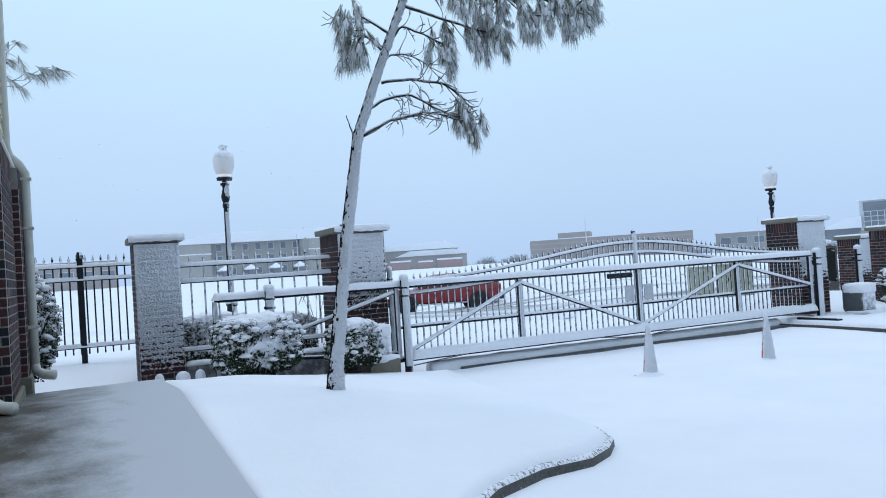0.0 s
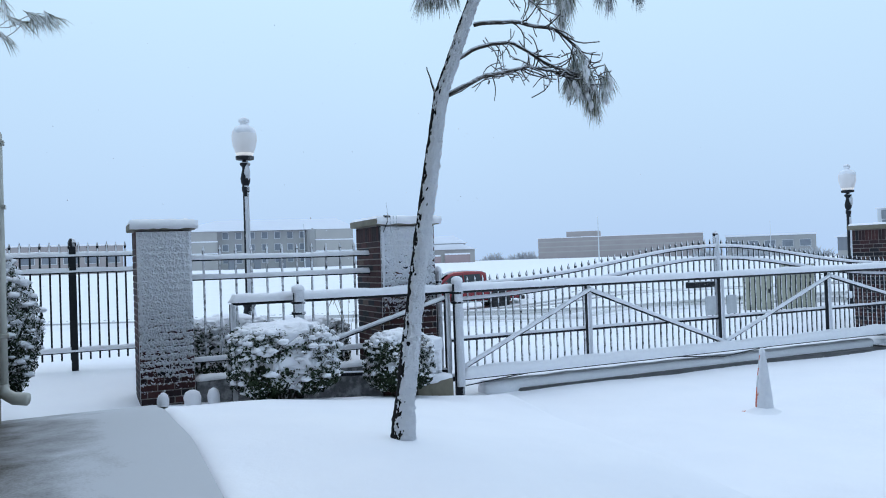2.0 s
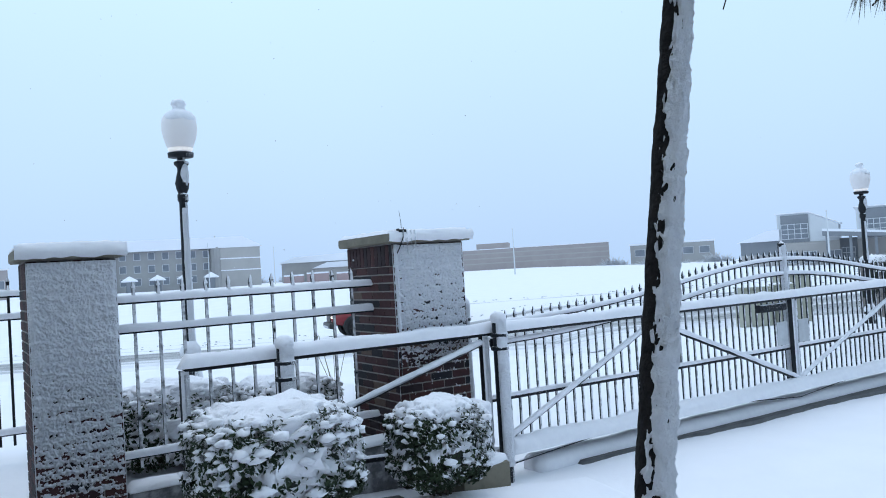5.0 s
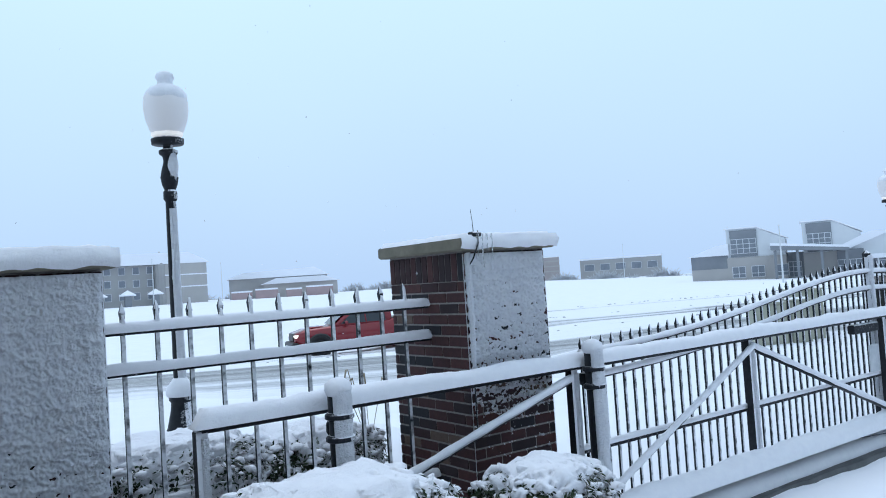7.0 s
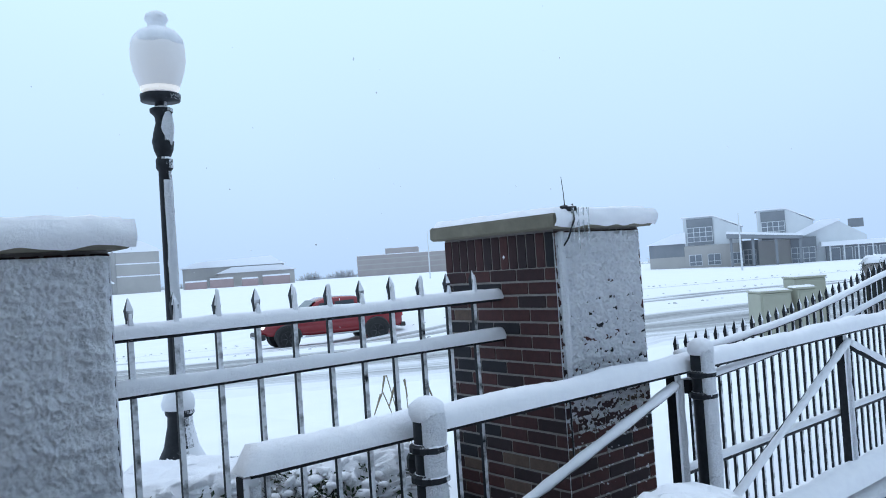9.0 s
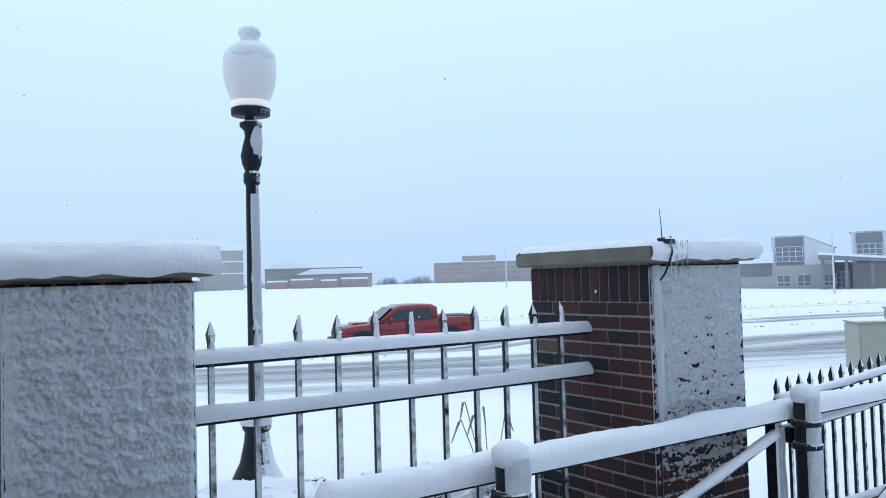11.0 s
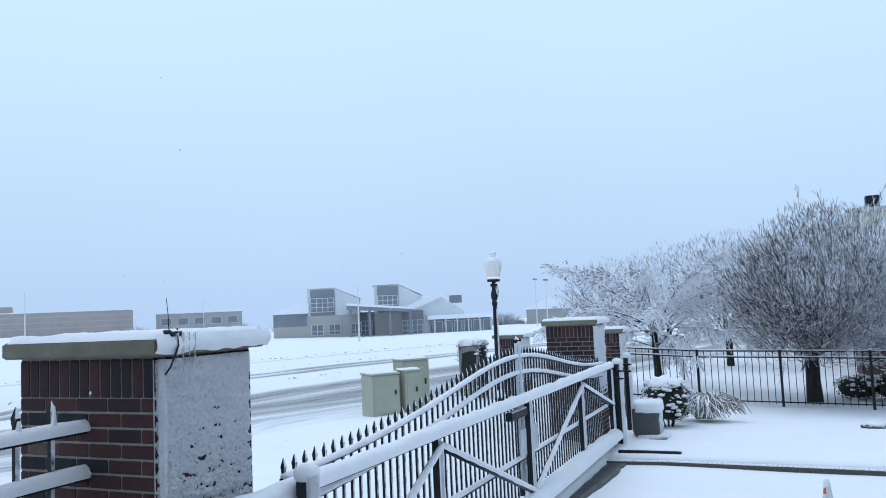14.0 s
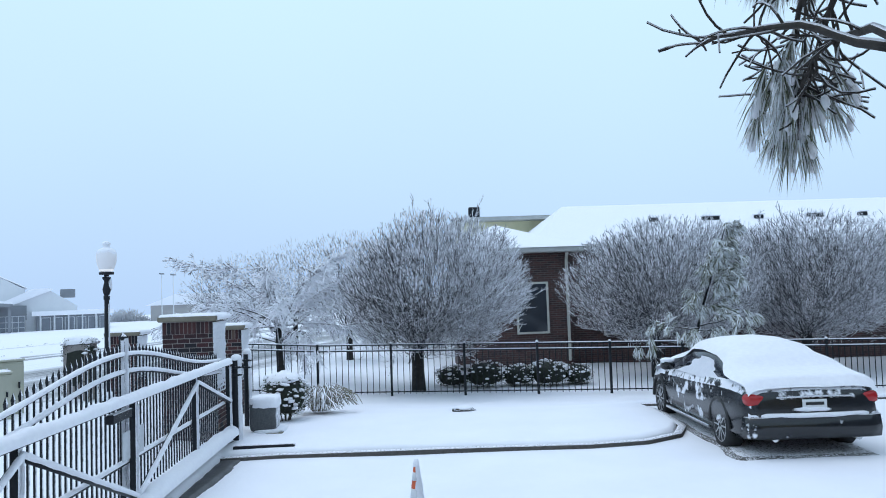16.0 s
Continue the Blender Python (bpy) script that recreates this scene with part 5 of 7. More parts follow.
def twig_tree(name, label, x, y, base, clear, height, spread, seed, limbs, kids, trunk_r, group="rimed trees", lean=0.3):
    """A round leafless tree: limbs fan out from the fork, side limbs leave them, and fine twigs stand along both."""
    rnd = random.Random(seed)
    t = thing(name, label, "tree", group, (x, y, base))
    part("trunk", Shape().tube([(0, 0, -0.2), (0.02, 0.01, clear * 0.5), (0, 0, clear), (0.0, 0, clear + 0.25)], [trunk_r * 1.25, trunk_r, trunk_r * 0.95, trunk_r * 0.8], 10), M_TRUNK, t, "", True)
    big, small = Shape(), Shape()
    h = height - clear
    fork = Vector((0, 0, clear))
    mid = Vector((0, -lean, clear + h * 0.45))

    def rim(q):
        d = Vector((rnd.gauss(0, 1), rnd.gauss(0, 1), rnd.gauss(0, 1))).normalized()
        q *= 1 + 0.13 * noise.noise(d * 2.5 + Vector((seed, 0, 0)))
        return mid + Vector((d.x * spread, d.y * spread, d.z * h * (0.53 if d.z > 0 else 0.47))) * q

    def curve(a, b, lift, n, wild):
        return [a.lerp(b, k / n) + Vector((rnd.gauss(0, wild), rnd.gauss(0, wild), rnd.gauss(0, wild) - lift * (b - a).length * math.sin(math.pi * k / n))) * (k > 0) for k in range(n + 1)]

    def twigs_on(pts, count, first):
        n = len(pts) - 1
        for k in range(count):
            f = n * (first + (1 - first) * rnd.random() ** 0.8)
            m = min(n - 1, int(f))
            q = pts[m].lerp(pts[m + 1], f - m)
            way = ((pts[m + 1] - pts[m]).normalized() + (q - mid).normalized() * 0.35 + Vector((rnd.gauss(0, 0.42), rnd.gauss(0, 0.42), rnd.gauss(0.22, 0.32)))).normalized()
            ln = rnd.uniform(0.16, 0.4)
            e = [q, q + way * ln * 0.55, q + way * ln + Vector((0, 0, 0.10 * ln))]
            small.tube(e, [0.0075, 0.0065, 0.0045], 3, False)
            for z in range(2):
                b = e[0].lerp(e[2], rnd.uniform(0.2, 0.8))
                s2 = (way + Vector((rnd.gauss(0, 0.6), rnd.gauss(0, 0.6), rnd.gauss(0.15, 0.4)))).normalized()
                small.tube([b, b + s2 * rnd.uniform(0.10, 0.24)], [0.006, 0.0045], 3, False)
    for i in range(limbs):
        b = rim(rnd.uniform(0.74, 0.9))
        pts = curve(fork + Vector((0, 0, rnd.uniform(-0.1, 0.5))), b, 0.05 if b.z > mid.z else -0.10, 8, 0.03)
        big.tube(pts, [trunk_r * 0.20 * (1 - 0.9 * (k / 8) ** 0.7) + 0.003 for k in range(9)], 5, False)
        twigs_on(pts, kids // 2, 0.4)
        for k in range(5):
            m = rnd.randint(2, 6)
            d = (pts[8] - pts[m]) + Vector((rnd.gauss(0, 0.28), rnd.gauss(0, 0.28), rnd.gauss(0.05, 0.2))) * spread * 0.8
            way = curve(pts[m], pts[m] + d * rnd.uniform(0.6, 1.0), 0.04, 4, 0.02)
            big.tube(way, [0.009, 0.008, 0.007, 0.006, 0.005], 4, False)
            twigs_on(way, kids // 2, 0.2)
    # the fine outer twigs that close the crown
    for i in range(limbs * kids * 13):
        q = rim(rnd.uniform(0.2, 1.0) ** (1 / 2.2))
        if q.z < clear * 0.75:
            continue
        way = ((q - fork).normalized() + Vector((rnd.gauss(0, 0.38), rnd.gauss(0, 0.38), rnd.gauss(0.25, 0.3)))).normalized()
        ln = rnd.uniform(0.10, 0.26)
        e = [q - way * ln * 0.5, q, q + way * ln * 0.5 + Vector((0, 0, 0.08 * ln))]
        small.tube(e, [0.0065, 0.006, 0.004], 3, False)
        s2 = (way + Vector((rnd.gauss(0, 0.6), rnd.gauss(0, 0.6), rnd.gauss(0.1, 0.4)))).normalized()
        small.tube([q, q + s2 * rnd.uniform(0.07, 0.16)], [0.0055, 0.004], 3, False)
    tagged(part("branchwork", big, M_RIME, t), kind="stuff")
    tagged(part("crown", small, M_RIME, t, "fine twigs white with rime"), kind="stuff")
    return t


twig_tree("pear_tree", "round bare tree with dense upright rimed twigs", 20.9, 7.75, 0.0, 0.95, 4.55, 2.5, 3, 56, 20, 0.16, lean=0.5)
twig_tree("pear_tree", "wide bare tree with rimed twigs beside the house", 23.2, 0.8, -0.1, 0.9, 4.6, 2.95, 4, 50, 20, 0.15)
twig_tree("pear_tree", "wide bare tree with rimed twigs beside the house", 23.6, -3.9, -0.15, 0.9, 4.7, 3.1, 5, 48, 20, 0.15)
twig_tree("pear_tree", "bare tree with rimed twigs close to the house wall", 25.2, -1.7, -0.15, 0.9, 4.6, 2.6, 12, 40, 16, 0.13)
twig_tree("pear_tree", "tall bare tree with rimed twigs beyond the parked car", 24.3, -8.6, -0.15, 0.9, 5.1, 3.3, 6, 44, 19, 0.15)
M_LADEN = snowed("snow_laden_twig", (0.03, 0.027, 0.028), (0.07, 0.062, 0.06), -0.75, -0.35, 14.0, 1.0, (0.0, -0.3, 0.95), 0.9, 0, 9.0, 0)


def weeping_tree(x, y, base, clear, seed):
    """An open tree whose few arching limbs bow under snow."""
    rnd = random.Random(seed)
    t = thing("elm_tree", "open spreading tree with drooping snow-laden branches", "tree", "", (x, y, base))
    part("trunk", Shape().tube([(0, 0, -0.2), (0.03, 0.02, clear * 0.6), (0, 0.05, clear + 0.3), (0.0, 0.0, clear + 1.0)], [0.13, 0.10, 0.085, 0.05], 10), M_TRUNK, t, "", True)
    big, small = Shape(), Shape()
    for i in range(26):
        a = i * 2.4 + rnd.uniform(-0.3, 0.3)
        rise = (0.25, 0.75, 1.5)[i % 3] + rnd.uniform(-0.15, 0.2)
        ln = rnd.uniform(2.5, 3.5) * (1.0, 0.98, 0.85)[i % 3]
        d = Vector((math.cos(a), math.sin(a), rise)).normalized()
        p = Vector((0, 0.03, clear + rnd.uniform(0.1, 0.9)))
        pts = [p.copy()]
        for k in range(10):
            d = (d + Vector((rnd.gauss(0, 0.07), rnd.gauss(0, 0.07), rnd.gauss(0, 0.06) - 0.03 - 0.016 * k))).normalized()
            p = p + d * ln / 10
            pts.append(p.copy())
        big.tube(pts, [0.036 - 0.0029 * k for k in range(11)], 5)
        for k in range(75):
            m = 2 + int(8 * rnd.random() ** 0.8)
            q = pts[m].lerp(pts[min(10, m + 1)], rnd.random())
            way = ((pts[min(10, m + 1)] - pts[m - 1]).normalized() * 0.9 + Vector((rnd.gauss(0, 0.45), rnd.gauss(0, 0.45), rnd.gauss(-0.15, 0.4)))).normalized()
            w = rnd.uniform(0.22, 0.55)
            e = [q, q + way * w * 0.5 + Vector((0, 0, -0.02)), q + way * w + Vector((0, 0, -0.14 * w / 0.4))]
            small.tube(e, [0.014, 0.013, 0.009], 4, False)
            for z in range(3):
                b = e[1].lerp(e[2], rnd.uniform(-0.6, 0.9))
                s2 = (way + Vector((rnd.gauss(0, 0.6), rnd.gauss(0, 0.6), rnd.gauss(-0.5, 0.4)))).normalized()
                small.tube([b, b + s2 * rnd.uniform(0.1, 0.22)], [0.013, 0.009], 3, False)
    tagged(part("branchwork", big, M_RIME, t), kind="stuff")
    tagged(part("crown", small, M_LADEN, t, "twigs bent under clinging snow"), kind="stuff")


weeping_tree(22.6, 11.5, 0.0, 1.0, 7)
twig_tree("round_tree", "distant bare tree whitened by rime", 36, 15.5, 0, 1.2, 4.6, 2.6, 8, 26, 9, 0.12)
twig_tree("round_tree", "distant bare tree whitened by rime", 40, 13.5, 0, 1.2, 5.4, 2.8, 9, 26, 9, 0.12)
twig_tree("round_tree", "distant bare tree whitened by rime", 31, 10.2, -0.1, 1.2, 5.2, 2.6, 10, 28, 9, 0.12)


# steel fence along the verge
def yard_fence():
    pts = [(20.6, 12.2)] + [(19.95 - 0.055 * i * 1.75 / 1.75, 10.2 - 1.78 * i) for i in range(10)]
    f = thing("yard_fence", "plain black steel yard fence along the snowy verge", "fence", "", (pts[0][0], pts[0][1], 0.2))
    o = Vector((pts[0][0], pts[0][1], 0.2))
    H = 1.22
    for i, (x, y) in enumerate(pts):
        z = land(x, y) + 0.15
        s = Shape().box(x - o.x - 0.028, x - o.x + 0.028, y - o.y - 0.028, y - o.y + 0.028, z - o.z - 0.3, z - o.z + H + 0.02, 0.004)
        part("post", s, M_FARFENCE, f)
        part("post_snow", Shape().lathe([(0.036, z - o.z + H + 0.01), (0.04, z - o.z + H + 0.04), (0.0, z - o.z + H + 0.07)], x - o.x, y - o.y, 8), M_CAP, f, "", True)
        if i == len(pts) - 1:
            break
        x2, y2 = pts[i + 1]
        a, b = Vector((x - o.x, y - o.y, z - o.z)), Vector((x2 - o.x, y2 - o.y, land(x2, y2) + 0.15 - o.z))
        for h in (0.07, H - 0.16, H - 0.02):
            part("rail", Shape().tube([a + Vector((0, 0, h)), b + Vector((0, 0, h))], 0.020, 4), M_FARFENCE, f)
            if h > 0.5:
                part("rail_snow", Shape().tube([a + Vector((0, 0, h + 0.022)), b + Vector((0, 0, h + 0.022))], 0.014, 6), M_CAP, f, "", True)
        m = 12
        for k in range(1, m):
            q = a.lerp(b, k / m)
            part("picket", Shape().box(q.x - 0.008, q.x + 0.008, q.y - 0.008, q.y + 0.008, q.z + 0.02, q.z + H - 0.02), M_FARFENCE, f)
    return f


yard_fence()


# the road and its slush
def road_material():
    m, n, l, b = material("slushy_road", 0.6)
    co, sep = n.new("ShaderNodeTexCoord"), n.new("ShaderNodeSeparateXYZ")
    l.new(co.outputs["Object"], sep.inputs[0])
    wob = n.new("ShaderNodeMath")
    wob.operation = "MULTIPLY_ADD"
    l.new(noise_fac(n, l, 0.10, 2.0), wob.inputs[0])
    wob.inputs[1].default_value = 2.0
    l.new(sep.outputs["Y"], wob.inputs[2])
    r = n.new("ShaderNodeMapRange")
    r.inputs["From Min"].default_value, r.inputs["From Max"].default_value = 21.5, 49.0
    l.new(wob.outputs[0], r.inputs["Value"])
    band = ramp(n, l, r.outputs["Result"], [(w, (g, g, g)) for w, g in ((0.0, 0.0), (0.036, 0.6), (0.07, 0.3), (0.11, 0.8), (0.164, 0.5), (0.218, 0.95), (0.27, 0.4), (0.327, 0.9), (0.375, 0.1), (0.535, 0.0),
                                                                        (0.56, 0.95), (0.585, 0.25), (0.62, 0.9), (0.645, 0.05), (0.89, 0.0), (0.913, 0.55), (0.935, 0.0), (1.0, 0.0))])
    st = noise_fac(n, l, 1.0, 6.0, 0.75, (0.18, 6.0, 1.0, 0.0))
    a = n.new("ShaderNodeMath")
    a.operation = "MULTIPLY_ADD"
    l.new(st, a.inputs[0])
    a.inputs[1].default_value = 1.7
    l.new(band, a.inputs[2])
    k = n.new("ShaderNodeMapRange")
    k.inputs["From Min"].default_value, k.inputs["From Max"].default_value = 1.0, 1.65
    l.new(a.outputs[0], k.inputs["Value"])
    x = n.new("ShaderNodeMix")
    x.data_type = "RGBA"
    l.new(k.outputs["Result"], x.inputs[0])
    x.inputs[6].default_value = (*SNOW, 1)
    l.new(ramp(n, l, noise_fac(n, l, 1.4, 5.0, 0.7, (0.3, 6.0, 1.0, 0.0)), [(0.32, (0.06, 0.062, 0.07)), (0.68, (0.46, 0.465, 0.48))]), x.inputs[7])
    l.new(x.outputs[2], b.inputs["Base Color"])
    bump(n, l, b, st, 0.5, 0.05)
    return m


ROAD_TURN = radians(-17)


def road_place(u, v):
    s, w = -70 + 230 * u, 20.5 + 27.5 * v
    x = s * math.cos(ROAD_TURN) - w * math.sin(ROAD_TURN)
    y = s * math.sin(ROAD_TURN) + w * math.cos(ROAD_TURN)
    rut = -0.05 * (math.exp(-((w - 25.5) / 0.9) ** 2) + math.exp(-((w - 28.5) / 0.9) ** 2) + math.exp(-((w - 36) / 0.5) ** 2) + math.exp(-((w - 37.6) / 0.5) ** 2))
    edge = -0.2 if v in (0.0, 1.0) else 0.0
    return (s, w, land(x, y) + 0.13 + rut + edge + 0.02 * noise.noise((s * 0.4, w * 2.0, 0)))


road = solid("road", Shape().sheet(230, 78, road_place), road_material(), "wide road with slushy wheel tracks through snow", "road", "structure", True)
road.matrix_basis = pose(0, 0, 0, 0, 0, -17)


# utility cabinets
M_CABINET = plain("cabinet_paint", (0.36, 0.36, 0.29), (0.43, 0.43, 0.35), 2.0, 0.55, 0, 0.1)


def cabinet(x, y, w, d, h, turn, label):
    p = thing("utility_cabinet", label, "utility cabinet", "utility cabinets", (x, y, land(x, y)), turn)
    part("body", Shape().box(-w / 2, w / 2, -d / 2, d / 2, -0.2, h, 0.02), M_CABINET, p)
    part("lid", Shape().box(-w / 2 - 0.02, w / 2 + 0.02, -d / 2 - 0.02, d / 2 + 0.02, h, h + 0.04, 0.01), M_CABINET, p)
    part("door", Shape().box(-w / 2 + 0.04, w / 2 - 0.04, -d / 2 - 0.015, -d / 2, 0.05, h - 0.05, 0.005), M_CABINET, p)
    part("handle", Shape().box(w / 2 - 0.12, w / 2 - 0.09, -d / 2 - 0.04, -d / 2 - 0.012, h * 0.5, h * 0.62, 0.004), M_STEEL, p)
    part("snow", snow_ridge(-w / 2 - 0.02, w / 2 + 0.02, 0, h + 0.035, d / 2, 0.035, x, 12), M_CAP, p, "", True)
    return p


cabinet(15.6, 16.25, 0.62, 0.6, 0.84, -38, "low beige utility cabinet standing in snow")
cabinet(16.0, 15.78, 0.36, 0.45, 0.86, -38, "narrow pale utility cabinet between two others")
cabinet(16.9, 16.15, 0.66, 0.5, 1.08, -38, "tall beige utility cabinet standing in snow")

far_pillar("brick_pillar", 16.75, 17.4, 11.35, 12.0, 0.15, 1.86, 14.0)
far_pillar("brick_pillar", 19.7, 20.4, 14.4, 15.1, 0.0, 1.70, 16.0)
ivy = shrub("ivy_pillar", 20.0, 15.85, 0.1, 0.34, 0.34, 1.55, 0.35, "brick pillar overgrown with bare ivy and snow", 900, 70, True, False, False)
part("brickwork", Shape().box(-0.28, 0.28, -0.28, 0.28, -0.2, 1.42), M_MORTAR, ivy)


# the brick house beyond the verge
def wall_brick():
    m, n, l, b = material("far_brickwork", 0.85)
    co, t = n.new("ShaderNodeTexCoord"), n.new("ShaderNodeTexBrick")
    mp = n.new("ShaderNodeMapping")
    mp.inputs["Rotation"].default_value = (radians(90), 0, radians(90))
    l.new(co.outputs["Object"], mp.inputs["Vector"])
    sep, cmb = n.new("ShaderNodeSeparateXYZ"), n.new("ShaderNodeCombineXYZ")
    l.new(co.outputs["Object"], sep.inputs[0])
    add = n.new("ShaderNodeMath")
    l.new(sep.outputs["X"], add.inputs[0])
    l.new(sep.outputs["Y"], add.inputs[1])
    l.new(add.outputs[0], cmb.inputs["X"])
    l.new(sep.outputs["Z"], cmb.inputs["Y"])
    l.new(cmb.outputs[0], t.inputs["Vector"])
    t.inputs["Scale"].default_value = 1.0
    t.inputs["Brick Width"].default_value, t.inputs["Row Height"].default_value, t.inputs["Mortar Size"].default_value = 0.24, 0.0735, 0.008
    t.inputs["Color1"].default_value, t.inputs["Color2"].default_value, t.inputs["Mortar"].default_value = (0.085, 0.038, 0.034, 1), (0.042, 0.025, 0.026, 1), (0.11, 0.092, 0.085, 1)
    l.new(t.outputs["Color"], b.inputs["Base Color"])
    bump(n, l, b, t.outputs["Fac"], 0.4, -0.01)
    return m


M_WALLBRICK = wall_brick()
M_GLASS, _n, _l, _b = material("window_glass", 0.06)
_b.inputs["Base Color"].default_value = (0.03, 0.035, 0.045, 1)
M_ROOFEDGE = plain("fascia", (0.36, 0.37, 0.36), (0.44, 0.45, 0.44), 3.0, 0.5)
M_YELLOW = plain("pale_yellow_siding", (0.62, 0.60, 0.38), (0.70, 0.67, 0.45), 3.0, 0.6)


def hip(x0, x1, y0, y1, z, rise, cut0, cut1):
    """A hipped roof with its ridge along y, solid down to z."""
    s = Shape()
    xm = (x0 + x1) / 2
    s.v += [(x0, y0, z), (x1, y0, z), (x1, y1, z), (x0, y1, z), (xm, y0 + cut0, z + rise), (xm, y1 - cut1, z + rise)]
    s.f += [(3, 2, 1, 0), (0, 1, 4), (1, 2, 5, 4), (2, 3, 5), (3, 0, 4, 5)]
    return s


h = thing("brick_house", "brick house with snow-covered hip roof and cream gable", "house", "", (28, 1.1, -0.05))
part("wall", Shape().box(0.0, 12, -30, 1.3, -0.3, 3.85).box(-1.0, 1.0, 1.3, 5.2, -0.3, 3.75), M_WALLBRICK, h, "dark red brick wall")
part("fascia", Shape().box(-0.5, 12.5, -30.5, 1.25, 3.85, 4.03, 0.02).box(-1.5, 1.5, 0.9, 5.6, 3.75, 3.92, 0.02), M_ROOFEDGE, h, "pale eaves board")
part("roof", hip(-0.55, 13, -30.5, 2.6, 4.03, 2.05, 5, 2.6), M_CAP, h, "thick smooth snow on the roof")
part("roof", hip(-1.55, 9, 0.85, 5.65, 3.92, 1.2, 2.3, 2.3), M_CAP, h, "snow on the lower hip")
up = part("upper_storey", Shape().box(9, 17, -4.6, 4.0, 3.8, 5.75), M_YELLOW, h, "pale yellow upper storey")
part("eaves_board", Shape().box(8.2, 17.8, -5.2, 4.6, 5.75, 5.93, 0.02), M_ROOFEDGE, h)
part("roof", hip(8.2, 17.8, -5.2, 4.6, 5.93, 0.35, 2, 2), M_CAP, h)
part("chimney", Shape().box(9.2, 9.7, 3.3, 3.8, 6.0, 6.5, 0.02), M_STEEL, h)
for k in range(9):
    part("roof_vent", Shape().box(2.6, 2.8, -3.0 - 2.1 * k - 0.35 * (k % 2), -2.7 - 2.1 * k, 5.0, 5.15, 0.01), M_STEEL, h)
    part("vent_snow", Shape().box(2.55, 2.85, -3.05 - 2.1 * k - 0.35 * (k % 2), -2.65 - 2.1 * k, 5.152, 5.20, 0.015), M_CAP, h)
for y0, y1, z0, z1 in ((2.1, 3.2, 1.1, 2.7),):
    wdw = part("window", Shape().box(-1.06, -1.0, y0, y0 + 0.07, z0, z1).box(-1.06, -1.0, y1 - 0.07, y1, z0, z1).box(-1.06, -1.0, y0, y1, z0 - 0.07, z0).box(-1.06, -1.0, y0, y1, z1, z1 + 0.07), M_SPOUT, h, "pale window frame")
    part("pane", Shape().box(-1.03, -1.0, y0 + 0.07, y1 - 0.07, z0, z1), M_GLASS, wdw)
for y0 in (-1.2, -4.5, -9.0):
    wdw = part("window", Shape().box(-0.06, 0.0, y0, y0 + 0.07, 0.9, 2.4).box(-0.06, 0, y0 + 1.13, y0 + 1.2, 0.9, 2.4).box(-0.06, 0, y0, y0 + 1.2, 0.83, 0.9).box(-0.06, 0, y0, y0 + 1.2, 2.4, 2.47), M_SPOUT, h, "pale window frame")
    part("pane", Shape().box(-0.03, 0.0, y0 + 0.07, y0 + 1.13, 0.9, 2.4), M_GLASS, wdw)
part("rain_pipe", Shape().tube([(-1.07, 1.45, 0.1), (-1.07, 1.45, 3.5), (-1.3, 1.45, 3.8)], 0.05, 6), M_SPOUT, h)


# vehicles
def car_paint(name, c0, c1, lo):
    m = snowed(name, c0, c1, lo, lo + 0.12, 4.0, 1.7, (-0.1, 0.35, 0.7), 0.25, 0, 3.0, 0)
    m.node_tree.nodes["Principled BSDF"].inputs["Coat Weight"].default_value = 0.25
    return m


M_BLACKCAR = car_paint("dark_car_paint", (0.006, 0.008, 0.011), (0.009, 0.011, 0.015), 0.44)
M_REDCAR = plain("red_car_paint", (0.20, 0.006, 0.013), (0.25, 0.009, 0.016), 1.0, 0.25, 0.2, 0)
M_REDCAR.node_tree.nodes["Principled BSDF"].inputs["Coat Weight"].default_value = 0.7
M_TYRE = plain("tyre", (0.012, 0.012, 0.013), (0.03, 0.03, 0.032), 12.0, 0.85)
M_RIM = plain("alloy", (0.42, 0.43, 0.45), (0.55, 0.56, 0.58), 9.0, 0.35, 0.7, 0)
M_DARKRIM = plain("dark_alloy", (0.05, 0.05, 0.055), (0.10, 0.10, 0.11), 9.0, 0.4, 0.6, 0)
M_TAIL = plain("tail_lens", (0.35, 0.015, 0.02), (0.42, 0.03, 0.03), 5.0, 0.15, 0, 0)
M_CHROME = plain("chrome", (0.55, 0.56, 0.58), (0.62, 0.63, 0.65), 5.0, 0.15, 0.9, 0)
M_TRIM = plain("black_trim", (0.012, 0.012, 0.014), (0.02, 0.02, 0.022), 9.0, 0.5)
M_HEAD, _n, _l, _b = material("headlight", 0.2)
_b.inputs["Base Color"].default_value = (0.8, 0.8, 0.8, 1)
_b.inputs["Emission Color"].default_value, _b.inputs["Emission Strength"].default_value = (1, 0.96, 0.88, 1), 1.5


def loft(rings, close=True):
    s = Shape()
    m = len(rings[0])
    for r in rings:
        s.v += r
    for i in range(len(rings) - 1):
        for j in range(m):
            a, b = i * m + j, i * m + (j + 1) % m
            s.f.append((a, b, b + m, a + m))
    s.f.append(tuple(range(m - 1, -1, -1)))
    e = (len(rings) - 1) * m
    s.f.append(tuple(e + j for j in range(m)))
    return s


def ring(x, pts):
    """A cross-section at x from its right half, bottom to top."""
    return [(x, y, z) for y, z in pts] + [(x, -y, z) for y, z in reversed(pts)]


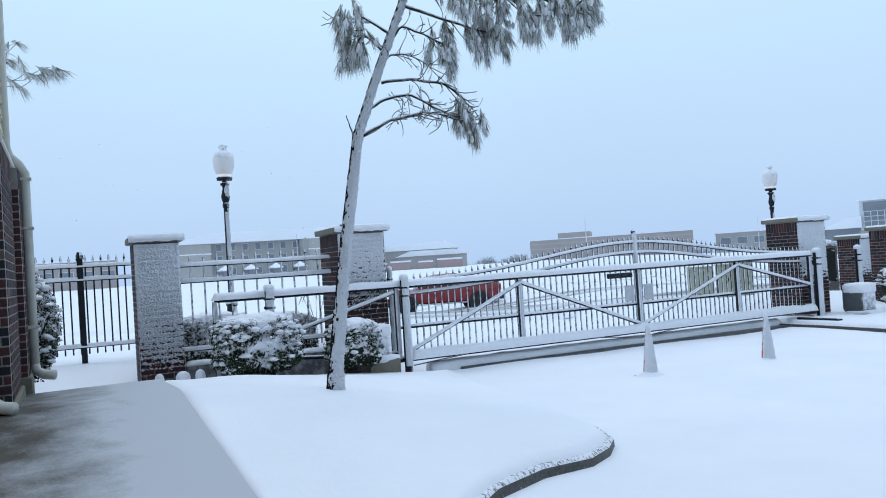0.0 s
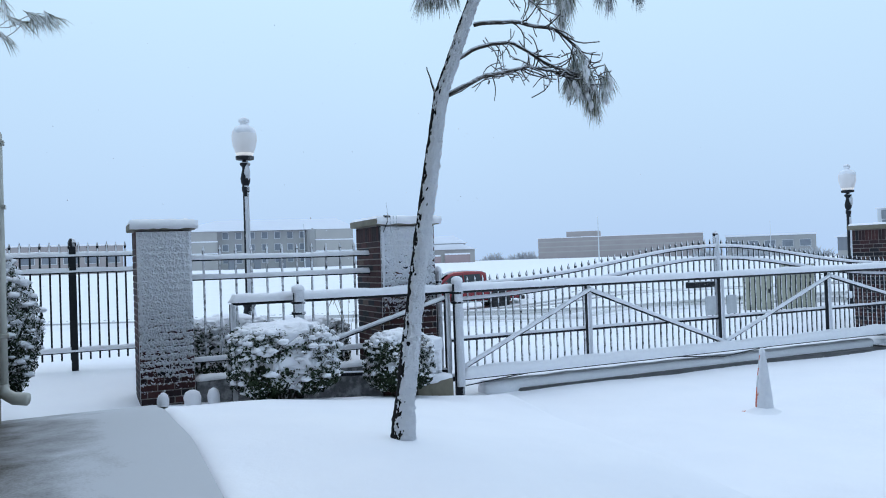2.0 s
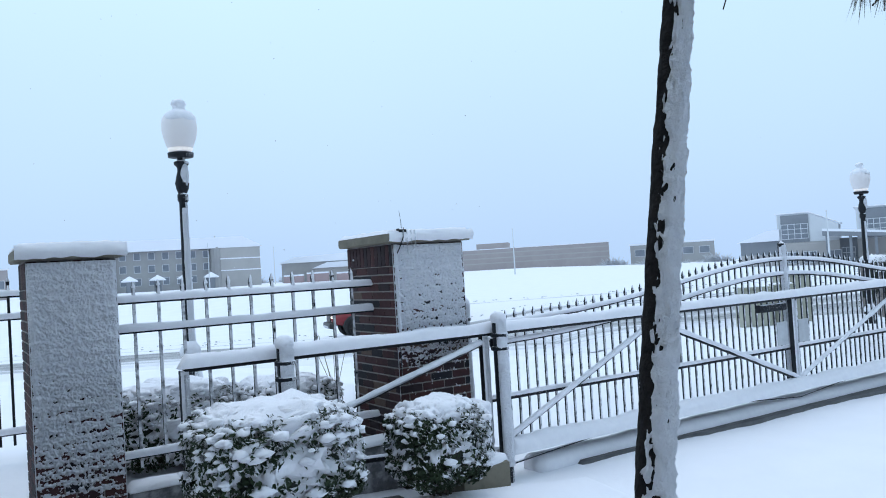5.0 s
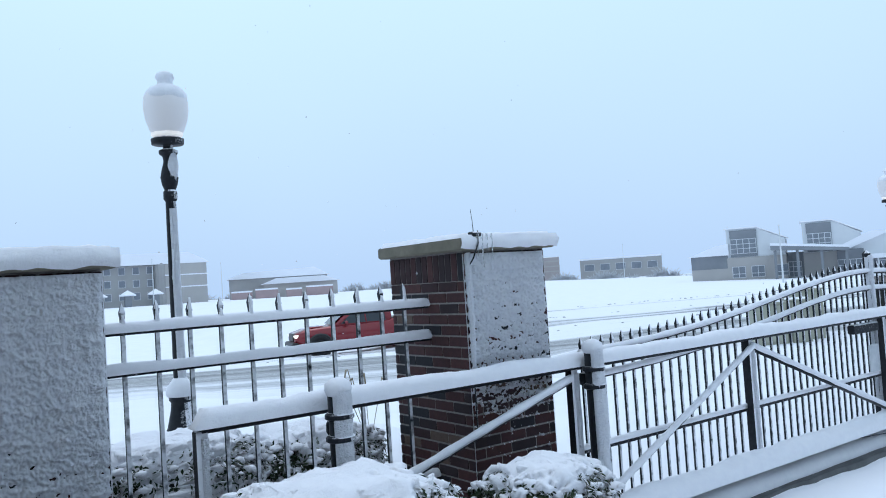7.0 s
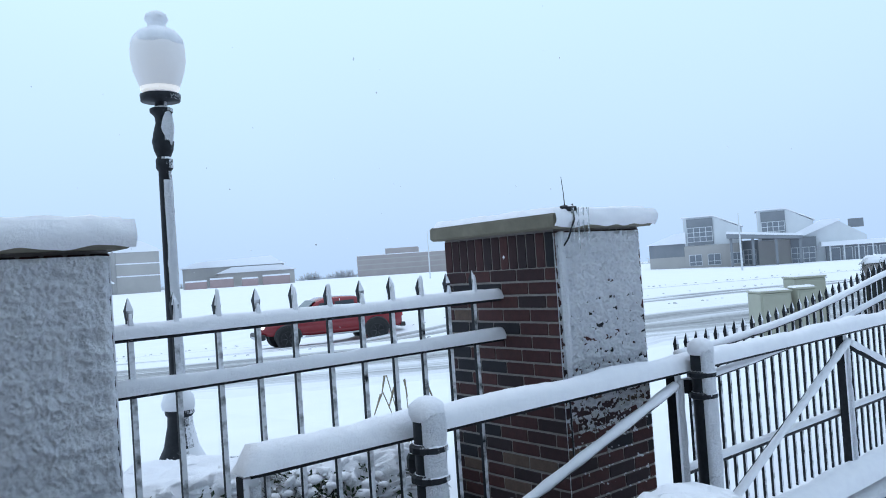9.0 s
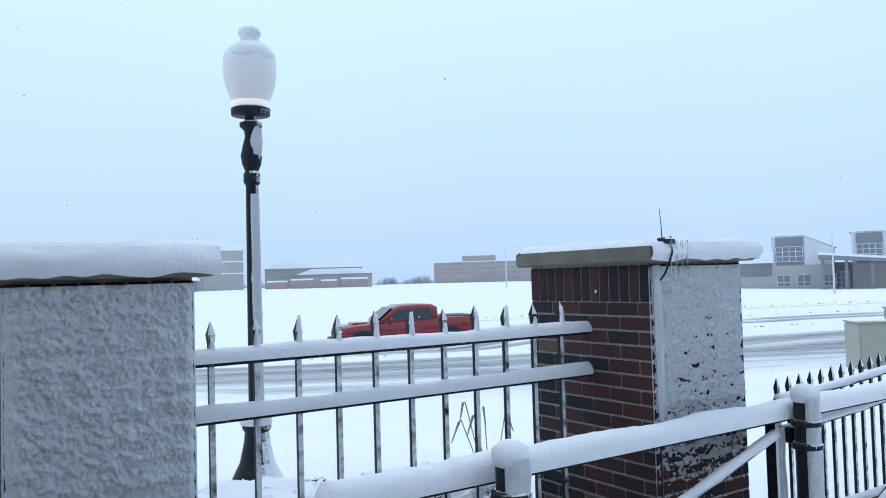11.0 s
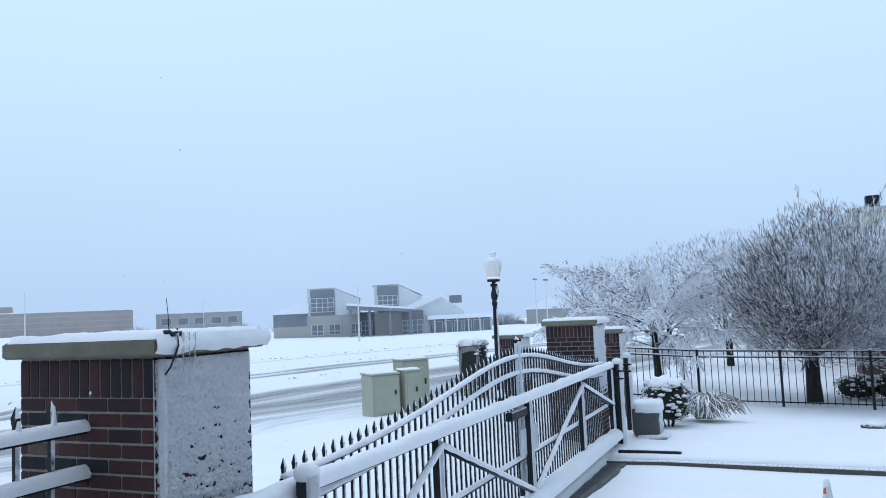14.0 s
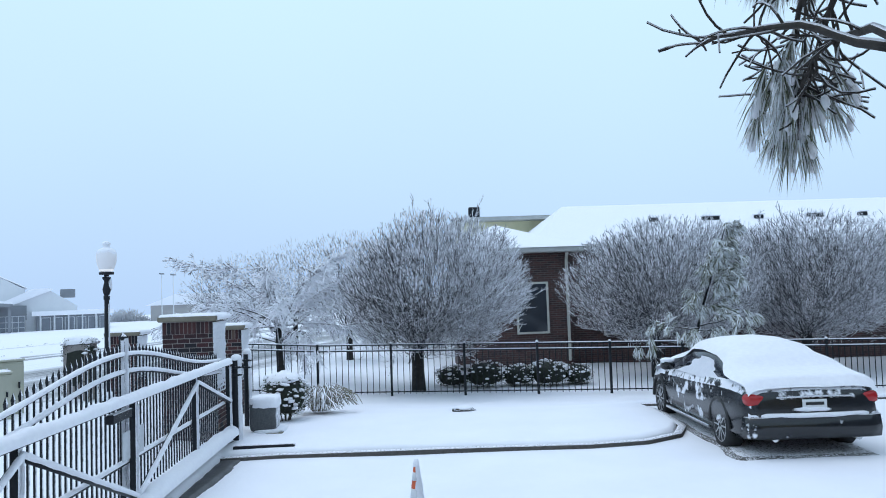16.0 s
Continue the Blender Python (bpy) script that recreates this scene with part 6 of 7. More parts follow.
def wheel(parent, x, y, r, w, spokes, rim_mat):
    side = 1 if y > 0 else -1
    t = part("wheel", Shape().lathe([(r * 0.66, -w / 2), (r * 0.92, -w / 2), (r, -w * 0.36), (r, w * 0.36), (r * 0.92, w / 2), (r * 0.66, w / 2)], 0, 0, 28), M_TYRE, parent, "black tyre", True)
    t.matrix_basis = pose(x, y, r, -90 * side, 0, 0)
    s = Shape().lathe([(r * 0.62, w * 0.40), (r * 0.67, w * 0.505), (r * 0.70, w * 0.50), (r * 0.70, w * 0.40)], 0, 0, 28)
    s.lathe([(r * 0.14, w * 0.3), (r * 0.14, w * 0.44), (r * 0.10, w * 0.47), (0, w * 0.47)], 0, 0, 12)
    for k in range(spokes):
        a = 2 * math.pi * k / spokes
        s.tube([(r * 0.1 * math.cos(a), r * 0.1 * math.sin(a), w * 0.44), (r * 0.66 * math.cos(a), r * 0.66 * math.sin(a), w * 0.46)], [r * 0.06, r * 0.045], 4)
    part("rim", s, rim_mat, t, "", True)


def sedan(x, y, z, turn):
    c = thing("parked_sedan", "dark parked sedan buried under thick snow on roof and boot", "car", "", (x, y, z), turn)
    st = [(0.0, 0.72, 0.42, 0.80), (0.04, 0.83, 0.34, 0.90), (0.18, 0.89, 0.27, 1.0), (0.5, 0.925, 0.22, 1.03), (1.1, 0.935, 0.2, 1.02), (2.0, 0.935, 0.2, 0.98), (3.2, 0.935, 0.2, 0.95), (3.9, 0.92, 0.2, 0.92), (4.5, 0.88, 0.23, 0.82), (4.85, 0.74, 0.3, 0.68), (4.95, 0.55, 0.38, 0.6)]
    part("body", loft([ring(a, [(0.02, b), (w * 0.86, b), (w * 0.97, b + 0.10), (w, (b + d) / 2), (w * 0.98, d - 0.14), (w * 0.93, d - 0.04), (w * 0.80, d), (0.02, d + 0.02)]) for a, w, b, d in st]), M_BLACKCAR, c, "glossy dark paint with blown snow", True)
    gh = [(0.62, 0.74, 1.04), (1.05, 0.69, 1.26), (1.5, 0.645, 1.405), (2.1, 0.64, 1.45), (2.6, 0.65, 1.43), (3.1, 0.68, 1.25), (3.7, 0.74, 0.97)]
    part("cabin", loft([ring(a, [(0.02, 0.9), (0.86, 0.93), (w + (0.86 - w) * 0.45, 0.93 + (d - 0.93) * 0.5), (w, d - 0.06), (w * 0.86, d - 0.01), (0.02, d)]) for a, w, d in gh]), M_GLASS, c, "dark side windows", True)
    def top(x_):
        return lerp([(0.02, 0.93), (0.15, 1.03), (0.5, 1.06), (0.75, 1.10), (1.05, 1.26), (1.5, 1.41), (2.1, 1.455), (2.6, 1.435), (3.1, 1.26), (3.7, 0.99), (4.5, 0.85), (4.8, 0.74)], x_)
    def lay_snow(u, v):
        a, b = 0.03 + 4.72 * u, 2 * v - 1
        cab = ease(0.7, 1.35, a) * (1 - ease(3.0, 3.6, a))
        w = 0.88 + (0.70 - 0.88) * cab - 0.12 * ease(4.2, 4.75, a) - 0.05 * (1 - ease(0, 0.3, a))
        e = math.sqrt(max(0.0, 1 - abs(b) ** 5))
        n = noise.noise((a * 2.5, b * 2.0, 3)) * 0.012
        return (a, b * (w + 0.02), top(a) - 0.10 * cab * (abs(b) ** 3) + (0.095 + n) * e - 0.03 - (0.05 if u in (0, 1) else 0))
    part("snow", Shape().sheet(60, 24, lay_snow), M_CAP, c, "smooth thick snow", True)
    for sd in (1, -1):
        def side_snow(u, v, sd=sd):
            a = 0.95 + 2.1 * u
            hgt = 0.30 * math.sin(math.pi * u) ** 0.6
            b = 0.90 - 0.15 * v
            return (a, sd * (0.885 - 0.155 * v + 0.014 * noise.noise((u * 9, v * 5, sd))), 0.93 + hgt * v)
        part("window_snow", Shape().sheet(30, 8, side_snow), M_CRUST, c, "snow stuck to the side windows", True)
        for wx in (0.98, 4.0):
            wheel(c, wx, sd * 0.80, 0.335, 0.23, 10, M_RIM)
            part("wheel_arch", Shape().tube([(wx + 0.385 * math.cos(k * math.pi / 10), sd * 0.915, 0.335 + 0.385 * math.sin(k * math.pi / 10)) for k in range(11)], 0.03, 6), M_TRIM, c)
        mir = part("mirror", Shape().blob((3.15, sd * 1.0, 1.0), (0.09, 0.12, 0.08), 2.0, 12, 8, 0.05, 2.0, 0.6), M_BLACKCAR, c, "", True)
        part("mirror_snow", Shape().blob((3.15, sd * 1.0, 1.08), (0.10, 0.13, 0.045), 3.0, 12, 8, 0.1), M_CAP, mir, "", True)
        part("tail_light", Shape().blob((0.16, sd * 0.74, 0.80), (0.15, 0.14, 0.085), 2.0, 14, 10, 0.02, 2.0, 0.55), M_TAIL, c, "red tail light", True)
        part("exhaust", Shape().tube([(-0.03, sd * 0.55, 0.30), (0.2, sd * 0.55, 0.30)], 0.04, 10), M_CHROME, c)
        part("sill", Shape().box(1.4, 3.55, sd * 0.92 - 0.02, sd * 0.92 + 0.02, 0.22, 0.27, 0.008), M_CHROME, c)
    part("bumper", loft([ring(a, [(0.02, 0.30), (w, 0.30), (w + 0.02, 0.42), (w, 0.58), (0.02, 0.60)]) for a, w in ((-0.05, 0.70), (0.0, 0.86), (0.12, 0.915))]), M_BLACKCAR, c, "rear bumper", True)
    part("bumper_snow", Shape().tube([(-0.04 + 0.12 * abs(k / 10 - 1) ** 3, 0.85 * (k / 10 - 1), 0.60) for k in range(21)], 0.032, 8), M_CAP, c, "", True)
    part("number_plate", Shape().box(-0.012, 0.0, -0.16, 0.16, 0.68, 0.80, 0.003), M_WHITE, c, "pale plate half covered with snow")
    part("plate_bar", Shape().box(-0.017, -0.012, -0.12, 0.12, 0.725, 0.765), M_TRIM, c)
    part("plate_snow", Shape().blob((-0.01, 0.03, 0.67), (0.03, 0.26, 0.03), 5.0, 14, 6, 0.3), M_CAP, c, "", True)
    part("chrome_strip", Shape().tube([(0.0 - 0.005, -0.5, 0.83), (-0.012, 0, 0.84), (-0.005, 0.5, 0.83)], 0.014, 6), M_CHROME, c)
    return c


sedan(10.85, 2.72, 0.08, -2.5)
# dark sheet paints the car's ground shadow along with bare wet asphalt
solid("car_shadow_asphalt", Shape().sheet(24, 12, lambda u, v: (10.75 + 4.1 * u + 0.12 * noise.noise((u * 4, v * 3, 1)), 1.8 + 2.0 * v + 0.10 * noise.noise((u * 5, v, 4)) - 0.2 * u, land(12, 2) + 0.028 - (0.06 if u in (0, 1) or v in (0, 1) else 0))), M_KERB, "wet asphalt bare of snow, darkened as the shadow beneath the car", "asphalt", "structure", True)


def pickup(x, y, z, turn):
    c = thing("pickup_truck", "red crew cab pickup truck with lit headlights on the road", "pickup truck", "", (x, y, z), turn)
    st = [(0.0, 0.90, 0.62, 1.30), (0.06, 0.96, 0.58, 1.40), (0.6, 1.0, 0.55, 1.42), (1.75, 1.0, 0.52, 1.42), (1.8, 1.0, 0.5, 1.36), (3.9, 1.0, 0.5, 1.30), (4.3, 1.0, 0.52, 1.27), (5.3, 0.98, 0.56, 1.20), (5.75, 0.90, 0.62, 1.08), (5.85, 0.84, 0.7, 1.02)]
    part("body", loft([ring(a, [(0.02, b), (w * 0.94, b), (w, b + 0.15), (w, (b + d) / 2), (w * 0.985, d - 0.12), (w * 0.93, d - 0.02), (0.02, d)]) for a, w, b, d in st]), M_REDCAR, c, "glossy red paint", True)
    part("bed", Shape().box(0.10, 1.70, -0.84, 0.84, 1.36, 1.435), M_TRIM, c, "dark load bed")
    gh = [(1.74, 0.86, 1.84), (1.95, 0.80, 1.93), (2.6, 0.79, 1.96), (3.3, 0.79, 1.93), (3.6, 0.81, 1.82), (4.25, 0.90, 1.30)]
    part("cabin", loft([ring(a, [(0.02, 1.2), (0.955, 1.24), (w + 0.05, d - 0.16), (w, d - 0.05), (w * 0.88, d), (0.02, d + 0.01)]) for a, w, d in gh]), M_REDCAR, c, "", True)
    for sd in (1, -1):
        s = Shape()
        s.v += [(2.0, sd * 0.955, 1.34), (3.95, sd * 0.965, 1.33), (3.45, sd * 0.885, 1.74), (2.05, sd * 0.875, 1.80)]
        s.f.append((0, 1, 2, 3))
        s.v += [(a, b - sd * 0.02, d) for a, b, d in s.v]
        s.f += [(7, 6, 5, 4)]
        part("side_window", s, M_GLASS, c, "dark side glass")
        part("window_post", Shape().tube([(2.85, sd * 0.968, 1.32), (2.9, sd * 0.885, 1.80)], 0.03, 4), M_REDCAR, c)
        part("mirror", Shape().blob((3.75, sd * 1.12, 1.36), (0.07, 0.13, 0.10), 1.0, 12, 8, 0.05, 2.0, 0.6), M_REDCAR, c, "", True)
        part("running_board", Shape().box(1.75, 4.15, sd * 1.0 - 0.08, sd * 1.0 + 0.05, 0.44, 0.50, 0.015), M_RIM, c)
        for wx in (1.15, 4.85):
            wheel(c, wx, sd * 0.86, 0.43, 0.29, 6, M_DARKRIM)
            part("fender_flare", Shape().tube([(wx + 0.52 * math.cos(k * math.pi / 12), sd * 0.99, 0.46 + 0.50 * math.sin(k * math.pi / 12)) for k in range(13)], 0.06, 6), M_TRIM, c)
            part("wheel_well", Shape().lathe([(0.50, -0.02), (0.50, 0.02)], 0, 0, 20), M_TRIM, c).matrix_basis = pose(wx, sd * 0.985, 0.47, 90, 0, 0)
        part("headlight", Shape().box(5.70, 5.86, sd * 0.70 - 0.19, sd * 0.70 + 0.19, 0.88, 1.0, 0.02), M_HEAD, c, "lit headlight")
        part("tail_light", Shape().box(-0.02, 0.06, sd * 0.90 - 0.05, sd * 0.90 + 0.06, 0.95, 1.28, 0.01), M_TAIL, c)
    s = Shape()
    s.v += [(3.62, -0.76, 1.85), (3.62, 0.76, 1.85), (4.24, 0.84, 1.34), (4.24, -0.84, 1.34), (3.66, -0.76, 1.85), (3.66, 0.76, 1.85), (4.28, 0.84, 1.34), (4.28, -0.84, 1.34)]
    s.f += [(0, 1, 2, 3), (7, 6, 5, 4)]
    part("windscreen", s, M_GLASS, c)
    part("grille", Shape().box(5.78, 5.90, -0.52, 0.52, 0.74, 1.04, 0.03), M_TRIM, c)
    part("bumper", Shape().box(5.72, 6.0, -0.94, 0.94, 0.46, 0.70, 0.05), M_TRIM, c, "black front bumper")
    part("skid_plate", Shape().box(5.8, 6.02, -0.6, 0.6, 0.46, 0.56, 0.02), M_RIM, c)
    part("rear_bumper", Shape().box(-0.14, 0.06, -0.92, 0.92, 0.5, 0.68, 0.03), M_TRIM, c)
    part("hood_scoop", Shape().box(4.6, 5.2, -0.5, 0.5, 1.20, 1.285, 0.03), M_REDCAR, c)
    return c


pickup(20.2, 35.7, land(17.6, 36.3) + 0.08, 164.5)


# distant buildings, their base colours paled and greyed to stand in for haze
M_FARWALL = plain("hazed_stucco", (0.34, 0.33, 0.33), (0.42, 0.41, 0.40), 0.2, 0.9, 0, 0)
M_FARTAN = plain("hazed_tan_block", (0.41, 0.39, 0.38), (0.47, 0.45, 0.435), 0.2, 0.9, 0, 0)
M_FARBRICK = plain("hazed_brick", (0.37, 0.325, 0.32), (0.43, 0.38, 0.37), 0.3, 0.9, 0, 0)
M_FARGLASS = plain("hazed_glass", (0.16, 0.18, 0.21), (0.24, 0.26, 0.30), 0.5, 0.4, 0, 0)
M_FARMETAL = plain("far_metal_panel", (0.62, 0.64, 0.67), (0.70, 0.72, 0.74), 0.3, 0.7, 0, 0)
M_FARDARK = plain("hazed_dark_panel", (0.20, 0.215, 0.24), (0.26, 0.275, 0.30), 0.3, 0.8, 0, 0)
M_FARRED = plain("hazed_red_paint", (0.36, 0.27, 0.27), (0.42, 0.31, 0.31), 0.5, 0.8, 0, 0)


def far_window(b, x, y, z, w, hh, bars=0):
    f = part("window", Shape().box(x - w / 2 - 0.1, x + w / 2 + 0.1, y - 0.10, y + 0.02, z - 0.1, z + hh + 0.1), M_FARMETAL, b)
    part("pane", Shape().box(x - w / 2, x + w / 2, y - 0.14, y - 0.09, z, z + hh), M_FARGLASS, f)
    for k in range(1, bars):
        part("bar", Shape().box(x - w / 2 + w * k / bars - 0.05, x - w / 2 + w * k / bars + 0.05, y - 0.18, y - 0.13, z, z + hh), M_FARMETAL, f)
        if k < 3:
            part("bar", Shape().box(x - w / 2, x + w / 2, y - 0.18, y - 0.13, z + hh * k / 3 - 0.05, z + hh * k / 3 + 0.05), M_FARMETAL, f)


def gable(s, x0, x1, y0, y1, z, rise):
    """A roof with its ridge along y."""
    xm = (x0 + x1) / 2
    return s.prism([(x0, z), (x1, z), (xm, z + rise)], y0, y1)


apt = thing("apartment_block", "long three storey stucco apartment block with snowy roof", "apartment block", "", (23, 178.4, 1.2))
part("wall", Shape().box(0, 28, 0.6, 16, -2, 8.3), M_FARWALL, apt)
part("wall", Shape().box(28, 37, -1.5, 16, -2, 8.5), M_FARTAN, apt, "tan end wing")
part("wall", Shape().box(-1.5, 6, -1.0, 16, -2, 8.2), M_FARTAN, apt, "tan end wing")
part("roof", Shape().prism([(-2, 8.2), (37.6, 8.5), (36.5, 9.3), (33, 10.9), (6, 10.6), (-1, 9.0)], -1.8, 17), M_CAP, apt, "white snow on the roof")
for k, gxx in enumerate((10.2, 16.2, 22.2)):
    part("gable", gable(Shape(), gxx - 1.6, gxx + 1.6, 0.2, 3, 8.0, 1.7), M_FARWALL, apt)
part("turret", Shape().lathe([(1.2, -1), (1.2, 8.4), (1.3, 8.5), (0.05, 11.2)], 27.2, -0.6, 12), M_FARWALL, apt)
for fl in range(3):
    for k in range(7):
        far_window(apt, 8.0 + 2.9 * k, 0.6, 1.2 + 2.7 * fl, 1.2, 1.4)
    part("band", Shape().box(27.9, 37.1, -1.62, -1.5, 2.6 * fl + 3.3, 2.6 * fl + 3.55), M_CAP, apt, "snowy ledge")
    part("band", Shape().box(-1.6, 6.1, -1.12, -1.0, 2.6 * fl + 3.3, 2.6 * fl + 3.55), M_CAP, apt, "snowy ledge")
for k in range(4):
    part("canopy", Shape().lathe([(1.6, 2.0), (1.7, 2.2), (0.05, 3.2)], 8 + 5.5 * k, -6, 6), M_CAP, apt, "small snowy canopy")
    part("canopy_post", Shape().box(8 + 5.5 * k - 0.6, 8 + 5.5 * k + 0.6, -6.6, -5.4, -1, 2.0), M_FARDARK, apt)
lowb = thing("low_office", "long low brown building with flat roof far off", "building", "", (-12, 180, 1.4))
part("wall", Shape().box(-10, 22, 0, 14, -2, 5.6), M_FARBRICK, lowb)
part("roof", Shape().box(-10.2, 22.2, -0.2, 14, 5.6, 5.95), M_CAP, lowb)
for k in range(8):
    far_window(lowb, -8 + 4 * k, 0, 2.0, 2.6, 1.5)

shed = thing("low_hall", "low grey hall with wide snow-covered hip roofs", "building", "", (68.3, 185.8, 1.0), -24)
part("wall", Shape().box(0, 23, 0, 14, -2, 4.6), M_FARWALL, shed)
part("roof", Shape().prism([(-0.6, 4.6), (23.6, 4.6), (20, 6.6), (3, 6.0)], -0.6, 14), M_CAP, shed)
part("annex", Shape().box(8, 25, -5, 0, -2, 3.0), M_FARTAN, shed)
part("annex_roof", Shape().prism([(7.4, 3.0), (25.6, 3.0), (22, 4.3), (11, 4.3)], -5.6, 0), M_CAP, shed)
for k, (sx, sw) in enumerate(((1.0, 4.5), (6.2, 5.0), (13.0, 3.5), (17.5, 6.0))):
    part("container", Shape().box(sx, sx + sw, -11, -8.5, -1, 1.4 + 0.3 * (k % 2)), M_FARRED, shed, "red container with its paint greyed for haze")
    part("container_snow", Shape().box(sx, sx + sw, -11, -8.5, 1.402 + 0.3 * (k % 2), 1.75 + 0.3 * (k % 2)), M_CAP, shed)

mid = thing("brick_hall", "long flat-roofed brown brick hall across the field", "building", "", (137, 217.8, 1.0), -39)
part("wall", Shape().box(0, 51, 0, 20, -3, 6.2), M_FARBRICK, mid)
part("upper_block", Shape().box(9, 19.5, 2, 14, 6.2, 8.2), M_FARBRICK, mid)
for z in (1.6, 3.2, 4.8):
    part("ledge", Shape().box(-0.1, 51.1, -0.12, 0, z, z + 0.35), M_FARTAN, mid)
part("roof_snow", Shape().box(-0.2, 51.2, -0.2, 20, 6.2, 6.45), M_CAP, mid)
low2 = thing("low_store", "low pale store building across the field", "building", "", (188.4, 188.1, 0.6), -49)
part("wall", Shape().box(0, 26, 0, 15, -3, 5.0), M_FARWALL, low2)
part("roof_snow", Shape().box(-0.3, 26.3, -0.3, 15, 5.0, 5.6), M_CAP, low2)
for k in range(5):
    far_window(low2, 3 + 5 * k, 0, 1.5, 3.0, 2.0)

sc = thing("community_building", "modern building with two glazed shed-roofed towers and entrance canopy", "building", "", (114.1, 90.3, -1.2), -61.5)
part("wing", Shape().box(0, 6, 0, 10, -2, 2.2), M_FARTAN, sc)
part("wing_band", Shape().box(0, 6, -0.05, 10, 2.2, 4.4), M_FARDARK, sc)
part("wing_roof", Shape().prism([(-0.5, 4.4), (6.2, 4.4), (6.2, 6.3), (4.2, 6.1)], -0.6, 10), M_CAP, sc)
for x0, x1, x2, top_, low_ in ((5.9, 10.8, 15.0, 8.7, 6.6), (17.6, 22.0, 26.0, 8.9, 6.7)):
    part("tower", Shape().prism([(x0, -2), (x2, -2), (x2, low_), (x1, top_), (x0, top_)], 0, 9), M_FARMETAL, sc, "pale metal clad tower")
    part("tower_base", Shape().box(x0 - 0.05, x2 + 0.05, -0.15, 8.9, -2, 3.9), M_FARTAN, sc)
    part("tower_front", Shape().box(x0 + 0.6, x1 - 0.1, -0.2, 0, 4.0, top_ - 0.25), M_FARDARK, sc)
    far_window(sc, (x0 + x1) / 2 + 0.2, -0.2, 4.6, x1 - x0 - 1.0, 2.3, 4)
    part("tower_roof", Shape().prism([(x0 - 0.3, top_), (x1, top_), (x2 + 0.3, low_), (x2 + 0.3, low_ + 0.2), (x1, top_ + 0.2), (x0 - 0.3, top_ + 0.2)], -0.3, 9.2), M_CAP, sc)
for x in (7.6, 10.6, 14.2):
    far_window(sc, x, -0.2, 0.6, 1.9, 1.7, 2)
part("link", Shape().box(15, 22, 1, 9, -2, 4.2), M_FARDARK, sc)
for x in (16.2, 18.6, 20.8):
    far_window(sc, x, 1.0, 0.2, 1.8, 2.4, 3)
part("canopy", Shape().prism([(13.0, 4.7), (24.0, 3.9), (24.0, 4.35), (13.0, 5.4)], -7, 0.5), M_FARDARK, sc, "dark entrance canopy")
part("canopy_snow", Shape().prism([(13.0, 5.4), (24.0, 4.36), (24.0, 4.7), (13.0, 5.8)], -7, 0.5), M_CAP, sc)
for x in (13.6, 16.8, 20.2, 23.6):
    part("column", Shape().box(x - 0.2, x + 0.2, -6.6, -6.2, -2, 4.6), M_FARDARK, sc)
part("gable_wall", Shape().prism([(23.5, -2), (33.5, -2), (33.5, 3.8), (29.5, 6.4), (23.5, 4.2)], 0.3, 9), M_FARMETAL, sc)
part("gable_roof", Shape().prism([(21.8, 4.2), (24.2, 4.2), (29.8, 6.4), (29.8, 6.7), (27.2, 6.7)], -0.6, 9), M_CAP, sc)
part("gable_front", Shape().box(22.4, 26.2, -0.3, 0.3, 1.8, 4.1), M_FARDARK, sc)
far_window(sc, 24.2, -0.3, -0.2, 3.4, 2.6, 4)
part("porch", Shape().box(27.5, 38, -1.2, 8, -2, 2.4), M_FARDARK, sc)
part("porch_roof", Shape().box(26.8, 38.6, -2.2, 8, 2.4, 3.1), M_CAP, sc)
for k in range(6):
    part("porch_post", Shape().box(28 + 2 * k - 0.1, 28 + 2 * k + 0.1, -1.9, -1.7, -2, 2.4), M_FARMETAL, sc)
    far_window(sc, 28.8 + 1.7 * k, -1.2, -0.4, 1.2, 2.4)
part("roof_unit", Shape().box(31.5, 33.6, 4, 6, 5.2, 6.6), M_FARDARK, sc)

ob_ = thing("far_houses", "cluster of pale low houses under snow behind the road", "building", "", (170, 62, -1.5), -75)
part("wall", Shape().box(0, 30, 0, 12, -2, 3.6), M_FARWALL, ob_)
part("roof", Shape().prism([(-1, 3.6), (31, 3.6), (26, 6.0), (5, 6.0)], -0.6, 12), M_CAP, ob_)
part("wall", Shape().box(36, 58, 0, 12, -2, 4.4), M_FARTAN, ob_)
part("roof", Shape().prism([(35, 4.4), (59, 4.4), (54, 6.6), (40, 6.6)], -0.6, 12), M_CAP, ob_)


def pole(x, y, hh, arm):
    p = thing("light_pole", "thin tall grey pole standing in the snowy field", "pole", "far poles", (x, y, land(x, y)))
    part("mast", Shape().tube([(0, 0, -0.3), (0, 0, hh)], [0.11, 0.06], 8), M_FARMETAL, p)
    if arm:
        part("head", Shape().box(-0.9, 0.9, -0.2, 0.2, hh - 0.1, hh + 0.15), M_FARDARK, p)
    else:
        part("finial", Shape().lathe([(0.02, hh), (0.14, hh + 0.1), (0.02, hh + 0.25)], 0, 0, 8), M_FARMETAL, p)


for px_, py_, ph, pa in ((75, 102.4, 7.0, False), (78.8, 53, 6.0, False), (150, 105, 9, True), (128, 45, 8, True), (118, 38, 9, False), (60, 168, 8, False), (45, 165, 9, False), (160, 145, 9, False), (145, 52, 9, True)):
    pole(px_, py_, ph, pa)

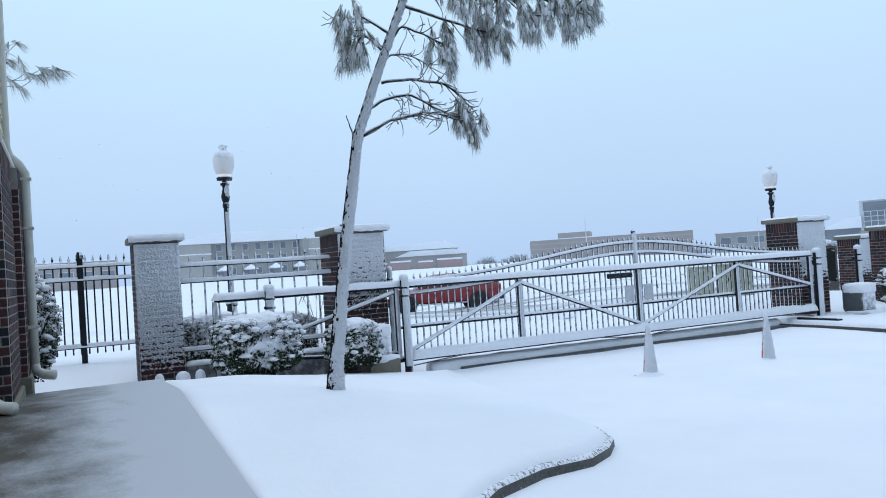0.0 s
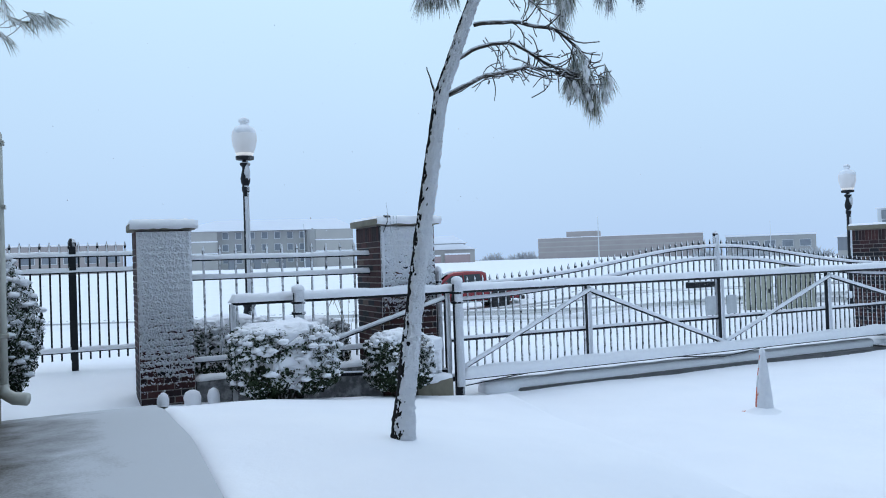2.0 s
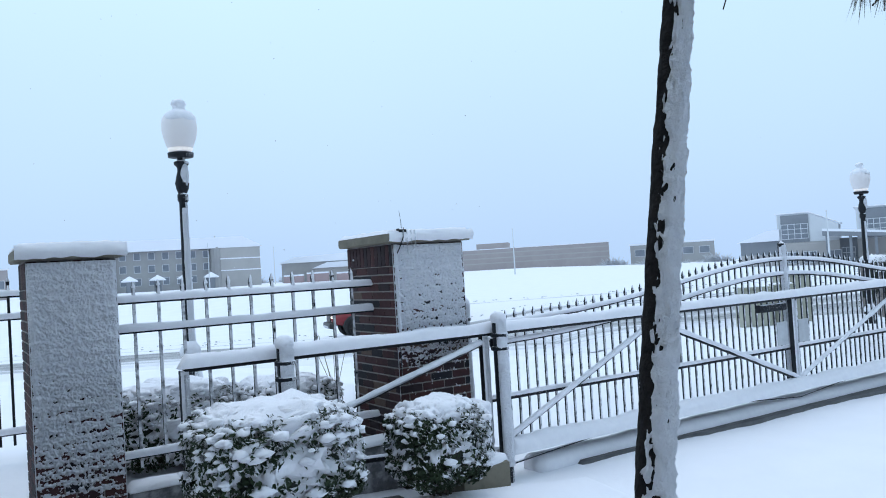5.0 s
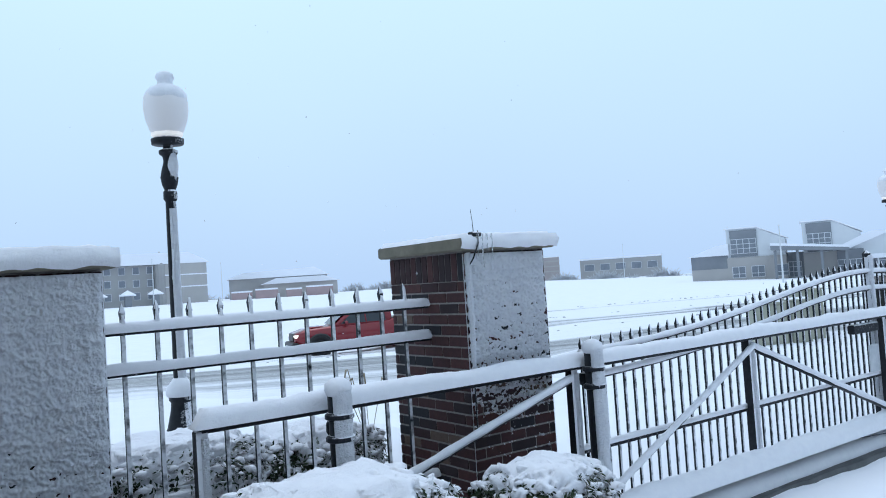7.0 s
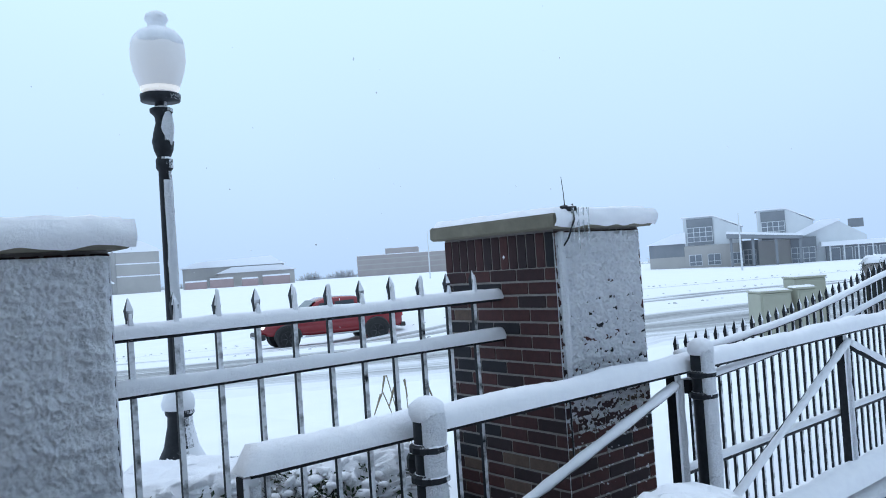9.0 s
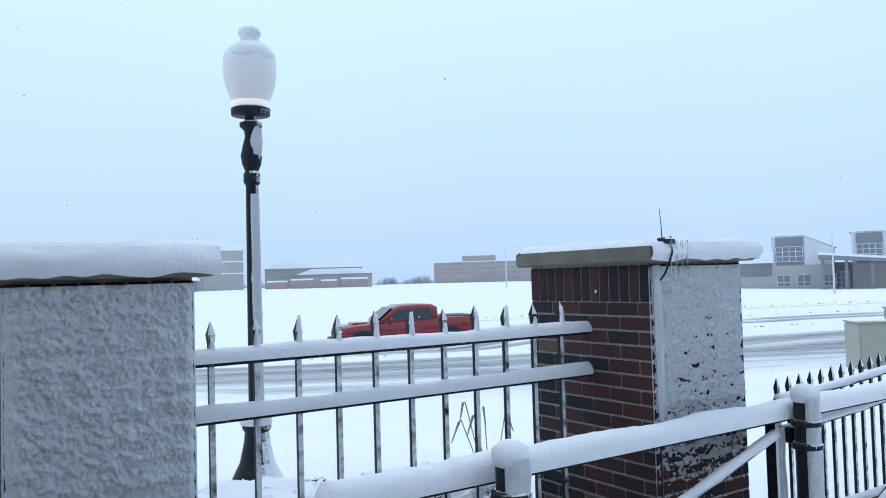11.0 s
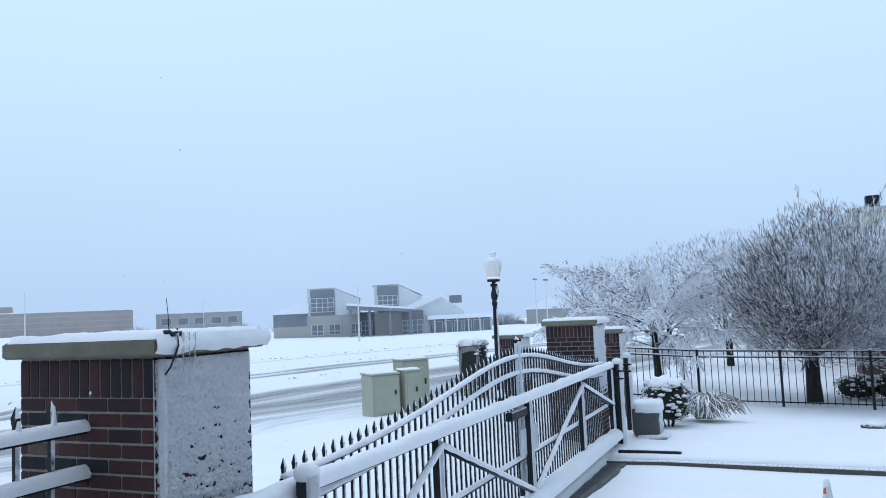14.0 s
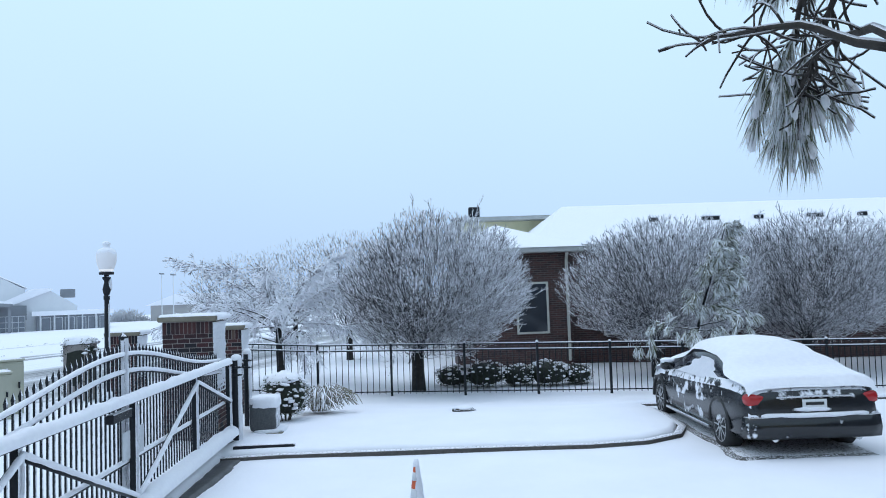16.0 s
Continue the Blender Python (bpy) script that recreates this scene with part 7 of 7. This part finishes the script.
# far woods: rimed thickets on the skyline
M_WOODS = plain("rimed_woods", (0.40, 0.41, 0.44), (0.62, 0.64, 0.67), 0.6, 0.95, 0, 0.6, 0.3)
for k, (ang, dist, wid) in enumerate(((45.5, 250, 16), (43.0, 245, 12), (39.5, 240, 18), (57.0, 270, 30), (62.0, 280, 40), (68.0, 290, 40), (24.0, 210, 40), (17.0, 190, 40), (36.5, 230, 14), (95, 260, 60), (29, 220, 30))):
    cx, cy = dist * math.cos(radians(ang)), dist * math.sin(radians(ang))
    wz = land(cx, cy)
    s = Shape()
    rr = random.Random(40 + k)
    for i in range(int(wid * 26)):
        a = rr.uniform(-wid / 2, wid / 2)
        q = Vector((cx - a * math.sin(radians(ang)), cy + a * math.cos(radians(ang)), wz - 1))
        tall = rr.uniform(0.8, 3.6) * (0.7 + 0.4 * math.sin(a * 0.5 + k))
        lean = Vector((rr.gauss(0, 1.1), rr.gauss(0, 1.1), 0))
        s.tube([q, q + lean * 0.4 + Vector((0, 0, tall * 0.6)), q + lean + Vector((0, 0, tall))], [0.16, 0.13, 0.04], 3)
    solid("far_woods", s, M_WOODS, "distant thicket of rimed bare trees on the skyline", "woods", "stuff")

# clods and stems along the road edge
s = Shape()
rr = random.Random(77)
for i in range(420):
    along, off = rr.uniform(-30, 70), rr.choice((47.5, 47.8, 33.5, 39.6)) + rr.gauss(0, 0.3)
    x = along * math.cos(ROAD_TURN) - off * math.sin(ROAD_TURN)
    y = along * math.sin(ROAD_TURN) + off * math.cos(ROAD_TURN)
    clump(s, (x, y, land(x, y) + 0.12), rr.uniform(0.03, 0.09), i)
solid("slush_clods", s, plain("slush_clod", (0.16, 0.16, 0.165), (0.55, 0.56, 0.58), 2.0, 0.8), "dirty slush clods along the road edge", "slush", "stuff")

# dry plume grass at the foot of the pillar
M_DRY = plain("dry_grass", (0.30, 0.25, 0.17), (0.42, 0.36, 0.26), 20.0, 0.8)
pg = thing("plume_grass", "dry bent plume grass stems beside the brick pillar", "grass", "", (3.60, 12.3, 0.50))
for k in range(5):
    a = 0.5 + k * 0.8
    tip = Vector((0.22 * math.cos(a), 0.15 * math.sin(a), 0.85 + 0.05 * (k % 3)))
    part("stem", Shape().tube([(0, 0, -0.1), (0.06 * math.cos(a), 0.05 * math.sin(a), 0.5), tip * 0.92 + Vector((0, 0, 0.08)), tip, tip + Vector((0.06 * math.cos(a), 0, -0.12))], [0.003, 0.003, 0.004, 0.009, 0.003], 5), M_DRY, pg)

# a stone on the verge and a loose track bar by the gate post
st_ = thing("stone", "small dark stone poking through the verge snow", "stone", "", (15.6, 7.0, land(15.6, 7.0) + 0.12))
part("rock", Shape().blob((0, 0, 0.0), (0.16, 0.22, 0.08), 3.0, 14, 8, 0.4), M_KERB, st_, "", True)
part("snow", Shape().blob((0.02, 0.02, 0.05), (0.14, 0.2, 0.05), 5.0, 14, 8, 0.3), M_CAP, st_, "", True)
solid("track_bar", Shape().box(12.60, 12.72, 9.75, 10.65, land(12.6, 10.2) + 0.10, land(12.6, 10.2) + 0.16, 0.01), M_STEEL, "flat black steel bar lying beside the gate post", "steel bar")

# falling snow
fl = Shape()
rr = random.Random(5)
for i in range(240):
    x, y, z = rr.uniform(-3, 9), rr.uniform(3, 18), rr.uniform(1.3, 6.5)
    if y < 10.5:
        continue
    r = rr.uniform(0.004, 0.009)
    k = len(fl.v)
    fl.v += [(x + r, y, z), (x, y + r, z), (x - r, y, z), (x, y - r, z), (x, y, z + r * 1.3), (x, y, z - r * 1.3)]
    for a in range(4):
        fl.f += [(k + a, k + (a + 1) % 4, k + 4), (k + (a + 1) % 4, k + a, k + 5)]
solid("falling_snow", fl, M_CAP, "snowflakes falling through the air", "snowflakes", "stuff")
